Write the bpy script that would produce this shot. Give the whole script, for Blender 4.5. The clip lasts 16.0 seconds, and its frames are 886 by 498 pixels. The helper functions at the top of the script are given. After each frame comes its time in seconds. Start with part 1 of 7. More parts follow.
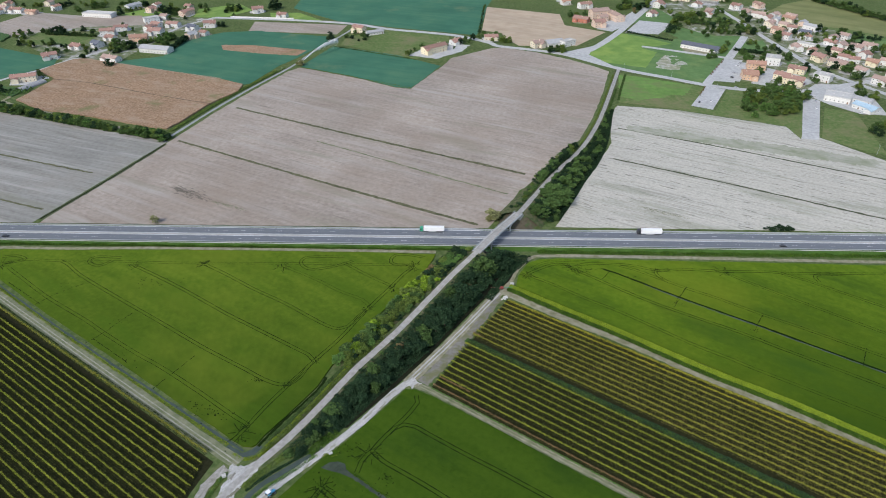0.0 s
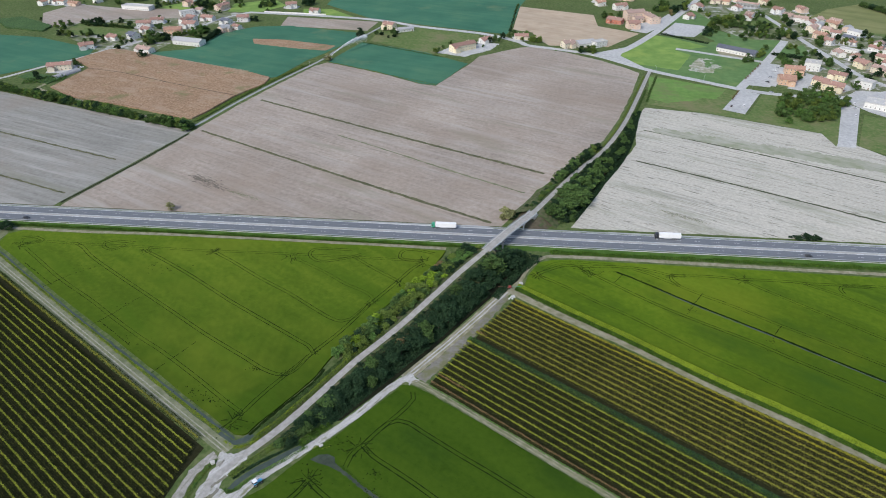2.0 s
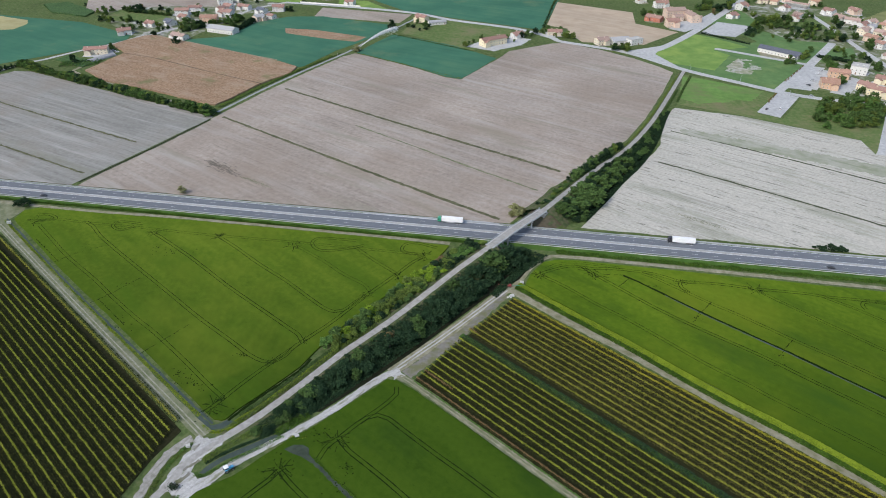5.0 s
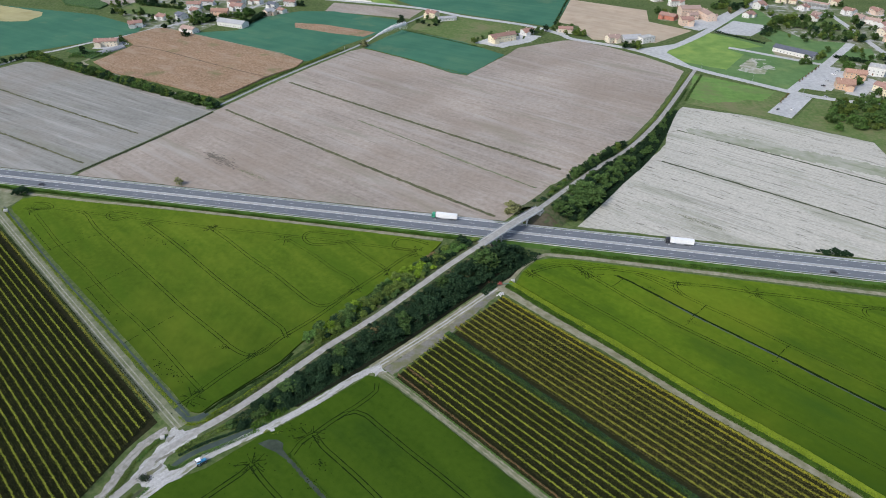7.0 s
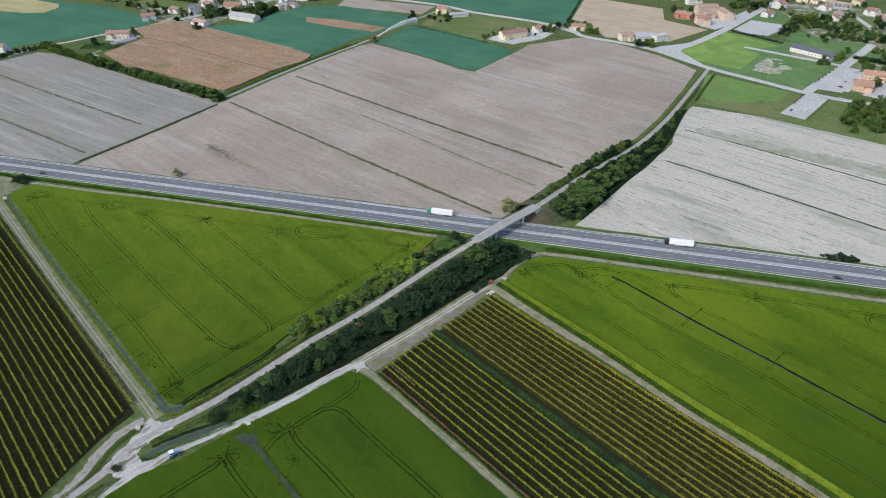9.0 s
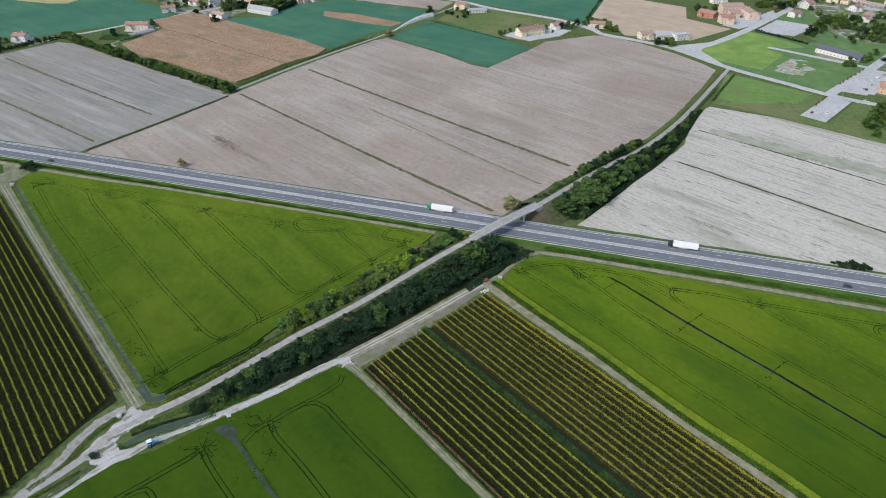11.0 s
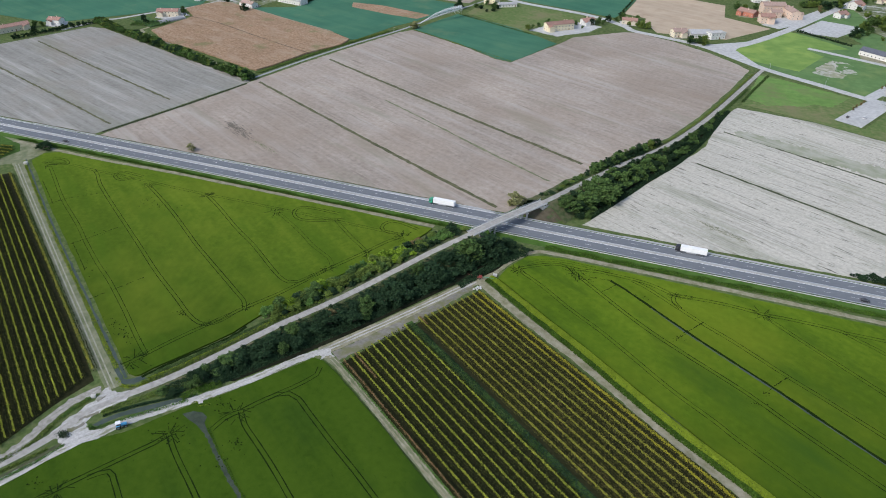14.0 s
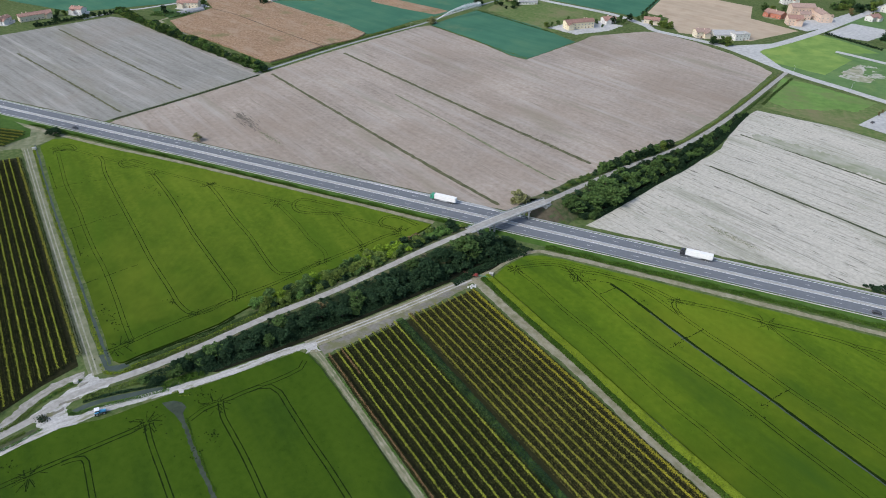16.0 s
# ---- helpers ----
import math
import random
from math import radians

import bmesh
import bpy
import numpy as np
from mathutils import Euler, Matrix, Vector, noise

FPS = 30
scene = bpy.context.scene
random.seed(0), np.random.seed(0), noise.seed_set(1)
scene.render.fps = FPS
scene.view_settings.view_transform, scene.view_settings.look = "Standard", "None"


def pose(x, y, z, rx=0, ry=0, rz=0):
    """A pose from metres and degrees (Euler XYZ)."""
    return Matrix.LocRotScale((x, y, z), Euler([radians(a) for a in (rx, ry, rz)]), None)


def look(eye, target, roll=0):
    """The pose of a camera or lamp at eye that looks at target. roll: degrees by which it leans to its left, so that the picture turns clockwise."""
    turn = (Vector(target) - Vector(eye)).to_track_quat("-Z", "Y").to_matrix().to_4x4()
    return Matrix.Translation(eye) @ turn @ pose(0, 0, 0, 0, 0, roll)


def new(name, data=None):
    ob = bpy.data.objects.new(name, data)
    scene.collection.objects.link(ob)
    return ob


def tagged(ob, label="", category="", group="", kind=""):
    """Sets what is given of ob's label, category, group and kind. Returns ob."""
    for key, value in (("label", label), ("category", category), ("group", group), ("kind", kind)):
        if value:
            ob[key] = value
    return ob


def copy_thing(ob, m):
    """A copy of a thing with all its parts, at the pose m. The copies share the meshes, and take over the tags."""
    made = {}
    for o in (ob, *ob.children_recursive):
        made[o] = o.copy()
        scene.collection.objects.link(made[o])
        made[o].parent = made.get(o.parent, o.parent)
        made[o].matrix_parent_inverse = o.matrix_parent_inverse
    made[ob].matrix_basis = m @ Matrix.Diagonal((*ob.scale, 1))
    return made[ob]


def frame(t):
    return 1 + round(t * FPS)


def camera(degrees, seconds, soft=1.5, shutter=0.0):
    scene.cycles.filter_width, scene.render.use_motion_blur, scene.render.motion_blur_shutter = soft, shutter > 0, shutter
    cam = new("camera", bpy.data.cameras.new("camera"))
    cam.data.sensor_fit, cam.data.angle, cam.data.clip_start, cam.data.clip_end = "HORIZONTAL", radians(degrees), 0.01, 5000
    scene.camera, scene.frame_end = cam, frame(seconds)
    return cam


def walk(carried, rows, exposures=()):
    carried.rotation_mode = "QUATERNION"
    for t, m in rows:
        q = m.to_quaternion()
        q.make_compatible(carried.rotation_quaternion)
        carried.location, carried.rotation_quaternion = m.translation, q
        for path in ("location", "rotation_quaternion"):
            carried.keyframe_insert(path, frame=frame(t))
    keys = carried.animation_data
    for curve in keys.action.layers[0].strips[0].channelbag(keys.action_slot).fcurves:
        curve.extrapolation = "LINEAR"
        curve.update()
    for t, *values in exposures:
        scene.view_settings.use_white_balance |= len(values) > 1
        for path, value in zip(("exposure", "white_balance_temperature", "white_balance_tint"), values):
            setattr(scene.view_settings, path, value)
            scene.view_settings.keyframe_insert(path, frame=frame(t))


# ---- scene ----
cam = camera(68.76, 16.0, soft=1.0)
PATH = [
    (0.0, 19.858, 1.962, 230.711, 56.358, 0.001, 3.903),
    (0.5, 23.376, 2.912, 228.442, 56.493, 0.044, 4.689),
    (1.0, 26.972, 4.005, 226.728, 56.558, 0.082, 5.591),
    (1.5, 30.619, 5.219, 225.394, 56.574, 0.114, 6.538),
    (2.0, 34.294, 6.536, 224.305, 56.558, 0.143, 7.477),
    (2.5, 37.982, 7.939, 223.357, 56.523, 0.167, 8.374),
    (3.0, 41.669, 9.417, 222.474, 56.478, 0.19, 9.207),
    (3.5, 45.347, 10.957, 221.604, 56.43, 0.21, 9.966),
    (4.0, 49.008, 12.552, 220.712, 56.383, 0.229, 10.649),
    (4.2, 50.468, 13.204, 220.346, 56.366, 0.236, 10.902),
    (4.7, 54.101, 14.864, 219.398, 56.325, 0.255, 11.489),
    (5.2, 57.711, 16.566, 218.405, 56.289, 0.273, 12.022),
    (5.7, 61.299, 18.307, 217.373, 56.259, 0.292, 12.514),
    (6.1, 64.154, 19.727, 216.525, 56.237, 0.307, 12.889),
    (6.5, 66.995, 21.171, 215.665, 56.216, 0.323, 13.256),
    (7.0, 70.528, 23.009, 214.584, 56.192, 0.342, 13.715),
    (7.5, 74.043, 24.885, 213.507, 56.168, 0.363, 14.186),
    (8.0, 77.539, 26.802, 212.447, 56.141, 0.383, 14.68),
    (8.5, 81.017, 28.76, 211.411, 56.112, 0.402, 15.204),
    (9.0, 84.477, 30.763, 210.404, 56.079, 0.422, 15.764),
    (9.5, 87.916, 32.813, 209.427, 56.041, 0.44, 16.361),
    (10, 91.334, 34.912, 208.475, 56.0, 0.457, 16.992),
    (10.5, 94.726, 37.061, 207.541, 55.955, 0.472, 17.653),
    (11, 98.087, 39.263, 206.613, 55.907, 0.487, 18.337),
    (11.5, 101.413, 41.518, 205.678, 55.859, 0.5, 19.033),
    (12.0, 104.697, 43.825, 204.72, 55.811, 0.514, 19.733),
    (12.5, 107.93, 46.183, 203.723, 55.765, 0.529, 20.425),
    (13.0, 111.105, 48.591, 202.675, 55.724, 0.547, 21.102),
    (13.5, 114.212, 51.045, 201.567, 55.688, 0.571, 21.757),
    (14.0, 117.243, 53.538, 200.396, 55.658, 0.603, 22.389),
    (14.5, 120.187, 56.065, 199.17, 55.635, 0.648, 23.004),
    (15.0, 123.035, 58.617, 197.911, 55.617, 0.711, 23.615),
    (15.5, 125.778, 61.183, 196.655, 55.601, 0.798, 24.246),
    (16.0, 128.408, 63.749, 195.46, 55.582, 0.918, 24.936),
]
from mathutils.geometry import tessellate_polygon

walk(cam, [(t, pose(x, y, z, rx, 0, rz) @ pose(0, 0, 0, 0, 0, roll)) for t, x, y, z, rx, roll, rz in PATH])

# ---- light: bright overcast sky, weak broad sun from behind the flight ----
SUN_EL, SUN_AZ = 42.0, 215.0  # degrees; azimuth clockwise from +y
world = bpy.data.worlds.new("sky")
scene.world = world
world.use_nodes = True
wn = world.node_tree
sky = wn.nodes.new("ShaderNodeTexSky")
sky.sky_type = "NISHITA"
sky.sun_disc = False
sky.sun_elevation, sky.sun_rotation = radians(SUN_EL), radians(SUN_AZ)
sky.air_density, sky.dust_density, sky.ozone_density = 1.0, 1.9, 1.3
wn.links.new(sky.outputs[0], wn.nodes["Background"].inputs[0])
wn.nodes["Background"].inputs[1].default_value = 0.19
sun_data = bpy.data.lights.new("sun", "SUN")
sun_data.energy, sun_data.angle, sun_data.color = 2.25, radians(14), (1.0, 0.985, 0.955)
sun = new("sun", sun_data)
sun.matrix_world = look((0, 0, 400), (-math.sin(radians(SUN_AZ)), -math.cos(radians(SUN_AZ)), 400 - math.tan(radians(SUN_EL))))


# ---- materials ----
def mat(name, colors, scale=0.3, rough=0.9, streak=0.0, streak_scale=(0.02, 0.6), big=0.15, bump=0.0, bump_scale=8.0,
        island=0.0, objrand=0.0, metal=0.0, angle=-31.0, big_scale=0.012, spots=None, flecks=None, grade=None, spec=0.2):
    """Noise-mixed colours at two scales; streak: lines along the field direction; island and objrand: value shifts per piece."""
    m = bpy.data.materials.new(name)
    m.use_nodes = True
    nt = m.node_tree
    n, l = nt.nodes, nt.links
    bsdf = n["Principled BSDF"]
    bsdf.inputs["Roughness"].default_value = rough
    bsdf.inputs["Metallic"].default_value = metal
    bsdf.inputs["Specular IOR Level"].default_value = spec
    geo = n.new("ShaderNodeNewGeometry")
    pos = geo.outputs["Position"]

    def noise_tex(sc, vec, detail=5.0):
        t = n.new("ShaderNodeTexNoise")
        t.inputs["Scale"].default_value = sc
        t.inputs["Detail"].default_value = detail
        t.inputs["Roughness"].default_value = 0.62
        l.new(vec, t.inputs["Vector"])
        return t.outputs["Fac"]

    def math_node(op, a, b):
        k = n.new("ShaderNodeMath")
        k.operation = op
        for i, v in enumerate((a, b)):
            if isinstance(v, (int, float)):
                k.inputs[i].default_value = v
            else:
                l.new(v, k.inputs[i])
        return k.outputs[0]

    fine = noise_tex(scale, pos)
    ramp = n.new("ShaderNodeValToRGB")
    ramp.color_ramp.elements[0].position, ramp.color_ramp.elements[1].position = 0.3, 0.7
    ramp.color_ramp.elements[0].color = (*colors[0], 1)
    ramp.color_ramp.elements[1].color = (*colors[-1], 1)
    for i, c in enumerate(colors[1:-1]):
        ramp.color_ramp.elements.new(0.3 + 0.4 * (i + 1) / (len(colors) - 1)).color = (*c, 1)
    fac = fine
    if streak:
        mp = n.new("ShaderNodeMapping")
        mp.inputs["Rotation"].default_value[2] = radians(-angle)
        l.new(pos, mp.inputs["Vector"])
        mp2 = n.new("ShaderNodeVectorMath")
        mp2.operation = "MULTIPLY"
        mp2.inputs[1].default_value = (streak_scale[0], streak_scale[1], 0)
        l.new(mp.outputs[0], mp2.inputs[0])
        st = noise_tex(1.0, mp2.outputs[0], 3.0)
        fac = math_node("ADD", math_node("MULTIPLY", fine, 1 - streak), math_node("MULTIPLY", st, streak))
    l.new(fac, ramp.inputs[0])
    bigf = noise_tex(big_scale, pos, 4.0)
    val = math_node("ADD", math_node("MULTIPLY", bigf, 2 * big), 1 - big)
    if island:
        val = math_node("MULTIPLY", val, math_node("ADD", math_node("MULTIPLY", geo.outputs["Random Per Island"], 2 * island), 1 - island))
    if objrand:
        oi = n.new("ShaderNodeObjectInfo")
        val = math_node("MULTIPLY", val, math_node("ADD", math_node("MULTIPLY", oi.outputs["Random"], 2 * objrand), 1 - objrand))
    hsv = n.new("ShaderNodeHueSaturation")
    l.new(ramp.outputs[0], hsv.inputs["Color"])
    l.new(val, hsv.inputs["Value"])
    out = hsv.outputs[0]
    if grade:  # painted tone change along y, from this colour at y0 to none at y1
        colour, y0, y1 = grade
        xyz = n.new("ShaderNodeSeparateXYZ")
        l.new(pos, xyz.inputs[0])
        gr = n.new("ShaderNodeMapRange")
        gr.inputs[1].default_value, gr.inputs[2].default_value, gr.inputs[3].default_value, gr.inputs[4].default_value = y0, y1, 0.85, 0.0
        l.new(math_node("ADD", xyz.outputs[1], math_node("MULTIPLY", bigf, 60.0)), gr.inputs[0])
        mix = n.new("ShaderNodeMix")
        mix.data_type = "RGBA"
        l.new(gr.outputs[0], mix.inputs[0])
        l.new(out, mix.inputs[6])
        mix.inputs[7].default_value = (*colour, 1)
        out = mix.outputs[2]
    for colour, stretch, lo, hi in flecks or ():
        mp = n.new("ShaderNodeMapping")
        mp.inputs["Rotation"].default_value[2] = radians(-angle)
        l.new(pos, mp.inputs["Vector"])
        sc = n.new("ShaderNodeVectorMath")
        sc.operation = "MULTIPLY"
        sc.inputs[1].default_value = (stretch[0], stretch[1], 0)
        l.new(mp.outputs[0], sc.inputs[0])
        sp = n.new("ShaderNodeMapRange")
        sp.inputs[1].default_value, sp.inputs[2].default_value = lo, hi
        l.new(noise_tex(1.0, sc.outputs[0], 6.0), sp.inputs[0])
        mix = n.new("ShaderNodeMix")
        mix.data_type = "RGBA"
        l.new(sp.outputs[0], mix.inputs[0])
        l.new(out, mix.inputs[6])
        mix.inputs[7].default_value = (*colour, 1)
        out = mix.outputs[2]
    if spots:
        colour, sc, lo, hi = spots
        sp = n.new("ShaderNodeMapRange")
        sp.inputs[1].default_value, sp.inputs[2].default_value = lo, hi
        l.new(noise_tex(sc, pos, 6.0), sp.inputs[0])
        mix = n.new("ShaderNodeMix")
        mix.data_type = "RGBA"
        l.new(sp.outputs[0], mix.inputs[0])
        l.new(out, mix.inputs[6])
        mix.inputs[7].default_value = (*colour, 1)
        out = mix.outputs[2]
    l.new(out, bsdf.inputs["Base Color"])
    if bump:
        b = n.new("ShaderNodeBump")
        b.inputs["Strength"].default_value = min(1.0, bump)
        b.inputs["Distance"].default_value = bump
        l.new(noise_tex(bump_scale, pos, 4.0), b.inputs["Height"])
        l.new(b.outputs[0], bsdf.inputs["Normal"])
    return m


M_GRASS = mat("verge_grass", [(0.056, 0.088, 0.028), (0.090, 0.128, 0.042), (0.150, 0.160, 0.078)], 0.3, spec=0.05, big=0.3, bump=0.3, bump_scale=1.5, big_scale=0.03)
M_GRASS_DEEP = mat("deep_grass", [(0.040, 0.088, 0.018), (0.072, 0.132, 0.030)], 0.2, spec=0.05, big=0.25, bump=0.3, bump_scale=1.5, big_scale=0.04)
# grade on the next two: view-dependent crop brightness painted along y
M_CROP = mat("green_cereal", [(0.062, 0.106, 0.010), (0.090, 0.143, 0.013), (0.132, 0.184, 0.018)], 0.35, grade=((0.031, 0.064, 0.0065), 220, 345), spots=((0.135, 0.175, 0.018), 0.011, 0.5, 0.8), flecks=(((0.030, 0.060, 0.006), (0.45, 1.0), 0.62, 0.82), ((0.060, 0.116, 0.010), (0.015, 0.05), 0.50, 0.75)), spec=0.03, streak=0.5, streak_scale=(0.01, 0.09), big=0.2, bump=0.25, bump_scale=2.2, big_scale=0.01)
M_CROP_EAST = mat("mid_green_cereal", [(0.068, 0.122, 0.009), (0.096, 0.158, 0.012), (0.138, 0.204, 0.016)], 0.35, grade=((0.037, 0.072, 0.006), 240, 362), spots=((0.135, 0.170, 0.014), 0.010, 0.5, 0.78), flecks=(((0.022, 0.048, 0.006), (0.45, 1.0), 0.62, 0.82), ((0.038, 0.084, 0.010), (0.015, 0.05), 0.50, 0.75)), spec=0.03, streak=0.5, streak_scale=(0.01, 0.09), big=0.25, bump=0.25, bump_scale=2.2, big_scale=0.012)
# south plot's cereal: its darker look from above is put into the colour
M_CROP_VIEWDARK = mat("cereal_darkened_for_view", [(0.031, 0.064, 0.006), (0.045, 0.086, 0.008), (0.058, 0.102, 0.010)], 0.35, flecks=(((0.014, 0.032, 0.006), (0.45, 1.0), 0.62, 0.82), ((0.026, 0.058, 0.008), (0.015, 0.05), 0.50, 0.75)), spec=0.03, streak=0.5, streak_scale=(0.01, 0.09), big=0.2, bump=0.25, bump_scale=2.2, big_scale=0.012)
# near-black for track gaps: soil and shade below the crop in one colour
M_TRACKLINE = mat("dark_gaps_and_ditches", [(0.008, 0.018, 0.004), (0.016, 0.030, 0.006)], 0.5, spec=0.03)
M_STUBBLE = mat("brown_stubble", [(0.243, 0.202, 0.166), (0.342, 0.291, 0.244), (0.432, 0.378, 0.326)], 0.3, streak=0.40, streak_scale=(0.010, 0.30), big=0.42, flecks=(((0.395, 0.358, 0.318), (0.006, 0.11), 0.51, 0.72), ((0.205, 0.175, 0.14), (0.02, 0.33), 0.58, 0.76), ((0.25, 0.235, 0.175), (0.006, 0.04), 0.57, 0.72)), spots=((0.275, 0.215, 0.165), 0.009, 0.45, 0.8), bump=0.12, bump_scale=1.5, angle=-25.0)
M_STUBBLE_GREY = mat("grey_stubble", [(0.186, 0.178, 0.156), (0.268, 0.260, 0.232), (0.337, 0.328, 0.298)], 0.3, streak=0.55, streak_scale=(0.010, 0.30), big=0.38, flecks=(((0.39, 0.37, 0.34), (0.006, 0.12), 0.53, 0.70), ((0.175, 0.16, 0.13), (0.02, 0.33), 0.57, 0.76), ((0.215, 0.21, 0.16), (0.006, 0.04), 0.56, 0.72)), spots=((0.225, 0.19, 0.155), 0.012, 0.5, 0.8), bump=0.12, bump_scale=1.5, angle=-17.0)
M_STUBBLE_PALE = mat("pale_stubble", [(0.36, 0.345, 0.29), (0.485, 0.46, 0.395), (0.60, 0.575, 0.505)], 0.45, streak=0.32, streak_scale=(0.012, 0.8), big=0.16, bump=0.12, bump_scale=1.5, angle=-26.0, flecks=(((0.25, 0.24, 0.21), (0.010, 0.55), 0.53, 0.70), ((0.15, 0.145, 0.12), (0.07, 0.42), 0.58, 0.68), ((0.28, 0.285, 0.215), (0.010, 0.05), 0.53, 0.72)))
M_CORN = mat("ripe_maize", [(0.21, 0.138, 0.082), (0.315, 0.208, 0.132), (0.41, 0.298, 0.208)], 0.55, spec=0.03, big=0.25, big_scale=0.02, bump=0.5, bump_scale=1.5, angle=-17, flecks=(((0.16, 0.115, 0.065), (0.20, 0.45), 0.56, 0.74), ((0.37, 0.275, 0.195), (0.03, 0.09), 0.5, 0.7)), spots=((0.17, 0.18, 0.08), 0.035, 0.58, 0.74))
M_DARKGREEN = mat("young_dark_crop", [(0.040, 0.128, 0.084), (0.058, 0.160, 0.100), (0.090, 0.195, 0.112)], 0.02, spec=0.05, spots=((0.155, 0.205, 0.11), 0.016, 0.58, 0.8), streak=0.4, streak_scale=(0.01, 0.1), big=0.18, angle=-17)
M_TAN = mat("tan_stubble", [(0.35, 0.265, 0.185), (0.455, 0.36, 0.26), (0.51, 0.42, 0.315)], 0.05, streak=0.5, streak_scale=(0.01, 0.16), big=0.2, angle=-25, flecks=(((0.40, 0.32, 0.23), (0.01, 0.05), 0.5, 0.7),))
M_STRAW = mat("yellow_straw", [(0.30, 0.27, 0.12), (0.38, 0.34, 0.165), (0.44, 0.40, 0.22)], 0.05, streak=0.4, streak_scale=(0.01, 0.12), big=0.25, angle=-17)
M_LAWN = mat("mown_lawn", [(0.145, 0.245, 0.062), (0.21, 0.32, 0.085)], 0.06, spec=0.05, spots=((0.27, 0.335, 0.08), 0.03, 0.5, 0.8), big=0.2, big_scale=0.03)
M_MEADOW = mat("rough_meadow", [(0.078, 0.132, 0.040), (0.118, 0.172, 0.056), (0.185, 0.195, 0.090)], 0.25, spots=((0.185, 0.175, 0.092), 0.03, 0.48, 0.70), spec=0.05, big=0.28, big_scale=0.03)
M_ASPHALT = mat("motorway_asphalt", [(0.136, 0.148, 0.163), (0.178, 0.191, 0.206)], 0.5, rough=0.85, streak=0.4, streak_scale=(0.02, 1.5), big=0.1, angle=2.5)
M_ROAD = mat("worn_road", [(0.27, 0.26, 0.24), (0.345, 0.332, 0.305), (0.43, 0.415, 0.385)], 0.4, rough=0.9, big=0.16)
M_TOWNROAD = mat("town_asphalt", [(0.36, 0.362, 0.355), (0.45, 0.45, 0.44), (0.54, 0.54, 0.525)], 0.3, big=0.2, big_scale=0.04)
M_FIELDROAD = mat("field_road_asphalt", [(0.25, 0.265, 0.27), (0.36, 0.37, 0.37)], 0.3, big=0.2, big_scale=0.04)
M_LAWN_DEEP = mat("cool_green_lawn", [(0.088, 0.165, 0.062), (0.135, 0.224, 0.083)], 0.1, spec=0.05, spots=((0.18, 0.245, 0.09), 0.04, 0.52, 0.75), big=0.2, big_scale=0.03)
M_LAWN_FRESH = mat("fresh_meadow_grass", [(0.112, 0.215, 0.056), (0.165, 0.275, 0.075)], 0.15, spec=0.05, spots=((0.16, 0.185, 0.08), 0.05, 0.45, 0.72), big=0.25, big_scale=0.03)
M_OLIVEFIELD = mat("olive_grassland", [(0.13, 0.155, 0.062), (0.19, 0.205, 0.085), (0.25, 0.245, 0.115)], 0.03, spec=0.05, streak=0.5, streak_scale=(0.008, 0.06), big=0.2, angle=-38)
M_SHRUBS = mat("shrub_plantation", [(0.035, 0.075, 0.030), (0.065, 0.12, 0.045), (0.10, 0.155, 0.06)], 0.5, spec=0.05, big=0.3, big_scale=0.05, bump=0.8, bump_scale=0.6)
M_GRAVEL = mat("white_gravel", [(0.28, 0.275, 0.25), (0.43, 0.42, 0.40), (0.60, 0.59, 0.57)], 1.1, big=0.2, bump=0.1, bump_scale=3, big_scale=0.1, streak=0.45, streak_scale=(0.05, 0.9), angle=57.0, flecks=(((0.20, 0.21, 0.13), (0.12, 0.5), 0.53, 0.67),))
M_DIRT = mat("beige_dirt", [(0.16, 0.16, 0.085), (0.25, 0.235, 0.155), (0.34, 0.32, 0.24)], 0.25, big=0.2, big_scale=0.05)
M_GREYDIRT = mat("grey_dirt", [(0.155, 0.148, 0.125), (0.255, 0.242, 0.212)], 0.5, big=0.25, big_scale=0.05, spots=((0.16, 0.16, 0.085), 0.18, 0.45, 0.6))
# soil toned near black, with the shade between rows included in its colour
M_VINESOIL = mat("vineyard_soil_row_shade", [(0.018, 0.021, 0.009), (0.036, 0.036, 0.017)], 0.6, big=0.2, spec=0.03)
M_CONCRETE = mat("concrete", [(0.43, 0.42, 0.39), (0.56, 0.545, 0.51)], 0.6, big=0.2, big_scale=0.1)
M_PAINT = mat("white_paint", [(0.72, 0.73, 0.75), (0.84, 0.84, 0.85)], 0.8)
M_STEEL = mat("galvanised_steel", [(0.42, 0.44, 0.46), (0.55, 0.56, 0.57)], 0.8, rough=0.45, metal=0.6)
M_WATER = mat("ditch_water", [(0.048, 0.068, 0.060), (0.078, 0.100, 0.088)], 0.2, spec=0.04, rough=0.5, big=0.25)
M_MUD = mat("muddy_water", [(0.036, 0.050, 0.036), (0.068, 0.084, 0.062)], 0.3, spec=0.0, rough=0.7, big=0.35, big_scale=0.12)
M_FIELDDITCH = mat("overgrown_ditch", [(0.085, 0.085, 0.045), (0.13, 0.125, 0.075), (0.22, 0.195, 0.15)], 0.25, big=0.3, big_scale=0.03)
M_DITCH = mat("dark_ditch", [(0.045, 0.055, 0.03), (0.09, 0.10, 0.05)], 0.4, big=0.3, big_scale=0.05)
M_WEEDDITCH = mat("weedy_field_ditch", [(0.055, 0.062, 0.03), (0.10, 0.105, 0.05), (0.17, 0.16, 0.10)], 0.25, big=0.3, big_scale=0.03)
M_MEDIAN = mat("median_gravel", [(0.34, 0.335, 0.31), (0.46, 0.455, 0.43)], 0.5, big=0.2)
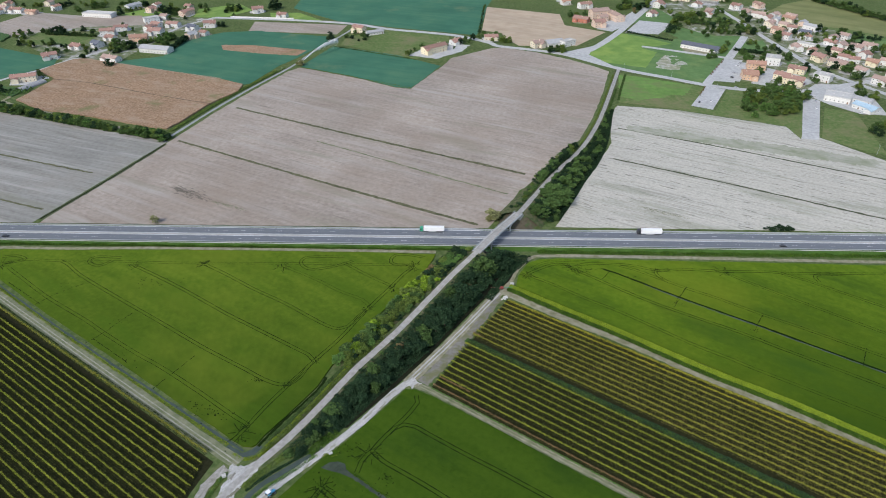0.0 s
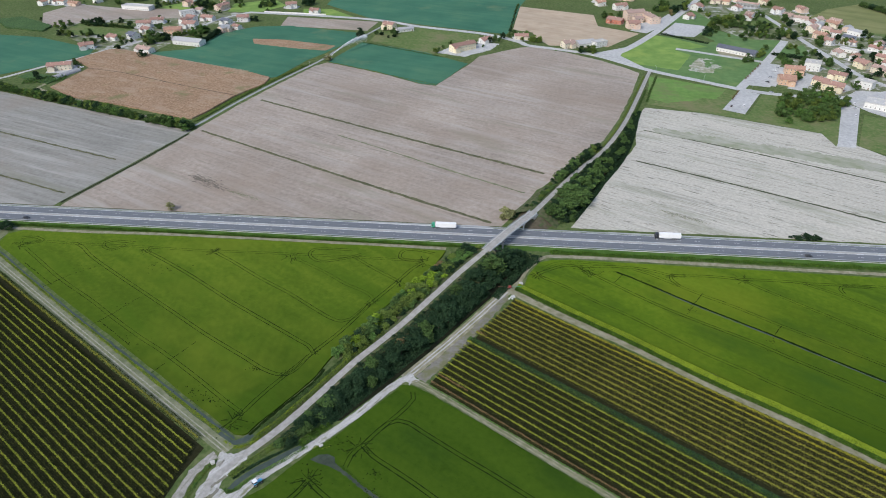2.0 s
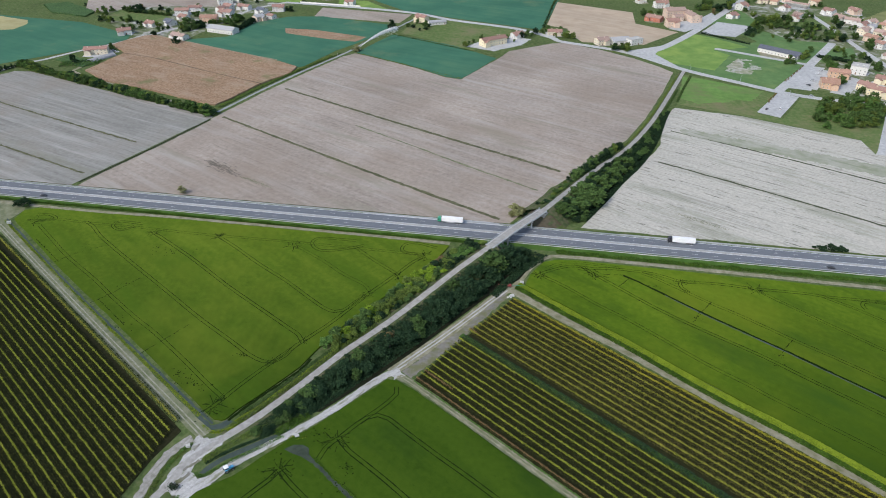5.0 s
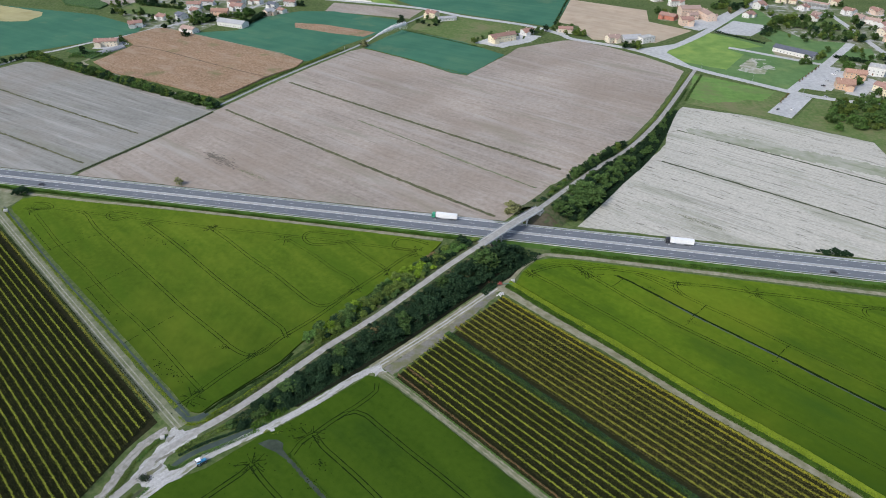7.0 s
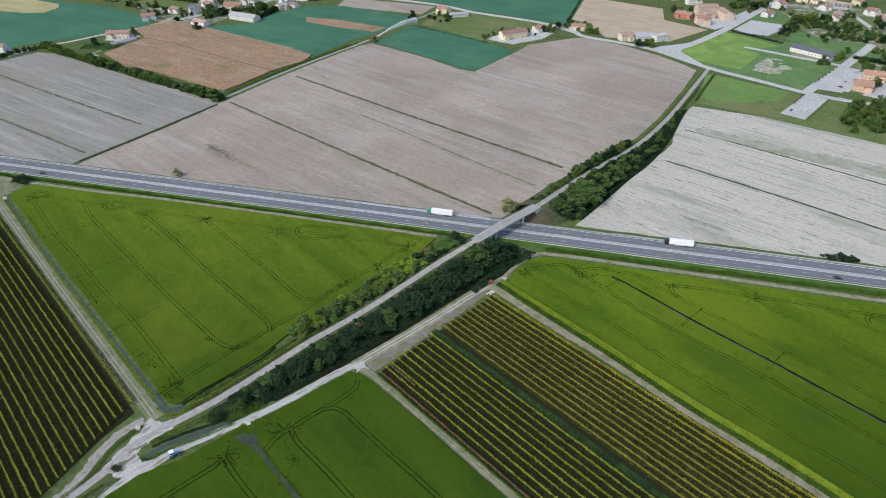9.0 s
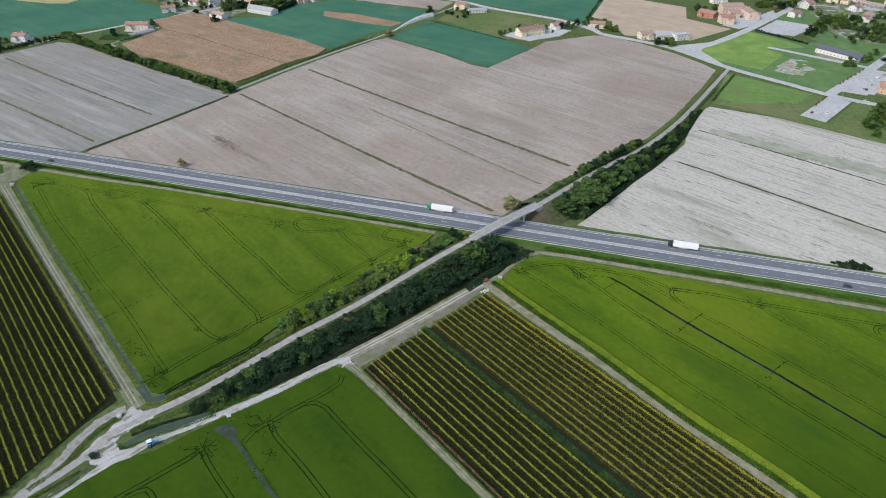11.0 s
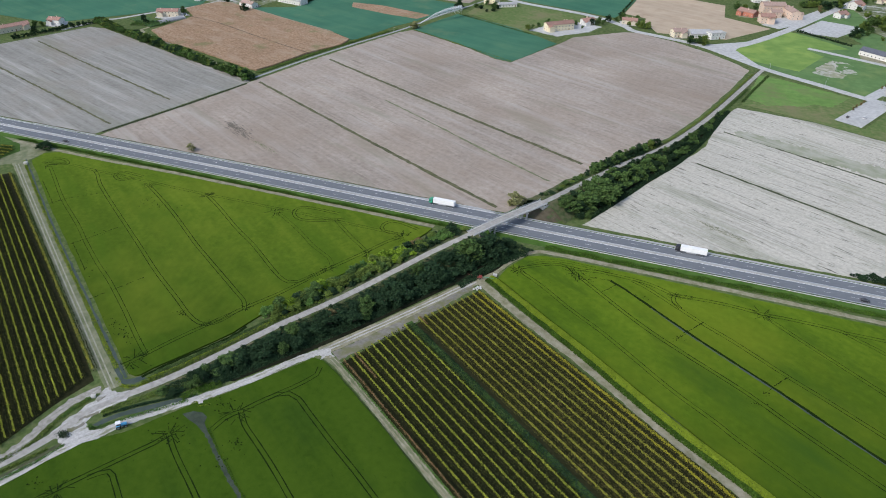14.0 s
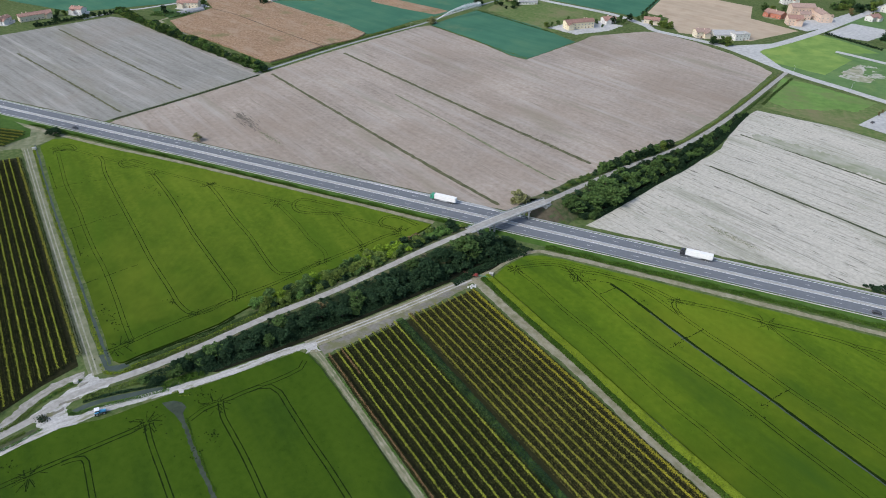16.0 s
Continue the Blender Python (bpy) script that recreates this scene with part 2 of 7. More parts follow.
M_GREENTRACK = mat("grassy_track", [(0.115, 0.138, 0.066), (0.17, 0.185, 0.105), (0.235, 0.235, 0.155)], 0.2, big=0.25, big_scale=0.05)
# floor under trees and shrubs, near black with their shade painted in
M_WOODSHADE = mat("wood_floor_shade", [(0.010, 0.013, 0.008), (0.022, 0.024, 0.013)], 0.5, big=0.3, big_scale=0.08, spec=0.03)
M_BAREEARTH = mat("bare_bank_earth", [(0.075, 0.065, 0.042), (0.125, 0.105, 0.075)], 0.4, big=0.3, big_scale=0.1, spots=((0.07, 0.11, 0.04), 0.25, 0.5, 0.65))
M_BANK = mat("rough_bank", [(0.05, 0.075, 0.03), (0.085, 0.105, 0.045), (0.15, 0.13, 0.085)], 0.35, big=0.3, big_scale=0.08, spec=0.05, bump=0.3, bump_scale=1.5)
M_BARK = mat("bark", [(0.07, 0.055, 0.04), (0.12, 0.10, 0.08)], 3.0)
LEAF_COLOURS = {
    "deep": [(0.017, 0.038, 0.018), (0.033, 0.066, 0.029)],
    "fresh": [(0.060, 0.125, 0.030), (0.11, 0.20, 0.05)],
    "mid": [(0.048, 0.092, 0.026), (0.088, 0.145, 0.042)],
    "olive": [(0.076, 0.118, 0.024), (0.130, 0.180, 0.040)],
    "lime": [(0.12, 0.20, 0.016), (0.19, 0.29, 0.03)],
    "rust": [(0.125, 0.098, 0.044), (0.195, 0.152, 0.070)],
    "pale": [(0.19, 0.20, 0.085), (0.30, 0.30, 0.14)],
}
M_LEAF = {k: mat("leaf_" + k, v, 0.5, island=0.3, objrand=0.18, big=0.1, big_scale=0.2, spec=0.08) for k, v in LEAF_COLOURS.items()}
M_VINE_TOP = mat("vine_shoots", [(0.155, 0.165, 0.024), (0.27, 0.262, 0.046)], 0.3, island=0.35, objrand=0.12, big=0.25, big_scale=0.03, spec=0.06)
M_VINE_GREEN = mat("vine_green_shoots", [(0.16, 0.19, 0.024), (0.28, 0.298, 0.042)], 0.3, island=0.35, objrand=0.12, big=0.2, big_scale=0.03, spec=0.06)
# both low-leaf colours are darkened to hold the shade between vine rows
M_VINE_LOW_SHADE = mat("vine_low_leaf_shade", [(0.020, 0.027, 0.008), (0.056, 0.064, 0.019)], 0.3, island=0.45, objrand=0.1, big=0.15, big_scale=0.03, spec=0.05)
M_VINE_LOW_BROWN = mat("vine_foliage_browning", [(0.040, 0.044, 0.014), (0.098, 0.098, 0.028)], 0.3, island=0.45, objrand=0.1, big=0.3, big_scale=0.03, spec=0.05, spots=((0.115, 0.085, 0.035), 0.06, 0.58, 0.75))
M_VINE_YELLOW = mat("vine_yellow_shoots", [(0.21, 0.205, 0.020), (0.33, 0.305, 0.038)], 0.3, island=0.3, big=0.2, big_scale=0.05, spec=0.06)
M_VINE_RED = mat("vine_turned_red", [(0.14, 0.088, 0.040), (0.235, 0.158, 0.078)], 0.3, island=0.4, spec=0.05)
M_HEDGE_LIME = mat("lime_bank_herbs", [(0.125, 0.185, 0.016), (0.215, 0.275, 0.026)], 0.25, island=0.22, big=0.16, big_scale=0.1, spec=0.05)
M_LIME_ROW = mat("lime_herb_row", [(0.165, 0.235, 0.020), (0.235, 0.315, 0.030)], 0.25, island=0.12, big=0.15, big_scale=0.1, spec=0.05)
M_HEDGE_GREEN = mat("green_bank_herbs", [(0.034, 0.078, 0.012), (0.070, 0.130, 0.018)], 0.25, island=0.35, big=0.25, big_scale=0.08, spec=0.05)


# ---- building helpers ----
def mesh_object(name, verts, faces, material, parent=None, label="", smooth=False):
    me = bpy.data.meshes.new(name)
    me.from_pydata([tuple(v) for v in verts], [], faces)
    me.update()
    if material:
        me.materials.append(material)
    if smooth:
        for p in me.polygons:
            p.use_smooth = True
    ob = new(name, me)
    if parent:
        ob.parent = parent
    return tagged(ob, label)


def part(name, bm, material, parent, label=""):
    me = bpy.data.meshes.new(name)
    bm.to_mesh(me)
    bm.free()
    me.materials.append(material)
    ob = new(name, me)
    ob.parent = parent
    return tagged(ob, label)


def empty(name, m=None):
    ob = new(name)
    if m is not None:
        ob.matrix_world = m
    return ob


def box_bm(bm, cx, cy, cz, sx, sy, sz, m=Matrix.Identity(4), bevel=0.0):
    made = bmesh.ops.create_cube(bm, size=1.0, matrix=m @ Matrix.Translation((cx, cy, cz)) @ Matrix.Diagonal((sx, sy, sz, 1)))
    if bevel:
        edges = list({e for v in made["verts"] for e in v.link_edges})
        bmesh.ops.bevel(bm, geom=edges, offset=bevel, segments=2, affect="EDGES", clamp_overlap=True)
    return bm


def box_part(name, cx, cy, cz, sx, sy, sz, material, parent, label="", bevel=0.0):
    return part(name, box_bm(bmesh.new(), cx, cy, cz, sx, sy, sz, bevel=bevel), material, parent, label)


def quad_mesh(name, V, material, parent=None):
    """A mesh of loose quads from an array of shape (n, 4, 3)."""
    V = np.asarray(V, dtype=np.float32)
    count = len(V)
    me = bpy.data.meshes.new(name)
    me.vertices.add(4 * count)
    me.vertices.foreach_set("co", V.ravel())
    me.loops.add(4 * count)
    me.loops.foreach_set("vertex_index", np.arange(4 * count, dtype=np.int32))
    me.polygons.add(count)
    me.polygons.foreach_set("loop_start", np.arange(0, 4 * count, 4, dtype=np.int32))
    me.update(calc_edges=True)
    me.materials.append(material)
    ob = new(name, me)
    if parent:
        ob.parent = parent
    return ob


def leaf_quads(P, size, rng, upward=0.5):
    """Small bent leaf sprays at the points P, turned at random."""
    n = len(P)
    nrm = rng.normal(size=(n, 3))
    nrm[:, 2] += upward * 2
    nrm /= np.linalg.norm(nrm, axis=1)[:, None]
    a = np.cross(nrm, rng.normal(size=(n, 3)))
    a /= np.linalg.norm(a, axis=1)[:, None]
    b = np.cross(nrm, a)
    s = (size * rng.uniform(0.6, 1.35, n))[:, None]
    w = rng.uniform(0.55, 0.95, n)[:, None]
    return np.stack([P - a * s * 0.5, P + b * s * 0.5 * w, P + a * s * 0.55, P - b * s * 0.5 * w - nrm * s * 0.12], axis=1)


def smooth_line(pts, step=4.0):
    """Catmull-Rom through the points, about one vertex a step."""
    p = [Vector(q) if len(q) == 3 else Vector((q[0], q[1], 0)) for q in pts]
    p = [2 * p[0] - p[1]] + p + [2 * p[-1] - p[-2]]
    out = []
    for i in range(1, len(p) - 2):
        n = max(1, int((p[i + 1] - p[i]).length / step))
        for k in range(n):
            t = k / n
            out.append(0.5 * ((2 * p[i]) + (p[i + 1] - p[i - 1]) * t + (2 * p[i - 1] - 5 * p[i] + 4 * p[i + 1] - p[i + 2]) * t * t
                              + (3 * p[i] - p[i - 1] - 3 * p[i + 1] + p[i + 2]) * t ** 3))
    out.append(p[-2].copy())
    return out


def sideways(line, i):
    d = line[min(i + 1, len(line) - 1)] - line[max(i - 1, 0)]
    d.z = 0
    d.normalize()
    return Vector((d.y, -d.x, 0))


def loft(name, line, section, material, parent=None, jitter=0.0, label=""):
    """Sweeps a cross-section [(across, up), ...] along a line; section may be a function of the vertex index."""
    rng = random.Random(name)
    verts, faces, k = [], [], None
    for i, c in enumerate(line):
        s = sideways(line, i)
        prof = section(i) if callable(section) else section
        k = len(prof)
        for a, z in prof:
            verts.append(c + s * (a + rng.uniform(-jitter, jitter)) + Vector((0, 0, z)))
        if i:
            o = (i - 1) * k
            for j in range(k - 1):
                faces.append((o + j, o + k + j, o + k + j + 1, o + j + 1))
    return mesh_object(name, verts, faces, material, parent, label)


PLOTS, LANES, SITES = [], [], []


def strip(name, pts, width, z, material, step=4.0, jitter=0.0, label="", category="", smooth=True):
    line = smooth_line(pts, step) if smooth else [Vector((*q[:2], 0)) for q in pts]
    w = width / 2
    LANES.append((line[::3], w))
    ob = loft(name, line, [(-w - 0.2, z - 0.3), (-w, z), (0, z + 0.02), (w, z), (w + 0.2, z - 0.3)], material, jitter=jitter)
    return tagged(ob, label, category, kind="structure")


def field(name, pts, z, material, label, category="field", wobble=0.0):
    """A plot with raised top and slanting edges, finely divided round its outline."""
    rng = random.Random(name)
    if "meadow" not in category:
        PLOTS.append(pts)
    ring = []
    for i, a in enumerate(pts):
        b = pts[(i + 1) % len(pts)]
        d = math.dist(a, b)
        n = max(1, int(d / (1.4 if wobble > 0.6 else 6)))
        for k in range(n):
            t = k / n
            ring.append((a[0] + (b[0] - a[0]) * t + rng.uniform(-wobble, wobble), a[1] + (b[1] - a[1]) * t + rng.uniform(-wobble, wobble)))
    area = sum(ring[i][0] * ring[(i + 1) % len(ring)][1] - ring[(i + 1) % len(ring)][0] * ring[i][1] for i in range(len(ring)))
    if area < 0:
        ring.reverse()
    bm = bmesh.new()
    top = [bm.verts.new((x, y, z)) for x, y in ring]
    low = [bm.verts.new((x, y, -0.2)) for x, y in ring]
    for tri in tessellate_polygon([[v.co.copy() for v in top]]):
        face = bm.faces.new([top[k] for k in tri])
        face.normal_update()
        if face.normal.z < 0:
            face.normal_flip()
    for i in range(len(top)):
        j = (i + 1) % len(top)
        bm.faces.new((low[i], low[j], top[j], top[i]))
    me = bpy.data.meshes.new(name)
    bm.to_mesh(me)
    bm.free()
    me.materials.append(material)
    return tagged(new(name, me), label, category, kind="structure")


def inside(x, y, poly):
    c = False
    for i in range(len(poly)):
        (x1, y1), (x2, y2) = poly[i], poly[i - 1]
        if (y1 > y) != (y2 > y) and x < (x2 - x1) * (y - y1) / (y2 - y1) + x1:
            c = not c
    return c


# ---- ground ----
def make_ground():
    n, half = 60, 2400.0
    verts, faces = [], []
    for j in range(n + 1):
        for i in range(n + 1):
            x, y = -half + 2 * half * i / n, 500 - half + 2 * half * j / n
            verts.append((x, y, -0.02))
    for j in range(n):
        for i in range(n):
            o = j * (n + 1) + i
            faces.append((o, o + 1, o + n + 2, o + n + 1))
    tagged(mesh_object("ground", verts, faces, M_GRASS), "flat grassy plain with dry patches between plots", "ground", kind="structure")


make_ground()

# ---- motorway ----
MW_ANGLE, MW_Z = radians(2.54), 1.5
MWX, MWN = Vector((math.cos(MW_ANGLE), math.sin(MW_ANGLE), 0)), Vector((-math.sin(MW_ANGLE), math.cos(MW_ANGLE), 0))


def mw(s, n, z=0.0):
    return Vector((0, 359.9, MW_Z + z)) + MWX * s + MWN * n


def mw_line(n, z, s0=-900, s1=900, step=12.0):
    k = int((s1 - s0) / step)
    return [mw(s0 + (s1 - s0) * i / k, n, z) for i in range(k + 1)]


tagged(loft("motorway_bank", mw_line(0, 0), [(-13.5, -1.6), (-10.2, -0.12), (10.2, -0.12), (13.5, -1.6)], M_GRASS_DEEP, jitter=0.25),
       "low grassy bank carrying the motorway", "embankment", kind="structure")
for nm, c in (("carriageway_south", -4.85), ("carriageway_north", 4.85)):
    tagged(loft(nm, mw_line(c, 0), [(-4.1, -0.3), (-4.0, 0.0), (0, 0.05), (4.0, 0.0), (4.1, -0.3)], M_ASPHALT),
           "blue-grey asphalt carriageway with two lanes", "road", kind="structure")
tagged(loft("median", mw_line(0, 0), [(-0.84, -0.1), (-0.8, 0.08), (0.8, 0.08), (0.84, -0.1)], M_MEDIAN), "worn grey central reserve", "road", kind="structure")


def flat_quads(items, z):
    """items: centre s, n, length, width, on the motorway."""
    V = []
    for s, n, le, wi in items:
        V.append([mw(s - le / 2, n - wi / 2, z), mw(s + le / 2, n - wi / 2, z), mw(s + le / 2, n + wi / 2, z), mw(s - le / 2, n + wi / 2, z)])
    return V


lines = [(s, n, 20.0, 0.36) for n in (-8.45, -1.25, 1.25, 8.45) for s in range(-890, 900, 20)]
dashes = [(s, n, 3.6, 0.11) for n in (-4.85, 4.85) for s in range(-894, 900, 12)]
tagged(quad_mesh("lane_markings", flat_quads(lines, 0.035) + flat_quads(dashes, 0.07), M_PAINT), "white edge lines and dashed lane lines", "road marking", kind="stuff")


def guard_rail(name, n, s0, s1):
    g = empty(name, Matrix.Translation(mw((s0 + s1) / 2, n)))
    inv = g.matrix_world.inverted()
    line = [inv @ p for p in mw_line(n, 0.0, s0, s1, 12)]
    loft("rail_beam", line, [(-0.10, 0.45), (-0.16, 0.53), (-0.10, 0.61), (-0.16, 0.70), (-0.10, 0.78), (0.10, 0.78), (0.14, 0.62), (0.10, 0.45), (-0.10, 0.45)], M_STEEL, g)
    s = s0
    post = None
    while s < s1:
        p = inv @ mw(s, n, 0.25)
        if post is None:
            post = box_part("post", 0, 0, 0, 0.12, 0.12, 0.9, M_STEEL, g)
            post.location = p
        else:
            o = new("post", post.data)
            o.parent, o.location = g, p
        s += 8.0
    tagged(g, "galvanised steel guard rail on short posts", "guard rail", "motorway guard rails")


for nm, s0, s1 in ((-9.3, -340, 320), (-0.0, -340, 320), (9.3, -340, 320)):
    guard_rail("guard_rail", nm, s0, s1)

# ---- main road over the bridge ----
MAIN = [(-106, 92, 0.05), (-95, 118, 0.05), (-84.6, 142, 0.05), (-81.6, 153, 0.05), (-79.6, 163, 0.05), (-72.2, 175.6, 0.05), (-62.2, 191.2, 0.2), (-52.2, 210.3, 0.45), (-39.8, 235.5, 0.9), (-23.4, 262.8, 1.8),
        (-7.6, 291.7, 3.6), (4, 312.7, 5.3), (17.5, 334.7, 7.1), (31, 359.3, 7.6), (45.3, 384.5, 7.2), (58.5, 414, 6.1), (77, 456, 4.0),
        (98.5, 498, 2.0), (115, 540, 0.9), (132.5, 596, 0.3), (165, 717, 0.1)]
main_line = smooth_line(MAIN, 3.0)
BR0, BR1 = Vector((19.5, 337.8, 0)), Vector((44.0, 382.0, 0))  # the bridge's ends
bdir = (BR1 - BR0).normalized()


def along(p):
    return (Vector((p[0], p[1], 0)) - BR0).dot(bdir)


span = (BR1 - BR0).length
south = [p for p in main_line if along(p) <= 0]
north = [p for p in main_line if along(p) >= span]
mid = [p for p in main_line if -1 < along(p) < span + 1]


def bank(line):
    def sec(i):
        z = max(line[i].z, 0.12)
        foot = 3.6 + 1.9 * z
        return [(-foot, -z), (-foot * 0.62, -z * 0.45), (-3.6, -0.1), (3.6, -0.1), (foot * 0.62, -z * 0.45), (foot, -z)]
    return sec


for nm, ln in (("road_bank_south", south), ("road_bank_north", north)):
    tagged(loft(nm, ln, bank(ln), M_BANK, jitter=0.3), "grassy ramp embankment below the country road", "embankment", kind="structure")
    tagged(loft(nm.replace("bank", "ramp"), ln, [(-1.85, -0.12), (-1.7, 0.02), (0, 0.07), (1.7, 0.02), (1.85, -0.12)], M_ROAD, jitter=0.12),
           "worn pale country road rising to the bridge", "road", kind="structure")
# raw abutment faces that close the ramps
for p, nm in ((BR0, "abutment_south"), (BR1, "abutment_north")):
    a = math.degrees(math.atan2(bdir.y, bdir.x))
    ob = empty(nm, pose(p.x, p.y, 0, 0, 0, a))
    sg = 1 if nm.endswith("south") else -1
    box_part("wall", 0, 0, 5.3, 1.2, 6.6, 2.2, M_CONCRETE, ob, bevel=0.06)
    for sy in (-3.2, 3.2):
        box_part("wing_wall", -1.8 * sg, sy, 5.9, 4.0, 0.35, 1.5, M_CONCRETE, ob, bevel=0.05)
    rows = []
    for k in range(6):  # earth slope spilling down below the deck
        f = k / 5
        zt = 6.3 * (1 - f) + 1.1 * f
        rows.append([(sg * (13.0 * f - 4.0 + (0 if abs(b) < 6 else -2.0 * (1 - f))), b * (1 - 0.25 * f), zz) for b, zz in
                     ((-13.5, 0.0), (-9, 0.42 * zt), (-4.5, 0.93 * zt), (0, zt), (4.5, 0.93 * zt), (9, 0.42 * zt), (13.5, 0.0))])
    verts = [v for r in rows for v in r]
    faces = [(j * 7 + i, j * 7 + i + 1, j * 7 + i + 8, j * 7 + i + 7) for j in range(5) for i in range(6)]
    mesh_object("earth_slope", verts, faces, M_BAREEARTH, ob, "bare brown earth with weeds")
    tagged(ob, "grey concrete bridge abutment in the road bank", "abutment")


def make_bridge():
    c = (BR0 + BR1) / 2
    ang = math.degrees(math.atan2(bdir.y, bdir.x))
    m = pose(c.x, c.y, 0, 0, 0, ang)
    br = empty("bridge", m)
    inv = m.inverted()
    line = [inv @ p for p in [main_line[max(0, main_line.index(mid[0]) - 1)]] + mid + [main_line[min(len(main_line) - 1, main_line.index(mid[-1]) + 1)]]]
    loft("deck", line, [(-3.0, 0.0), (-3.0, -0.35), (-2.1, -1.1), (2.1, -1.1), (3.0, -0.35), (3.0, 0.0), (2.3, 0.06), (-2.3, 0.06), (-3.0, 0.0)], M_CONCRETE, br)
    loft("carriageway", line, [(-2.05, 0.08), (0, 0.12), (2.05, 0.08)], M_ROAD, br, label="worn pale asphalt")
    for s in (-1, 1):
        loft("kerb", line, [(s * 2.1, 0.06), (s * 2.1, 0.26), (s * 2.95, 0.26), (s * 2.95, -0.02)], M_CONCRETE, br)
        loft("hand_rail", line, [(s * 2.82, 1.02), (s * 2.90, 1.12), (s * 2.98, 1.02), (s * 2.90, 0.94), (s * 2.82, 1.02)], M_STEEL, br)
        loft("mid_rail", line, [(s * 2.85, 0.62), (s * 2.90, 0.68), (s * 2.95, 0.62), (s * 2.90, 0.57), (s * 2.85, 0.62)], M_STEEL, br)
        for i in range(0, len(line)):
            p = line[i]
            box_part("rail_post", p.x, p.y - s * 2.9, p.z + 0.62, 0.1, 0.1, 0.9, M_STEEL, br)
    for sx in (-12.6, 12.6):
        pier = part("pier", box_bm(bmesh.new(), sx, 0, 6.15, 1.0, 5.4, 0.8, bevel=0.05), M_CONCRETE, br)
        for sy in (-1.8, 1.8):
            bm = bmesh.new()
            bmesh.ops.create_cone(bm, cap_ends=True, segments=16, radius1=0.5, radius2=0.5, depth=5.8, matrix=Matrix.Translation((sx, sy, 2.9)))
            part("column", bm, M_CONCRETE, pier)
    tagged(br, "grey concrete overpass with steel railings across the motorway", "bridge")


make_bridge()

# ---- farm tracks and verges ----
def vr(s, off):
    """A place in the east vineyard: along its rows, and across them from its upper corner."""
    return 37.5 + 0.5195 * off + 0.8545 * s, 297.2 + 0.8545 * off - 0.5195 * s


strip("farm_track_south", [(-98, 95), (-79.5, 132), (-75, 142), (-69.5, 152.5), (-63.2, 162.8), (-59.4, 168), (-53.6, 174.6), (-46.8, 182.4), (-39.6, 191), (-31, 202.6), (-20, 219.6), (-10.5, 232)], 3.6, 0.06, M_GRAVEL, jitter=0.3, step=1.4,
      label="white gravel farm track beside the bank", category="track")
strip("farm_track_upper", [(-13, 228.5), (10, 266), (31, 303), (34, 307)], 5.6, 0.05, M_DIRT, jitter=0.3, label="dry grassy farm track beside the bank", category="track")
for off in (-0.9, 0.9):
    strip("wheel_rut_white", [(-13 + off * 0.85, 228.5 - off * 0.52), (10 + off * 0.85, 266 - off * 0.52), (32 + off * 0.85, 304.5 - off * 0.52)], 0.8, 0.085, M_GRAVEL, jitter=0.12, label="white gravel wheel rut", category="track")
field("track_crossing", [(-15, 227), (-10, 231), (-6.5, 228), (-10, 224.5)], 0.065, M_GRAVEL, "white gravel at a track corner", "track", wobble=0.9)
strip("farm_track_bend", [(33, 303), (39, 316), (44, 330), (52, 341.5), (62, 344.5), (100, 346.5), (180, 349), (330, 353.5)], 3.0, 0.05, M_DIRT, jitter=0.3, label="beige dirt track skirting the crop", category="track")
strip("farm_track_motorway", [(-330, 329.5), (-296, 330), (-240, 332.5), (-179, 337), (-55, 342.5), (-8, 344)], 2.8, 0.05, M_DIRT, jitter=0.3, label="beige dirt track along the motorway", category="track")
strip("farm_track_west", [(-310, 314), (-295, 304.5), (-237, 269.5), (-166, 227), (-110, 193), (-80, 176)], 6.0, 0.05, M_GREENTRACK, jitter=0.3, label="dry grassy farm track with wheel ruts", category="track")
M_RUT = mat("pale_rut_dirt", [(0.20, 0.205, 0.14), (0.28, 0.275, 0.21), (0.36, 0.35, 0.30)], 0.5, big=0.2, big_scale=0.08)
for off in (-1.5, 0.2):
    strip("wheel_rut_pale", [(-295 + off * 0.5, 304.5 + off * 0.86), (-237 + off * 0.5, 269.5 + off * 0.86), (-166 + off * 0.5, 227 + off * 0.86), (-80 + off * 0.5, 176 + off * 0.86)], 0.6, 0.09, M_RUT, jitter=0.06, step=3, label="pale worn wheel rut", category="track")
strip("water_ditch_west", [(-296, 311.5), (-214, 260.8), (-135, 214.3), (-88, 187), (-80, 182.5)], 1.0, 0.03, M_WATER, jitter=0.35, label="still grey water in a field ditch", category="ditch")
strip("water_ditch_tip", [(-88, 184.6), (-83.5, 181.8), (-79, 180.4), (-75.6, 182.4), (-73.4, 186)], 2.5, 0.035, M_WATER, jitter=0.4, step=2, label="still grey water at the ditch end", category="ditch")
M_HEADLAND = mat("rough_headland", [(0.15, 0.155, 0.10), (0.30, 0.285, 0.255), (0.46, 0.445, 0.42)], 0.5, big=0.2, streak=0.4, streak_scale=(0.08, 0.9), angle=78.0)
strip("vineyard_headland", [(-84.5, 173.5), (-87.6, 169.6), (-90, 163.5), (-91, 154), (-90, 141), (-93, 122)], 3.8, 0.04, M_HEADLAND, jitter=0.6, step=1.6, label="grey bare earth headland of a vineyard", category="track")
strip("vineyard_headland_east", [(-5.5, 228.5), (0, 238), (11.5, 258.5), (26.5, 290), (32, 300)], 6.0, 0.04, M_GREYDIRT, jitter=0.6, step=1.6, label="grey bare earth headland of a vineyard", category="track")
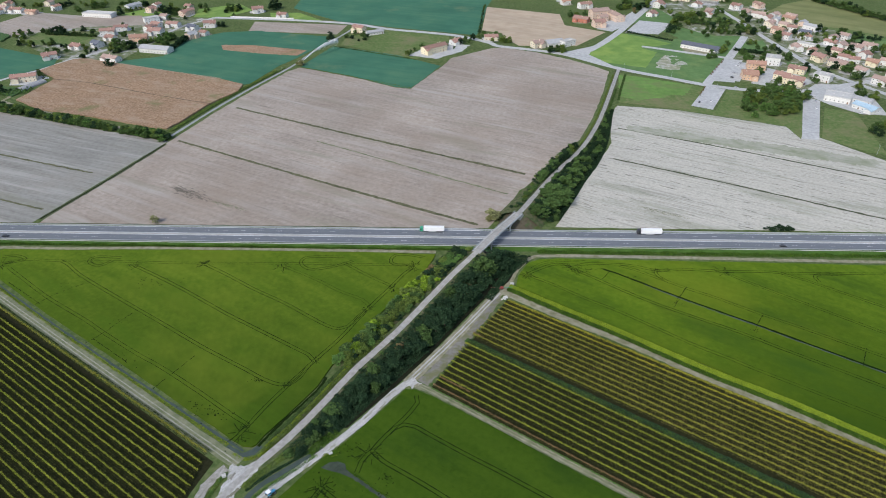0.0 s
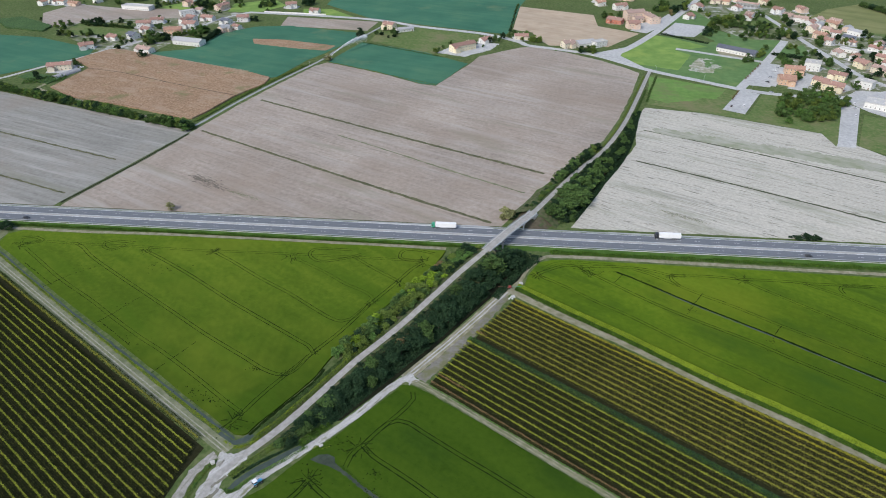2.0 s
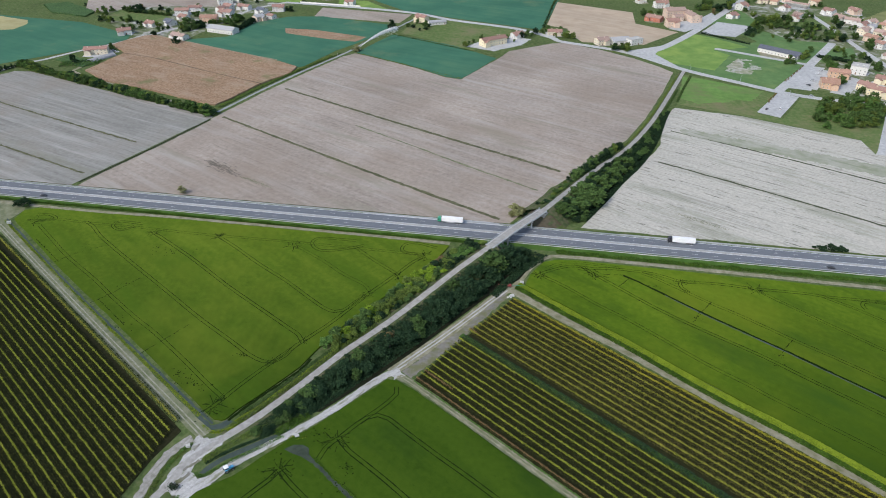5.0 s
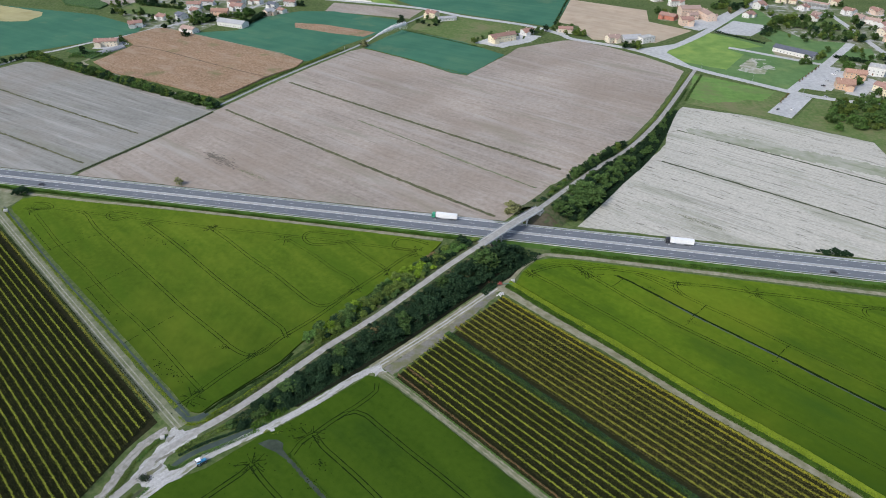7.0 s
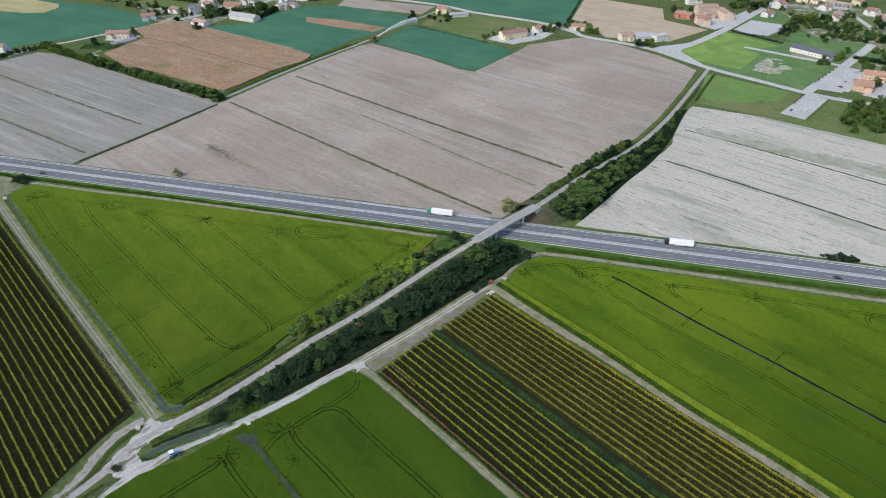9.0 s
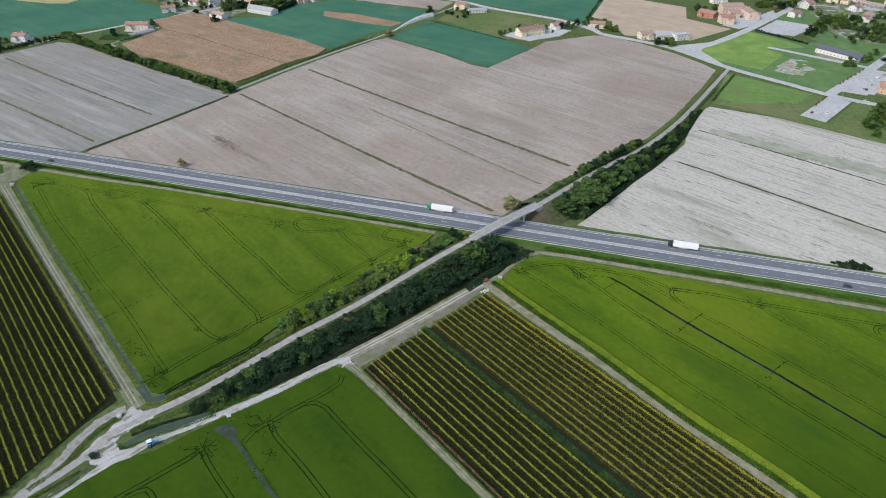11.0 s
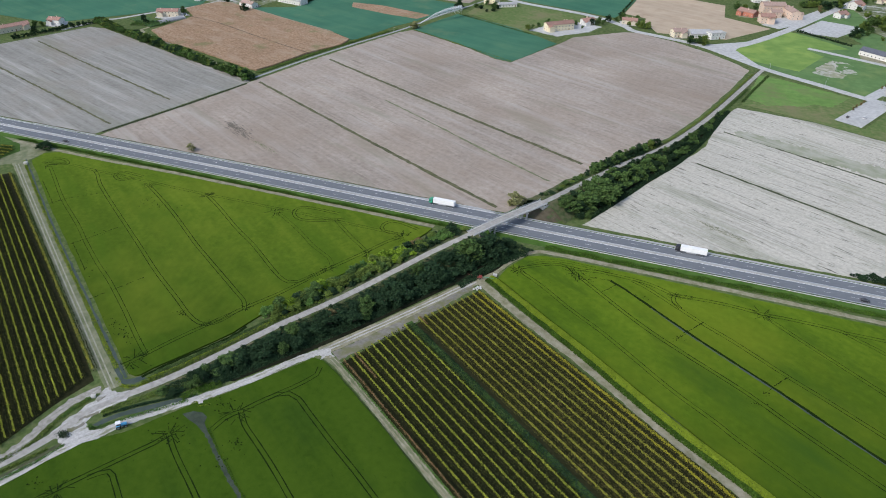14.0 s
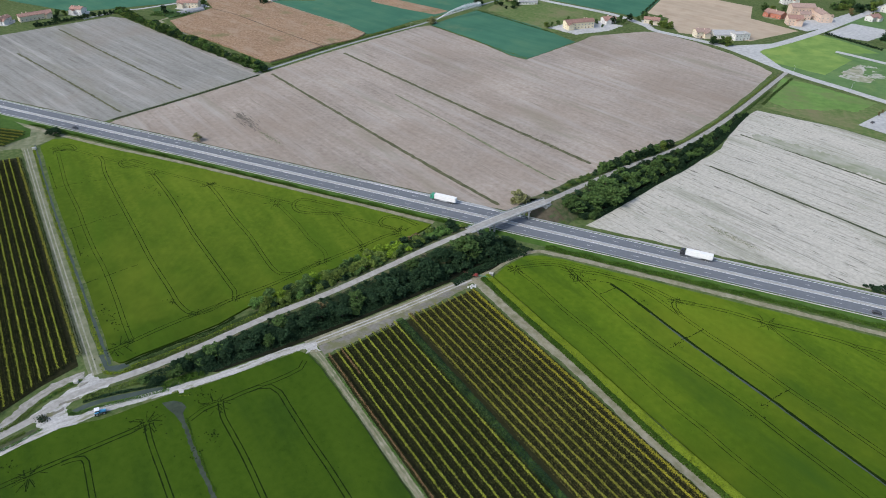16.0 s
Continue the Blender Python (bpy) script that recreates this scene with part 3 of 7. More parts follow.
strip("field_path", [(-9.5, 227), vr(4, -82.6), vr(60, -82.4), vr(120, -82.4), vr(190, -82.4)], 3.6, 0.05, M_GREENTRACK, jitter=0.3, label="dry grassy path between crop and vineyard", category="track")
for nm, off in (("field_path_rut", -83.35), ("field_path_rut", -81.75)):
    strip(nm, [(-9.5, 227 - 0.8 * (off < -82.5)), vr(4, off), vr(60, off + 0.2), vr(120, off + 0.2), vr(190, off + 0.2)], 0.8, 0.07, M_DIRT, jitter=0.25, step=1.2, label="worn dry wheel rut in a grassy path", category="track")
strip("field_path_north", [(32, 306.5), (68.4, 282.9), (96.7, 266.6), (134.2, 241.9), (167.7, 222), (197, 203.3), (260, 162.5)], 4.4, 0.05, M_DIRT, jitter=0.4, step=2, label="dry grassy path along the vineyard", category="track")
field("canal_water", [(-73.2, 157.8), (-71.6, 161.6), (-68.8, 166), (-65, 170.2), (-59.4, 175.2), (-54.4, 179.8), (-50, 183.4), (-46.6, 187.4), (-45.4, 186.4), (-47.8, 183.2), (-51.4, 179.4), (-55.9, 175.4), (-60.2, 171.2), (-65.6, 166.2), (-68.8, 162.4), (-70.4, 158.4)], 0.032, M_WATER, "grey water canal between two farm tracks", "canal", wobble=0.3)
strip("canal_low", [(-99, 100), (-88, 120), (-81, 134), (-78.6, 140.7), (-76.4, 146)], 2.2, 0.04, M_DITCH, jitter=0.3, step=2, label="dark overgrown canal between two farm tracks", category="canal")

# ---- plots ----
WL = [(-290, 311), (-292, 322), (-284, 328), (-240, 330), (-179, 334.5), (-55, 340), (-8, 340.5), (-14, 317), (-28, 292), (-46, 256), (-54.6, 229.8), (-56.4, 222.4), (-61.0, 213.0), (-67.3, 202.6), (-72.8, 192.0), (-75.3, 185.9), (-77, 184.6), (-81, 184.6), (-135, 217), (-214, 263.5)]
GR = [(44, 321), (50, 335), (58, 339.5), (70, 341), (180, 344.5), (330, 349), (330, 130), (206, 206), (120, 261), (42, 311)]
SF = [(-8.5, 223.5), (-13.5, 223.5), (-38.8, 186.4), (-44.8, 180.3), (-58.7, 159.4), (-69.3, 150), (-77, 131.8), (-95, 90), (60, 90), vr(165, -85.2), vr(80, -85.2), vr(10, -85.4)]
BB = [(-282, 361), (-248, 502), (-234, 563), (-219, 617), (-197, 686), (-187, 700), (-126, 674.5), (-73, 643.5), (-57, 641), (-31.5, 710.5), (-20.5, 746), (23.6, 787), (38.6, 791), (78.4, 774), (115.7, 748.5), (138.8, 728), (153.5, 710), (139, 647), (120, 577), (105, 532), (90, 500), (66, 458), (48, 430), (25, 375)]
BL = [(-287, 361), (-250, 498), (-330, 520), (-420, 547), (-490, 568), (-510, 566), (-560, 440), (-560, 349), (-384, 356.5)]
GF = [(147, 608), (203, 600), (294, 565), (326, 525), (345, 500), (420, 480), (420, 391), (292, 388), (70.5, 380), (94.5, 440), (114, 485), (129, 521), (134, 578)]
CORN = [(-439, 582), (-435, 643), (-468, 668), (-462, 688), (-452, 709), (-440, 712), (-403, 700.5), (-326, 675), (-260, 653.6), (-232, 640), (-230, 620), (-247, 583), (-255, 543), (-262, 523), (-270, 523.5), (-364, 551), (-402, 559)]
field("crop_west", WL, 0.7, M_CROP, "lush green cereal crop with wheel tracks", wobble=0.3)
field("crop_east", GR, 0.7, M_CROP_EAST, "lush green cereal crop cut by a ditch", wobble=0.3)
field("crop_south", SF, 0.7, M_CROP_VIEWDARK, "lush green cereal crop with wheel tracks", wobble=0.3)
field("stubble_centre", BB, 0.05, M_STUBBLE, "harvested brown-grey field with faint streaks", wobble=0.5)
field("stubble_west", BL, 0.05, M_STUBBLE_GREY, "harvested brown-grey field with faint streaks", wobble=0.5)
field("stubble_east", GF, 0.05, M_STUBBLE_PALE, "harvested pale grey field with streaks", wobble=0.5)
field("maize", CORN, 1.3, M_CORN, "ripe brown maize standing, flecked green", wobble=0.5)
field("green_plot_north", [(-404, 705), (-356, 729), (-354, 794), (-322, 832), (-280, 843), (-176, 821), (-180, 791), (-199, 735), (-211, 706), (-226, 645), (-231, 642), (-260, 657)], 0.2, M_DARKGREEN, "blue-green young crop", wobble=0.5)
field("orange_plot", [(-304, 778), (-264, 778.5), (-205, 766), (-195, 762), (-201, 742), (-240, 746), (-295, 758)], 0.3, M_CORN, "ripe tan crop strip", wobble=0.5)
field("grey_plot_north", [(-291, 842), (-297, 888), (-168, 879), (-173, 834)], 0.08, M_STUBBLE, "harvested grey field")
field("sprinkled_plot", [(-186, 702), (-183, 722), (-167, 782), (-130, 770), (-87, 753), (-31.5, 716), (-57, 643), (-73, 646), (-126, 677)], 0.2, M_DARKGREEN, "irrigated blue-green young crop", wobble=0.5)
field("green_plot_far", [(-264, 965), (-280, 1250), (60, 1250), (17, 994), (10, 868), (5, 842), (-100, 870), (-183, 896)], 0.2, M_DARKGREEN, "blue-green young crop")
field("tan_plot", [(17, 992), (120, 956), (122, 898), (172, 868), (128, 804), (58, 800), (40, 835), (38, 855), (12, 865)], 0.08, M_TAN, "harvested tan field")
field("green_plot_west", [(-473, 711), (-465, 690), (-495, 640), (-560, 560), (-700, 560), (-760, 760), (-567, 748)], 0.2, M_DARKGREEN, "blue-green young crop")
field("tan_plot_west", [(-760, 765), (-640, 741), (-628, 725), (-627, 700), (-645, 692), (-680, 690), (-760, 690)], 0.28, M_STRAW, "ripe yellow straw crop", wobble=0.5)
field("kitchen_garden", [(-493, 606), (-489, 622), (-445, 610), (-450, 591)], 0.9, M_SHRUBS, "low dark green garden rows beside the farm", wobble=0.6)
field("shrub_plantation", [(-678, 816), (-653, 833), (-584, 796), (-579, 771), (-638, 781)], 1.8, M_SHRUBS, "dark green shrub plantation in rows", wobble=1.5)
field("grey_plot_west", [(-641, 860), (-628, 917), (-553, 903), (-466, 909), (-434, 862), (-514, 846), (-565, 815), (-593, 788)], 0.08, M_STUBBLE, "harvested grey field")
field("lawn_round", [(135.2, 778.7), (158.2, 818.3), (190.3, 864.7), (218.6, 846.1), (245.5, 820.9), (205.2, 799.6), (220.4, 784.6), (196.0, 725.8), (173.1, 734.3), (148.0, 742.7)], 0.06, M_LAWN, "bright mown grass plot", "lawn", wobble=0.5)
field("lawn_east", [(199, 721), (206, 738), (228, 781), (278, 752), (251, 696)], 0.06, M_LAWN_DEEP, "green grass plot with bare patch", "lawn", wobble=0.5)
field("meadow_fresh", [(153, 634), (162, 699), (181, 695.5), (234, 670), (218, 640), (205, 642), (196, 632), (183, 630), (170, 622)], 0.07, M_LAWN_FRESH, "fresh green part of a meadow", "meadow", wobble=0.9)
field("meadow_south", [(164, 706), (206, 684), (250, 662), (218, 609), (150, 618), (156, 655)], 0.05, M_MEADOW, "rough green meadow", "meadow", wobble=1.0)

# ---- ditches, grass lines and bare streaks in the plots ----
M_WEEDY = mat("weedy_stubble", [(0.34, 0.335, 0.27), (0.43, 0.42, 0.36)], 0.06, streak=0.6, streak_scale=(0.02, 0.35), big=0.15, angle=-26, spots=((0.235, 0.26, 0.165), 0.06, 0.38, 0.66), flecks=(((0.20, 0.23, 0.14), (0.02, 0.25), 0.55, 0.7),))
# for a ribbon over the maize top, the gap's shade as plain colour
M_MAIZEGAP = mat("shaded_maize_gap", [(0.10, 0.068, 0.045), (0.16, 0.115, 0.075)], 0.3, big=0.3)
M_SCORCH = mat("dark_damp_earth", [(0.13, 0.115, 0.092), (0.19, 0.165, 0.138)], 0.1, streak=0.6, streak_scale=(0.03, 0.5), big=0.2, angle=-31)
for nm, pts, w, m, lab in (
    ("field_ditch_a", [(-242, 500), (-120, 442), (-40, 405), (18, 379)], 2.6, M_WEEDDITCH, "overgrown drainage ditch across stubble"),
    ("field_ditch_b", [(-218, 578), (-90, 520), (53, 457)], 3.0, M_WEEDDITCH, "overgrown drainage ditch across stubble"),
    ("field_ditch_c", [(-284, 366), (-268, 420), (-250, 492)], 3.6, M_DITCH, "deep overgrown drainage ditch between two plots"),
    ("field_ditch_d", [(-518, 507), (-400, 470), (-284, 436)], 1.9, M_WEEDDITCH, "shallow drainage ditch across stubble"),
    ("field_ditch_e", [(-484, 436), (-380, 406), (-290, 379)], 1.9, M_WEEDDITCH, "shallow drainage ditch across stubble"),
    ("field_ditch_f", [(125, 490), (210, 450), (300, 405), (400, 356)], 2.0, M_DITCH, "shallow dark ditch across pale stubble"),
    ("field_ditch_g", [(139, 553), (220, 518), (310, 475), (400, 434)], 1.9, M_DITCH, "shallow dark ditch across pale stubble"),
    ("grass_line", [(-123, 507), (-70, 480), (-12, 449), (39, 424)], 1.6, M_GREENTRACK, "thin line of green weeds across stubble"),
    ("verge_line_north", [tuple(mw(s, 13.2)[:2]) for s in (-560, -280, -140, -40, 22)], 1.6, M_FIELDDITCH, "grass verge along the motorway"),
):
    strip(nm, pts, w, 0.075, m, jitter=0.45, label=lab, category="ditch")
field("weedy_band", [(150, 560), (200, 545), (290, 520), (345, 498), (330, 488), (270, 505), (190, 532), (146, 548)], 0.09, M_WEEDY, "pale stubble with green weeds", wobble=2.0)
rng_d = random.Random(8)
for nm, a, b, wide, m, lab in (("damp_streaks", (-213.7, 418.9), (-176.4, 399.8), 2.3, M_SCORCH, "dark damp streak in stubble"), ("weed_streaks", (-176.1, 399.0), (-145.6, 387.3), 0.8, M_GREENTRACK, "thin weedy streak in stubble"),
                               ("weed_streaks_east", (131, 412), (163, 397), 0.9, M_GREENTRACK, "thin green streak in stubble")):
    V = []
    for k in range(150):
        t = rng_d.betavariate(1.6, 1.6)
        le, wi = (rng_d.uniform(2.0, 6.5), rng_d.uniform(0.3, 0.9)) if m is M_SCORCH else (rng_d.uniform(1.0, 3.5), rng_d.uniform(0.15, 0.35))
        d = Vector((b[0] - a[0], b[1] - a[1], 0)).normalized()
        nd = Vector((-d.y, d.x, 0))
        c = Vector((a[0] + (b[0] - a[0]) * t, a[1] + (b[1] - a[1]) * t, 0.07 + 0.0011 * k)) + nd * rng_d.gauss(0, wide * (0.4 + math.sin(math.pi * t)))
        V.append([c - d * le / 2, c - nd * wi / 2, c + d * le / 2, c + nd * wi / 2])
    tagged(quad_mesh(nm, V, m), lab, "soil", kind="stuff")
strip("maize_gap", [(-440, 642), (-400, 634.5), (-381, 629), (-314, 605), (-245, 583)], 1.1, 1.33, M_MAIZEGAP, jitter=0.3, label="dark strip for a shaded gap in the maize", category="track")
strip("crop_ditch_east", [(95.9, 331.3), (102.3, 327.9), (117.8, 317.9), (134.9, 306.7), (150.3, 297.2), (172.2, 284.1), (187.6, 274.2), (210.8, 259.7), (303.8, 200.9)], 1.3, 0.72, M_TRACKLINE, jitter=0.2, step=3, label="dark narrow ditch through the green crop", category="ditch")
strip("crop_ditch_water", [(118.0, 316.8), (135.0, 305.5), (150.4, 295.9), (172.3, 283.0), (187.6, 273.0), (210.7, 258.6), (303.5, 199.6)], 0.55, 0.725, M_WATER, jitter=0.2, step=3, label="thin line of water in the crop ditch", category="ditch")
# ditch line and the crop edge's shadow drawn as one dark strip
strip("crop_edge_ditch", [(-74.4, 185.4), (-71.9, 191.5), (-66.4, 202.1), (-60.1, 212.5), (-55.5, 221.9), (-53.7, 229.3)], 1.3, 0.1, M_TRACKLINE, jitter=0.3, step=1.5, label="dark strip of ditch and shadow along the crop edge", category="ditch")
strip("plot_ditch_water", [(-284, 366), (-268, 420), (-250, 492)], 1.2, 0.11, M_TRACKLINE, jitter=0.15, label="black bottom of a field ditch", category="ditch")
strip("crop_ditch_south", [(-35.4, 176.0), (-30.9, 173.0), (-24.7, 169.1), (-19.5, 165.6), (-14.1, 162.3), (-8.6, 158.8), (-3.8, 156.2), (1.1, 153.2), (8, 149), (30, 136)], 1.5, 0.72, M_MUD, jitter=0.3, step=1.0, label="muddy water ditch through the green crop", category="ditch")
field("crop_ditch_mouth", [(-44.3, 175.6), (-42.8, 177.1), (-40.8, 178.8), (-37.5, 179.5), (-34.4, 178.3), (-33.0, 175.5), (-29.3, 173.0), (-31.0, 171.8), (-35.2, 173.7), (-39.9, 174.2)], 0.73, M_MUD, "muddy pool at the ditch mouth", "ditch", wobble=0.25)
field("lay_by_north", [tuple(mw(s, n)[:2]) for s, n in ((-78, 8.7), (-50, 9.8), (-22, 11.0), (10, 11.6), (19, 10.8), (20, 8.7))], MW_Z + 0.01, M_TOWNROAD, "pale grey widened lay-by beside the motorway", "road")
for n_edge in (-9.85, 9.85):
    strip("edge_channel", [tuple(mw(s, n_edge)[:2]) for s in range(-600, 601, 60)], 0.45, MW_Z - 0.02, M_CONCRETE, label="pale concrete edge channel of the motorway", category="channel")
strip("drain_channel", [tuple(mw(95, 11.2)[:2]), tuple(mw(160, 11.2)[:2]), tuple(mw(320, 11.2)[:2])], 1.0, 1.2, M_CONCRETE, label="pale concrete drain along the motorway", category="channel")
field("junction_gravel", [(-82.6, 175.4), (-80, 174.8), (-77, 174.8), (-73.4, 177.4), (-70.8, 172.6), (-73.6, 168), (-76.2, 162), (-75.8, 158), (-72.2, 156), (-66.5, 158.6), (-63, 160.4), (-66.8, 152), (-73.2, 141.4), (-76, 146.4), (-79.5, 147.5), (-83, 146), (-84.8, 150), (-83.9, 158), (-82.6, 166)], 0.072, M_GRAVEL, "worn white gravel at the track junction", "track", wobble=0.7)
for nm, pts, w in (("mud_patch_a", [(-80, 158), (-77.5, 161), (-76, 164)], 1.3), ("mud_patch_b", [(-79.5, 152), (-77.5, 154.5), (-76.5, 157.5)], 1.8), ("mud_patch_c", [(-81, 168), (-79.5, 171)], 1.1)):
    strip(nm, pts, w, 0.085, M_GREYDIRT, jitter=0.5, step=0.8, label="grey muddy patch in the gravel", category="track")


# ---- wheel tracks: dark ribbons on the crops for gaps with soil and shade ----
def ribbon_quads(line, off, w, z):
    V = []
    for i in range(len(line) - 1):
        a, b = sideways(line, i), sideways(line, i + 1)
        p, q = line[i], line[i + 1]
        V.append([(*(p + a * (off - w / 2))[:2], z), (*(q + b * (off - w / 2))[:2], z), (*(q + b * (off + w / 2))[:2], z), (*(p + a * (off + w / 2))[:2], z)])
    return V


def wheel_tracks(name, routes, stars, rng_seed, turns=()):
    rng = random.Random(rng_seed)
    V = []
    for i, (pts, w) in enumerate(routes):
        line = smooth_line(pts, 3.0)
        for off in (-0.95, 0.95):
            for j in range(len(line) - 1):  # uneven wear along the rut
                V += ribbon_quads([line[j] + sideways(line, j) * off, line[j + 1] + sideways(line, j + 1) * off], 0, w * rng.uniform(0.65, 1.25), 0.72 + 0.003 * (i % 5))
    for k, pts in enumerate(turns):  # turning loops on the headland
        for off in (-0.95, 0.95):
            V += ribbon_quads(smooth_line(pts, 2.0), off, 0.34, 0.745 + 0.002 * k)
    for k, (x, y, r) in enumerate(stars):
        for i in range(20):
            a = rng.uniform(0, 2 * math.pi)
            r0, r1 = rng.uniform(0.05, 0.6) * r, rng.uniform(0.5, 1.15) * r
            bend = rng.uniform(-0.5, 0.5)
            pts = [(x + r0 * math.cos(a), y + r0 * math.sin(a)), (x + r1 * math.cos(a + bend), y + r1 * math.sin(a + bend))]
            V += ribbon_quads(smooth_line(pts, 2.0), 0, rng.uniform(0.16, 0.34), 0.74 + 0.001 * i)
    tagged(quad_mesh(name, V, M_TRACKLINE), "wheel tracks in green crop, gap shade in their dark colour", "wheel track", kind="stuff")


wheel_tracks("wheel_tracks_west", [
    ([(-276.2, 311.1), (-265.2, 316.8), (-241.6, 317.2), (-202.6, 319.2), (-175.8, 319.8), (-151.0, 320.9), (-126.5, 322.6), (-80.9, 325.1), (-35.2, 326.9), (-19.4, 326.8)], 0.22),
    ([(-19.4, 326.2), (-25.4, 318.1), (-32.0, 303.4), (-42.0, 282.7), (-52.8, 257.2), (-62.3, 239.3), (-76.1, 211.5), (-82.2, 196.6), (-86.5, 186.4)], 0.34),
    ([(-268.7, 308.0), (-250.2, 295.8), (-227.3, 280.9), (-195.8, 263.3), (-179.3, 253.1), (-155.5, 239.3), (-137.9, 230.1), (-113.3, 215.5), (-95.4, 204.2), (-82.1, 196.3)], 0.24),
    ([(-242.0, 317.8), (-234.3, 314.0), (-220.6, 303.6), (-191.2, 286.0), (-168.1, 272.6), (-146.4, 260.0), (-122.2, 245.8), (-96.3, 232.1), (-83.4, 225.1), (-75.0, 222.3), (-70.4, 223.0), (-66.6, 227.8), (-63.8, 237.2)], 0.30),
    ([(-192.6, 315.6), (-172.8, 305.1), (-154.7, 295.0), (-132.6, 281.6), (-120.0, 273.9), (-100.6, 263.1), (-82.2, 253.0), (-71.6, 247.1), (-66.1, 244.1), (-62.0, 239.4)], 0.36),
    ([(-150.8, 320.3), (-135.2, 311.7), (-111.2, 296.9), (-91.3, 286.0), (-72.0, 273.7), (-61.1, 267.2), (-54.5, 265.3), (-50.3, 267.5), (-45.7, 276.5), (-42.6, 282.6)], 0.30),
    ([(-101.3, 321.8), (-77.0, 308.7), (-61.3, 298.7), (-46.7, 291.6), (-42.0, 286.7)], 0.18),
    ([(-63.5, 326.9), (-47.4, 315.4), (-34.2, 307.1), (-29.8, 304.1)], 0.24),
], [(-274.9, 311.8, 6), (-192.6, 315.6, 4.5), (-150.5, 319.7, 4.5), (-100.8, 320.0, 6), (-19.3, 325.6, 6.5), (-30.0, 303.5, 4), (-42.1, 283.7, 4.5), (-62.2, 240.2, 3.5), (-84.6, 192.2, 6.5), (-71.5, 222.9, 3)],
   3, turns=[
    [(-208.5, 320.0), (-213.5, 314.2), (-219.3, 315.0), (-223.0, 318.4), (-221.0, 323.0), (-204.7, 323.4)],
    [(-58.7, 329.7), (-69.7, 322.8), (-82.2, 318.9), (-89.1, 322.7), (-90.9, 328.1), (-86.1, 332.2), (-64.8, 333.6)],
    [(-14.4, 336.4), (-26.1, 338.8), (-33.1, 337.7), (-35.3, 332.5), (-32.5, 327.7), (-19.6, 328.0)],
    [(-275.2, 312.4), (-269.0, 314.1), (-263.9, 317.5), (-271.5, 320.8), (-279.6, 319.0)]])
wheel_tracks("wheel_tracks_east", [
    ([(46.9, 318.5), (50.9, 324.3), (64.4, 333.8), (71.7, 334.7), (79.2, 334.6), (88.8, 336.7), (100.2, 337.1), (114.3, 336.4), (128.5, 332.1), (141.3, 333.7), (153.9, 334.4), (168.0, 333.7), (178.2, 334.5), (196.7, 335.2), (203.4, 334.4), (214.5, 335.0), (304.4, 339.9)], 0.34),
    ([(49.3, 321.9), (63.6, 313.7), (81.8, 301.0), (97.8, 291.3), (112.9, 280.6), (133.4, 265.7), (150.7, 255.3), (159.4, 249.4), (177.0, 238.9), (254.3, 192.8)], 0.26),
    ([(73.3, 334.4), (79.2, 329.3), (93.4, 318.6), (106.6, 308.7), (121.4, 298.8), (137.4, 289.7), (158.8, 278.2), (167.6, 272.8), (180.0, 264.6), (201.9, 251.1), (278.5, 203.9)], 0.36),
    ([(106.1, 335.9), (115.2, 331.8), (130.0, 322.5), (143.7, 314.0), (156.3, 307.1), (179.3, 292.6), (191.7, 285.5), (205.0, 277.4), (217.2, 269.9), (293.9, 222.8)], 0.30),
    ([(168.7, 332.4), (178.5, 324.9), (189.8, 316.6), (200.4, 309.0), (213.6, 299.5), (226.5, 290.3), (299.8, 238.0)], 0.28),
    ([(202.3, 334.7), (209.8, 330.4), (215.7, 327.5), (229.6, 318.1), (304.2, 267.7)], 0.28),
    ([(52.3, 328.9), (59.4, 335.3), (70.5, 338.6), (85.4, 338.8), (94.2, 338.3)], 0.2),
], [(49.5, 321.4, 5), (78.5, 331.6, 7.5), (127.3, 331.1, 3.5), (168.0, 333.7, 6)], 5, turns=[[(136.1, 333.5), (127.5, 331.6), (127.9, 326.1), (131.3, 322.3)], [(240.7, 335.0), (225.6, 334.6), (221.7, 330.9), (222.5, 326.9)]])
def crop_gaps(name, lines, label, seed):
    """Broken dark lines of missing plants across a crop."""
    rng = random.Random(seed)
    V = []
    for x0, y0, x1, y1 in lines:
        line = smooth_line([(x0, y0), ((x0 + x1) / 2 + rng.uniform(-0.3, 0.3), (y0 + y1) / 2), (x1, y1)], 0.8)
        for a, b in zip(line, line[1:]):
            if rng.random() < 0.8:
                V += ribbon_quads([a, b], rng.uniform(-0.15, 0.15), rng.uniform(0.16, 0.5), 0.77)
    tagged(quad_mesh(name, V, M_TRACKLINE), label, "wheel track", kind="stuff")


def crop_specks(name, spots, seed):
    """Scattered small bare specks in a crop."""
    rng = random.Random(seed)
    V = []
    for x, y, r, n in spots:
        for _ in range(n):
            c = Vector((x + rng.gauss(0, r), y + rng.gauss(0, r * 0.6), 0.775))
            a, s = rng.uniform(0, 3.14), rng.uniform(0.2, 0.55)
            d, k = Vector((math.cos(a), math.sin(a), 0)) * s, Vector((-math.sin(a), math.cos(a), 0)) * s * rng.uniform(0.4, 0.9)
            V.append([c - d, c - k, c + d, c + k])
    tagged(quad_mesh(name, V, M_TRACKLINE), "dark bare specks in green crop", "bare specks", kind="stuff")


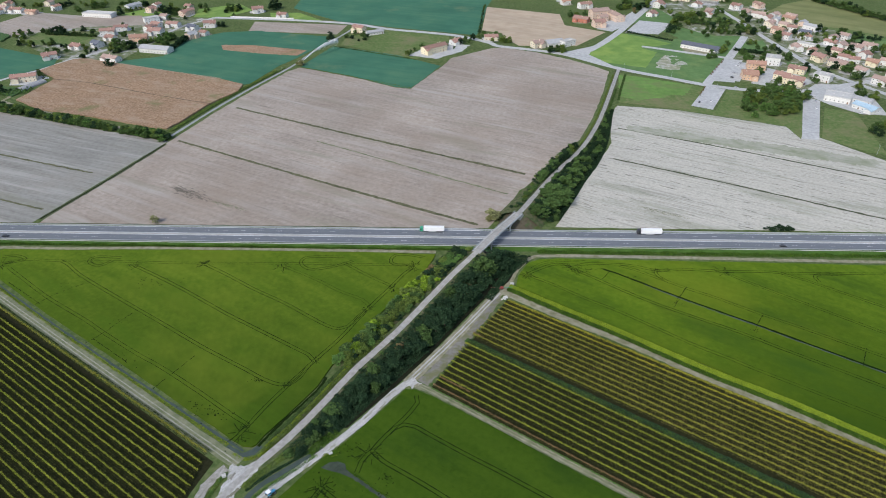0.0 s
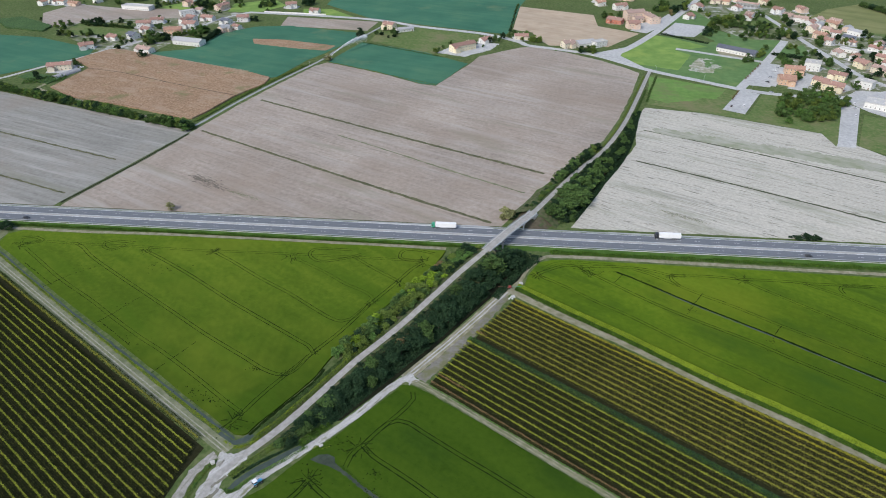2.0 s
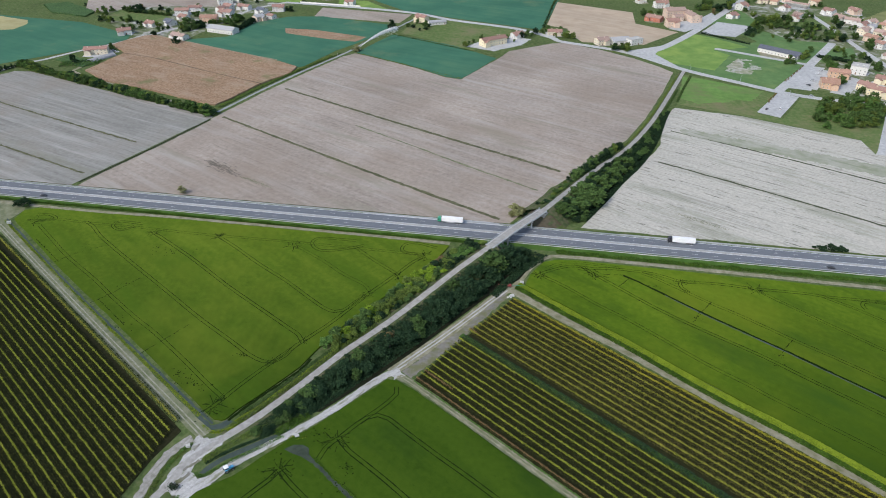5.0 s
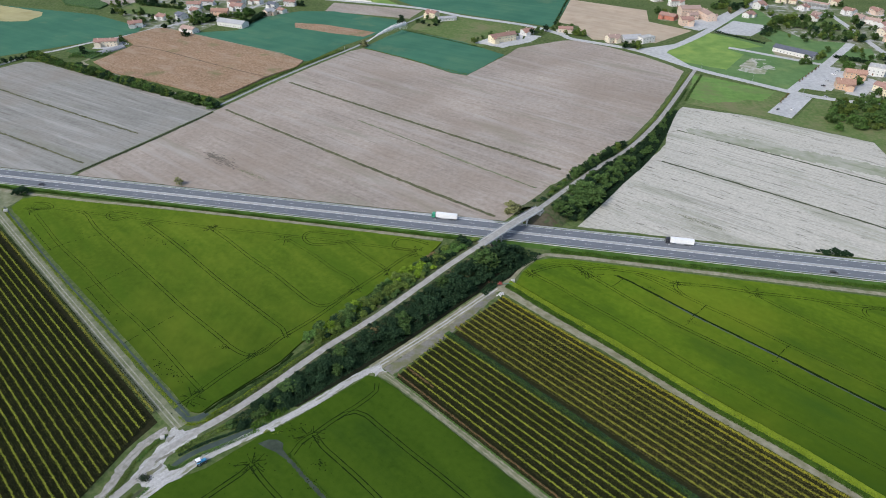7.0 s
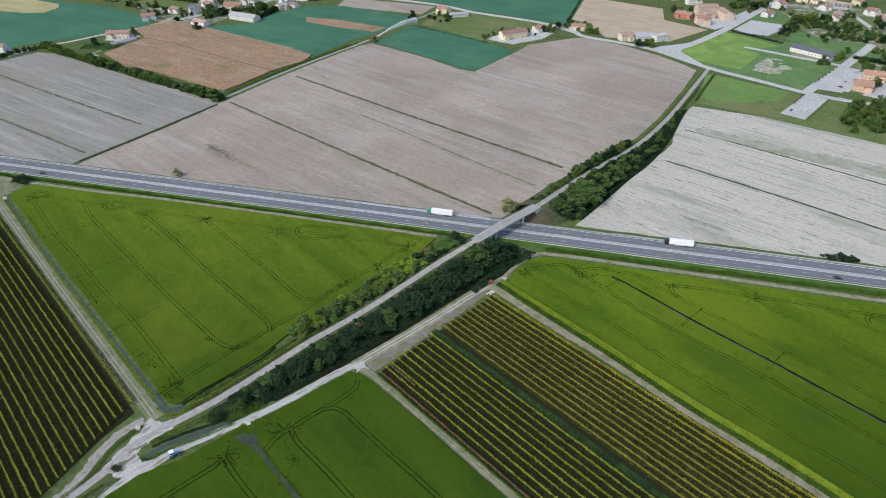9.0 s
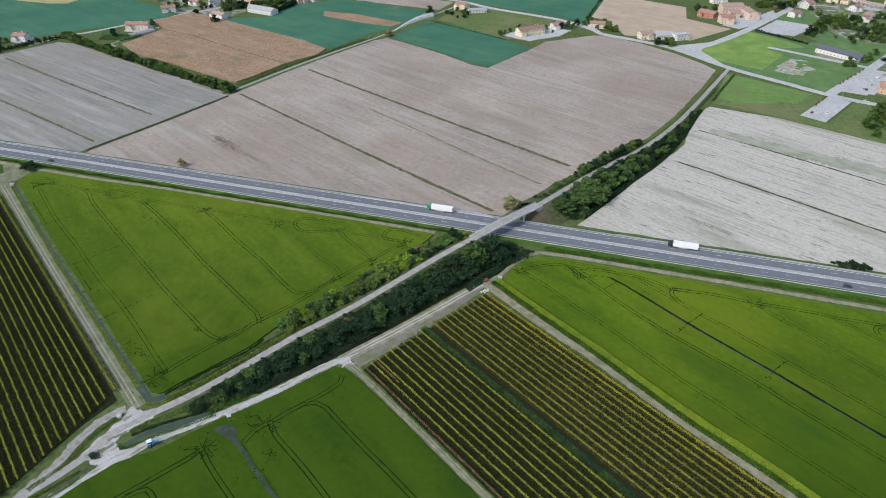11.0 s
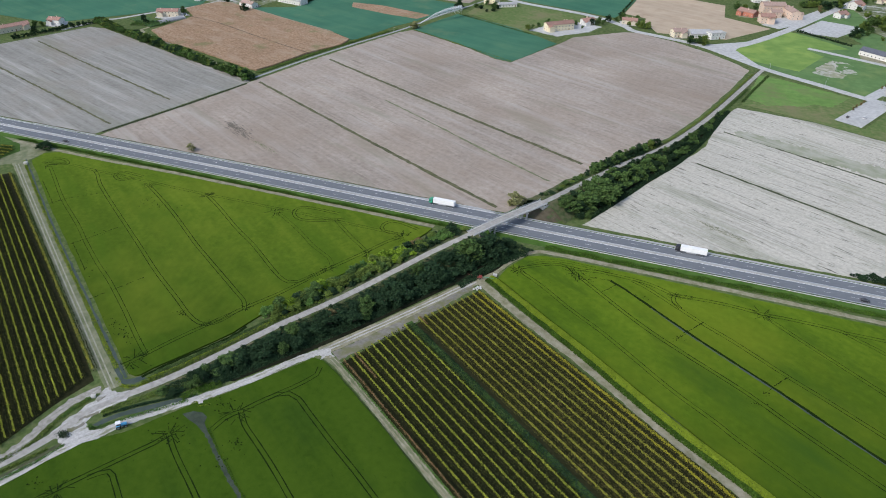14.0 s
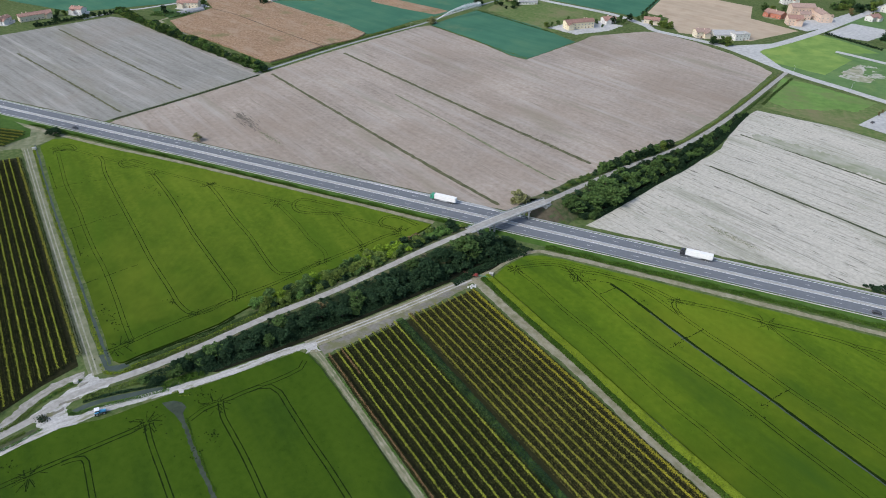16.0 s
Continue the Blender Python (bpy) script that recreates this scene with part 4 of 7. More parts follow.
crop_gaps("crop_gaps_east", [(93.1, 319.9, 99.2, 329.4), (131.7, 298.6, 136.0, 305.6), (135.9, 306.0, 142.4, 316.3), (169.3, 278.7, 172.4, 283.9), (172.4, 283.9, 178.8, 293.1), (84.3, 326.6, 88.8, 331.4), (84.8, 329.9, 96.4, 331.6), (215.1, 255.0, 223.0, 268.5), (132.3, 299.7, 135.9, 307.3)], "dark gaps across the crop at the ditch", 2)
crop_gaps("crop_gaps_west", [(-232.1, 272.2, -224.5, 284.8), (-224.5, 284.8, -213.4, 295.5), (-185.7, 243.7, -178.9, 255.4), (-178.9, 255.4, -172.1, 270.8), (-135.9, 214.7, -131.2, 224.6), (-131.2, 224.6, -124.1, 239.3), (-259.2, 293.5, -228.8, 275.0), (-183.0, 248.3, -156.5, 232.1)], "dark gaps across the green crop", 3)
crop_specks("crop_specks_west", [(-100.9, 201.1, 4.5, 34), (-112.4, 206.2, 3.5, 16), (-173.7, 299.3, 7, 22), (-86.9, 224.5, 1.3, 12), (-158.3, 232.8, 5, 14), (-83.1, 187.5, 4, 18), (-222.5, 293.2, 3, 6), (-175.3, 262.8, 2, 8), (-177.6, 300.2, 5, 14), (-87.2, 224.1, 1.6, 12)], 4)
crop_specks("crop_specks_south", [(-33.4, 186.3, 3.5, 30), (-41.6, 167.0, 4, 26), (-14.9, 171.2, 3, 12), (-40.5, 164.6, 3, 16), (-17.8, 162.7, 3, 16), (-69.5, 129.4, 3, 14), (-15.3, 172.9, 1.4, 8)], 5)
crop_specks("crop_specks_east", [(83.7, 328.9, 3.5, 22), (111.4, 323.6, 2, 6), (169.3, 279.1, 1.4, 6), (165.6, 271.8, 1.6, 8), (133.5, 299.8, 2.0, 8), (78.8, 330.7, 3.5, 20)], 6)
wheel_tracks("wheel_tracks_south", [
    ([(-7.8, 219.7), (-6.8, 215.2), (-9.1, 210.0), (-12.0, 205.0), (-15.1, 200.5), (-18.1, 196.0), (-20.9, 191.3), (-23.7, 186.0)], 0.42),
    ([(-18.0, 195.7), (-15.7, 199.1), (-11.4, 201.6), (-6.4, 200.7), (0.2, 196.8), (8.8, 191.8), (18.7, 186.1), (31.4, 179.2), (43.5, 172.2), (78.1, 152.2)], 0.42),
    ([(-23.7, 186.0), (-18.2, 181.0), (-9.0, 175.8), (-0.3, 170.9), (8.3, 165.7), (15.7, 161.0), (66.3, 128.8)], 0.42),
    ([(-23.7, 186.0), (-25.8, 183.5), (-27.5, 179.8), (-28.4, 174.1)], 0.36),
    ([(-66, 122), (-60, 133), (-46.4, 156.3), (-44.0, 160.3), (-41.8, 165.6)], 0.42),
    ([(-41.8, 165.6), (-35.1, 160.8), (-27.9, 156.3), (-20.7, 152.1), (-14.6, 148.4), (36.7, 117.3)], 0.42),
    ([(-55, 139), (-50, 144), (-44, 141), (-33.8, 134.3), (10, 106)], 0.42),
], [(-42.0, 165.8, 6), (-25.0, 184.5, 6.5), (-60, 130, 5.5)], 7)


# ---- vineyards ----
def vine_block(name, corner, angle, offsets, reach, red_from=99, shoot=M_VINE_TOP, dense=1.0, seed=1, spacing=4.0, low_leaf=M_VINE_LOW_SHADE, edge=None):
    """Rows along the angle; offsets: distances from the corner's row; reach(x, y): start and end along the row."""
    u = np.array([math.cos(radians(angle)), math.sin(radians(angle)), 0])
    nn = np.array([-u[1], u[0], 0])
    for k, off in enumerate(offsets):
        rng = np.random.default_rng(seed * 100 + k)
        base = np.array([corner[0], corner[1], 0]) + nn * off
        s0, s1 = reach(off)
        le = s1 - s0
        row = empty(name, Matrix.Translation(tuple(base)))

        def cloud(n, lateral, spread, z0, z1):
            s = rng.uniform(s0, s1, n)
            lat = lateral + rng.normal(size=n) * spread + 0.05 * np.sin(s * 0.7 + k)
            P = u[None] * s[:, None] + nn[None] * lat[:, None]
            P[:, 2] = rng.uniform(z0, z1, n)
            return P

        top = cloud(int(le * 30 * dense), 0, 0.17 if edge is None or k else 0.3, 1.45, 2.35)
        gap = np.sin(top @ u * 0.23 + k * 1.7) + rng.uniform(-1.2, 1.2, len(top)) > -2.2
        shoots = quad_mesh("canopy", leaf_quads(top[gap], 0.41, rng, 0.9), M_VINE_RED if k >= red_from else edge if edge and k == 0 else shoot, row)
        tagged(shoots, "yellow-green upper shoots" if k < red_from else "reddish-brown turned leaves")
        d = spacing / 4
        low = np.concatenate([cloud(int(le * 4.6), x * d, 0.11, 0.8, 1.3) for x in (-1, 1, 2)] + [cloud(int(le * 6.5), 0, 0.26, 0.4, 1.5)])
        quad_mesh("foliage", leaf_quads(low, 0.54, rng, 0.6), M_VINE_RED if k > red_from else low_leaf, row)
        # trellis posts
        bm = bmesh.new()
        s = s0
        while s < s1:
            p = u * s
            box_bm(bm, p[0], p[1], 1.1, 0.09, 0.09, 2.2)
            s += 9.0
        tagged(part("trellis", bm, M_BARK, row), kind="stuff")
        tagged(row, "trained vine row with yellow-green top and dark sides" if k < red_from else "vine row with reddish turned leaves", "vine row", name.replace("_", " ") + "s")


VL_FIELD = [(-288, 293.5), (-91, 176), (-95, 160), (-99, 120), (-160, 90), (-360, 215)]
VR_FIELD = [vr(-1, 0.4), vr(4, -80.8), vr(190, -80.8), (260, 163)]
field("vineyard_west_soil", VL_FIELD, 0.03, M_VINESOIL, "earth and grass below vines, toned dark", "vineyard soil")
field("vineyard_east_soil", VR_FIELD, 0.03, M_VINESOIL, "earth and grass below vines, toned dark", "vineyard soil")
field("corner_grass", [(-400, 343), (-300, 335), (-293, 323), (-294, 309), (-309, 294), (-400, 322)], 0.02, M_GREENTRACK, "pale grass round the vineyard corner", "meadow")
field("vineyard_far_soil", [(-370, 336), (-321, 327), (-311, 319), (-314, 300), (-370, 318)], 0.03, M_GRASS_DEEP, "earth and grass below vines, toned dark", "vineyard soil")
field("vineyard_grass_lane", [vr(-1.5, -40.4), vr(-1.5, -43.8), vr(95, -43.8), vr(190, -43.8), vr(190, -40.4), vr(95, -40.4)], 0.08, M_GRASS_DEEP, "green grass lane between vine blocks", "lane")


def reach_west(off):
    x0, y0 = -92 + 0.515 * off, 179 + 0.857 * off
    return -224.0, (-94.5 - (179 - y0) * 0.06 - x0) / 0.857


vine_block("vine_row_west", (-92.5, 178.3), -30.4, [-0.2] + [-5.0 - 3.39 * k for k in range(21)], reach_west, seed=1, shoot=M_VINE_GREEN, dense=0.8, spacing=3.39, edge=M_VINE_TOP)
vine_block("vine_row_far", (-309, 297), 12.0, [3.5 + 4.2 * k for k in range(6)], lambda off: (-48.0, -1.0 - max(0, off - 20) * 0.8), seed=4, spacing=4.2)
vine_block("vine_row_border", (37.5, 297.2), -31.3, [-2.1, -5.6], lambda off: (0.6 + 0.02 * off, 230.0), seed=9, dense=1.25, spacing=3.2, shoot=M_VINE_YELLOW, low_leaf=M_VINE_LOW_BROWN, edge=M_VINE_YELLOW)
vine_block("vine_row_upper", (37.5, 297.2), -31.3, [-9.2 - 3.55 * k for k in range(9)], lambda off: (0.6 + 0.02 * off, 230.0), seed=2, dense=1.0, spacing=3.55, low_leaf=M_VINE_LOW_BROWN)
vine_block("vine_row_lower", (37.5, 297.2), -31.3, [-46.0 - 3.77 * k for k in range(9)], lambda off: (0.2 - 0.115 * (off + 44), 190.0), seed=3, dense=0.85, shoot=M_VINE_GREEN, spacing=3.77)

vine_block("vine_row_edge", (37.5, 297.2), -31.3, [-79.8], lambda off: (4.6, 190.0), red_from=0, seed=6, dense=0.7, spacing=2.0)
vine_block("vine_row_turned", (37.5, 297.2), -31.3, [-73.9], lambda off: (4.0, 22.0), red_from=0, seed=7, dense=0.8, spacing=2.0)
vine_block("vine_row_turned", (37.5, 297.2), -31.3, [-36.8], lambda off: (-0.2, 6.0), red_from=0, seed=8, dense=0.9, spacing=2.0)


# ---- plants ----
def herb_band(name, pts, width, height, material, per_m, size, label, category="hedge", seed=1, kind="stuff", z=0.0, lump=0.5, wave=0.35, shell=0.15):
    rng = np.random.default_rng(seed)
    line = smooth_line(pts, 1.5)
    out = []
    for i in range(len(line) - 1):
        a, b = line[i], line[i + 1]
        s = sideways(line, i)
        n = rng.poisson(2.0 * per_m * (b - a).length * (1 + lump * math.sin(i * 0.9) * math.sin(i * 0.37 + seed)))
        t, lat = rng.uniform(0, 1, n), rng.uniform(-1, 1, n)
        h = height * (1 - 0.75 * lat ** 2) * rng.uniform(shell, 1.0, n) * (0.75 + wave * math.sin(i * 0.53 + seed))
        P = np.array(a)[None] + np.outer(t, np.array(b - a)) + np.outer(lat * width / 2, np.array(s))
        P[:, 2] += z + h
        out.append(P)
    P = np.concatenate(out)
    return tagged(quad_mesh(name, leaf_quads(P, size * 1.1, rng, 0.7), material), label, category, kind=kind)


TREES = {}
JOINED = {}


def tree_shape(rng, shape, sprays=54, spray=0.8, count=10):
    lobes = []
    tall = (1.0, 1.22, 0.82)[shape % 3]
    small = (10 / count) ** 0.42
    for i in range(count):
        a = i * 2.4 + rng.uniform(-0.4, 0.4)
        zc = rng.uniform(1.2, 4.7) if i else 4.9
        rr = rng.uniform(0.5, 1.9) * (1.15 - 0.12 * abs(zc - 2.6)) if i else 0.0
        lobes.append((rr * math.cos(a), rr * math.sin(a), zc * tall, rng.uniform(0.8, 1.35) * small))
    P = []
    for x, y, z, r in lobes:
        d = rng.normal(size=(sprays, 3))
        d /= np.linalg.norm(d, axis=1)[:, None]
        d *= (r * rng.uniform(0.5, 1.1, sprays) ** 0.6)[:, None]
        d[:, 2] *= 0.85
        P.append(d + np.array([x, y, z]))
    P = np.concatenate(P)
    return lobes, leaf_quads(P[P[:, 2] > 0.25], spray, rng, 0.45)


SHAPES = [tree_shape(np.random.default_rng(40 + k), k) for k in range(5)]
NEAR_SHAPES = [tree_shape(np.random.default_rng(40 + k), k, 50, 0.47, 24) for k in range(5)]


def tree_template(kind, shape, m, label):
    """A six-metre tree: tapered trunk with limbs, and a lobed crown of leaf sprays."""
    root = empty("tree", m)
    bm = bmesh.new()

    def limb(a, b, r0, r1):
        v = Vector(b) - Vector(a)
        mt = Matrix.Translation((Vector(a) + Vector(b)) / 2) @ v.to_track_quat("Z", "Y").to_matrix().to_4x4()
        bmesh.ops.create_cone(bm, cap_ends=True, segments=6, radius1=r0, radius2=r1, depth=v.length, matrix=mt)

    lobes, quads = NEAR_SHAPES[shape]
    limb((0, 0, -0.3), (0.1, 0.05, 2.2), 0.20, 0.13)
    limb((0.1, 0.05, 2.2), (0.0, 0.1, 4.4), 0.13, 0.05)
    for i, (x, y, z, r) in enumerate(lobes[1:10]):
        limb((0.05, 0.03, min(z * 0.7, 1.5 + 0.15 * i)), (x * 0.8, y * 0.8, z), 0.07, 0.025)
    part("trunk", bm, M_BARK, root, "brown bark")
    quad_mesh("crown", quads, M_LEAF[kind], root)
    return tagged(root, label, "tree")


trng = random.Random(11)
WORDS = {"deep": "dark green", "mid": "green", "fresh": "fresh green", "olive": "olive-green", "lime": "bright lime-green", "rust": "rusty brown", "pale": "pale yellowish"}


def tree(x, y, h, kind="mid", z=0.0, wide=1.0, label="", group="", wood=""):
    """One tree; with wood, it joins the named wood of far trees."""
    shape = trng.randrange(5)
    s = h / 6.0
    spin = Matrix.Rotation(trng.uniform(0, 6.28), 4, "Z")
    m = Matrix.Translation((x, y, z)) @ spin @ Matrix.Diagonal((s * wide * trng.uniform(0.9, 1.15), s * wide * trng.uniform(0.9, 1.15), s, 1))
    if wood:
        A = np.array(m)
        Q = SHAPES[shape][1] @ A[:3, :3].T + A[:3, 3]
        tr = []
        for k in range(4):
            a, b = k * math.pi / 2, (k + 1) * math.pi / 2
            tr.append([(x + 0.2 * s * math.cos(a), y + 0.2 * s * math.sin(a), z - 0.2), (x + 0.2 * s * math.cos(b), y + 0.2 * s * math.sin(b), z - 0.2),
                       (x + 0.1 * s * math.cos(b), y + 0.1 * s * math.sin(b), z + 3 * s), (x + 0.1 * s * math.cos(a), y + 0.1 * s * math.sin(a), z + 3 * s)])
        JOINED.setdefault((wood, kind), []).append(Q)
        JOINED.setdefault((wood, "trunk"), []).append(np.array(tr))
        return None
    key = (kind, shape)
    label = label or "leafy %s broadleaf tree" % WORDS[kind]
    if key not in TREES:
        TREES[key] = tree_template(kind, shape, m, label)
        ob = TREES[key]
    else:
        ob = copy_thing(TREES[key], m)
    return tagged(ob, label, "tree", group)


def plant_woods():
    for (wood, kind), qs in JOINED.items():
        ob = quad_mesh(wood + ("_trunks" if kind == "trunk" else "_" + kind), np.concatenate(qs), M_BARK if kind == "trunk" else M_LEAF[kind])
        lab = "brown trunks of far trees" if kind == "trunk" else "leafy %s far trees and shrubs" % WORDS[kind]
        tagged(ob, lab, "trees", kind="stuff")


def bank_point(t, off):
    """A point beside the main road: t counts its vertices; off to its right."""
    i = int(t)
    p, s = main_line[i], sideways(main_line, i)
    q = p + s * off
    drop = max(0.0, (abs(off) - 3.6) / 1.9)
    return q.x, q.y, max(0.0, p.z - drop)


def nearest(x, y):
    return min(range(len(main_line)), key=lambda i: (main_line[i].x - x) ** 2 + (main_line[i].y - y) ** 2)


iA, iB, iS = nearest(-62.5, 197), nearest(20, 339), nearest(-32, 248)
iC, iD, iE = nearest(48, 391), nearest(103, 510), nearest(140, 625)
lab_s = "dense dark broadleaf tree on the road bank"
i = float(iA)
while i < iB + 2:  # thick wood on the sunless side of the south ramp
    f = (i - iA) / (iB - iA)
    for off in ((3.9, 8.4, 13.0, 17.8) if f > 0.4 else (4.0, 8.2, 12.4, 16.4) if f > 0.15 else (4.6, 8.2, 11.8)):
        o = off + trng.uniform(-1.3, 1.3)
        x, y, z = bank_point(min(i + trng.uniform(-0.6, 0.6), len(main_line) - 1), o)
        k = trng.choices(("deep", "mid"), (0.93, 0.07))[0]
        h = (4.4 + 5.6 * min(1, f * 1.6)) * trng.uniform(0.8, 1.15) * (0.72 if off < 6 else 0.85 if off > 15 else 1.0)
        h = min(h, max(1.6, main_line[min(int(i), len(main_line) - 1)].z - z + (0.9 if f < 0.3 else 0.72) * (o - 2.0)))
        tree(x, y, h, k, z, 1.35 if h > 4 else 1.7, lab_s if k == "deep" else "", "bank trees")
    i += 1.5
for k in range(16):  # low end of the wood
    x, y, z = bank_point(iA - 4 + 0.75 * k, trng.choice((6.0, 8.2, 10.2)) + trng.uniform(-0.7, 0.7))
    tree(x, y, trng.uniform(2.6, 4.4), trng.choice(("deep", "deep", "mid")), z, 1.5, lab_s, "bank trees")
for x, y, h in ((-19.5, 249.0, 4.6), (-17.6, 251.8, 3.8), (13.0, 296.0, 5.6)):  # browning trees
    tree(x, y, h, "rust", 1.6, 1.3, "rusty brown half-dry tree in the wood", "bank trees")
for x, y in [(28.9, 310.9), (33.4, 321.3), (38.6, 329.4), (44.2, 336.5)]:  # low trees at the wood corner
    tree(x, y, trng.uniform(3.6, 5.0), "deep", 0.1, 1.45, lab_s, "bank trees")
for k in range(6):  # wood corner beside the motorway
    tree(33 + 3.6 * k + trng.uniform(-1, 1), 344 - 0.6 * k + trng.uniform(-2, 2), trng.uniform(5.0, 6.8) - 0.35 * k, "deep", 0.3, 1.15, lab_s, "bank trees")
i = float(iS) - 4
while i < iB - 1:  # lighter shrubs on the other side
    f = (i - iS) / (iB - iS)
    for off in (-5.2, -8.4, -11.6) if f < 0.3 else (-4.8, -8.4, -12.2, -16.0):
        x, y, z = bank_point(i + trng.uniform(-0.5, 0.5), off + trng.uniform(-0.8, 0.8))
        if f > 0.45:
            k = trng.choices(("deep", "mid", "fresh", "olive", "lime"), (0.36, 0.36, 0.10, 0.14, 0.04))[0]
        else:
            k = trng.choices(("olive", "mid", "fresh", "lime", "deep"), (0.36, 0.34, 0.05, 0.05, 0.20))[0]
        if math.dist((x, y), (-12, 321)) < 5 and off < -9:
            k = "rust"
        if math.dist((x, y), (-20, 304)) < 5 and off < -9:
            k = "lime"
        h = trng.uniform(4.6, 6.2) * (0.62 if off > -6 else 0.78 if off < -14 else 1.0)
        tree(x, y, h, k, z, 1.55, "", "bank trees", "" if off < -7 and off > -14 and trng.random() < 0.75 else "bank_shrubs")
    i += 1.3


iN = nearest(133, 600)


def north_edge(y):
    return float(np.interp(y, (380, 440, 480, 521, 579, 620), (25.5, 24.5, 22.0, 17.5, 10.5, 8.5)))


i = float(iC) + 1
while i < iN:  # north ramp, both sides
    f = (i - iC) / (iD - iC)
    edge = north_edge(main_line[int(i)].y)
    off = 4.8
    while off < edge - 4.0:
        x, y, z = bank_point(i + trng.uniform(-0.5, 0.5), off + trng.uniform(-0.9, 0.9))
        if y > 382.5 + 0.3 * off:
            h = trng.uniform(6.0, 9.2) * (1 - 0.28 * min(f, 1.2)) * (0.66 if off < 6 else 0.72 if off > edge - 6 else 1)
            k = trng.choices(("deep", "mid"), (0.5, 0.5))[0]
            tree(x, y, h, k, z, 1.4, "", "bank trees", "north_wood" if f > 0.4 else "")
        off += 4.1
    if 0.42 < f < 0.98:
        for off in (-5.2, -8.6):
            x, y, z = bank_point(i + trng.uniform(-0.5, 0.5), off + trng.uniform(-0.7, 0.7))
            tree(x, y, trng.uniform(4.6, 6.6), trng.choices(("mid", "deep", "olive"), (0.45, 0.45, 0.1))[0], z, 1.35, "", "bank trees", "north_wood")
    for off in (-5.0, -8.2) if f < 0.42 else ():
        x, y, z = bank_point(i, off + trng.uniform(-1, 1))
        tree(x, y, trng.uniform(1.9, 3.4), trng.choices(("mid", "deep", "olive"), (0.4, 0.4, 0.2))[0], z, 1.5, "low leafy bank shrub", "bank trees")
    i += 1.7
edge_pts = [bank_point(i, north_edge(main_line[i].y) - 0.5)[:2] for i in range(iC + 3, iN, 5)]
field("wood_floor_north", [bank_point(i, 5.0)[:2] for i in range(iN - 2, iC + 3, -5)] + edge_pts, 0.055, M_WOODSHADE, "wood floor with tree shade painted in", "wood floor")
herb_band("north_foot_brush", [(x - 2.0, y + 0.6, 0.0) for x, y in edge_pts], 4.5, 1.8, M_LEAF["deep"], 26, 0.6, "dark undergrowth at the foot of the north bank", "brush", seed=37)
herb_band("north_corner_herbs", [(56, 384, 0.3), (66, 387, 0), (74, 396, 0)], 5.0, 1.3, M_LEAF["mid"], 22, 0.5, "green weeds beside the abutment", "brush", seed=38)
field("wood_floor", [bank_point(i, 5.0)[:2] for i in range(iA, iB, 5)] + [(36, 338), (47, 338), (40, 318), (33, 309)] + [bank_point(i, float(np.interp(i, (iA, iA + 14, iB), (17.0, 23.5, 25.0))))[:2] for i in range(iB - 8, iA, -5)], 0.06, M_WOODSHADE, "wood floor with tree shade painted in", "wood floor")
field("shrub_floor", [bank_point(i, -5.0)[:2] for i in range(iS - 4, iB, 5)] + [bank_point(i, -18.5 if i > iS + 6 else -14.0)[:2] for i in range(iB - 2, iS - 4, -5)], 0.055, M_WOODSHADE, "shrub floor with shade painted in", "wood floor")
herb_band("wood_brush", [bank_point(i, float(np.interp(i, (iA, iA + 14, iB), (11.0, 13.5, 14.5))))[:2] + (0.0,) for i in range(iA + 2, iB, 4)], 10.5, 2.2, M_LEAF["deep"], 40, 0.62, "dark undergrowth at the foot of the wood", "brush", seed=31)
# leaf strip added to darken the wood edge where the trees shade it
herb_band("wood_edge_brush", [bank_point(i, float(np.interp(i, (iA, iA + 14, iB), (13.5, 18.5, 20.5))))[:2] + (0.0,) for i in range(iA + 2, iB - 6, 4)], 5.5, 1.2, M_LEAF["deep"], 44, 0.5, "dark leaf strip for shade at the wood edge", "brush", seed=39)
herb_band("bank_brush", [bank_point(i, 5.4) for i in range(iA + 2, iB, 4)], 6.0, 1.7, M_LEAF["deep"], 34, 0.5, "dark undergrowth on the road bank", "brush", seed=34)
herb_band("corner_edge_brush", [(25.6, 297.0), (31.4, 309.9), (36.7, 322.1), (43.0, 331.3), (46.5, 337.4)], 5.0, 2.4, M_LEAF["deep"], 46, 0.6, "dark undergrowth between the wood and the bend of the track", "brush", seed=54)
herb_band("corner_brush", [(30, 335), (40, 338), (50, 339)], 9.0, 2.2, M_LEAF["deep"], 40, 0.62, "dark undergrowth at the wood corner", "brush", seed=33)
herb_band("shrub_brush", [bank_point(i, -9.0) for i in range(iS - 2, iB - 2, 4)], 11.0, 3.0, M_LEAF["mid"], 52, 0.6, "green undergrowth between bank shrubs", "brush", seed=32)
herb_band("shrub_brush_low", [bank_point(i, -15.5)[:2] + (0.0,) for i in range(iS + 2, iB - 2, 4)], 7.5, 1.7, M_LEAF["mid"], 30, 0.6, "olive undergrowth at the crop edge", "brush", seed=35)
herb_band("north_brush", [bank_point(i, 10.0)[:2] + (0.6,) for i in range(iC + 4, iD, 4)], 11.0, 2.4, M_LEAF["deep"], 30, 0.6, "dark undergrowth on the north bank", "brush", seed=36)
for off, a, b, h in ((4.2, iD, iE + 12, 1.7), (-4.2, iC + 4, iD, 1.0)):
    herb_band("verge_hedge", [bank_point(i, off) for i in range(a, b, 4)], 2.6, h, M_LEAF["mid"], 22, 0.5, "low green hedge along the country road", seed=a)
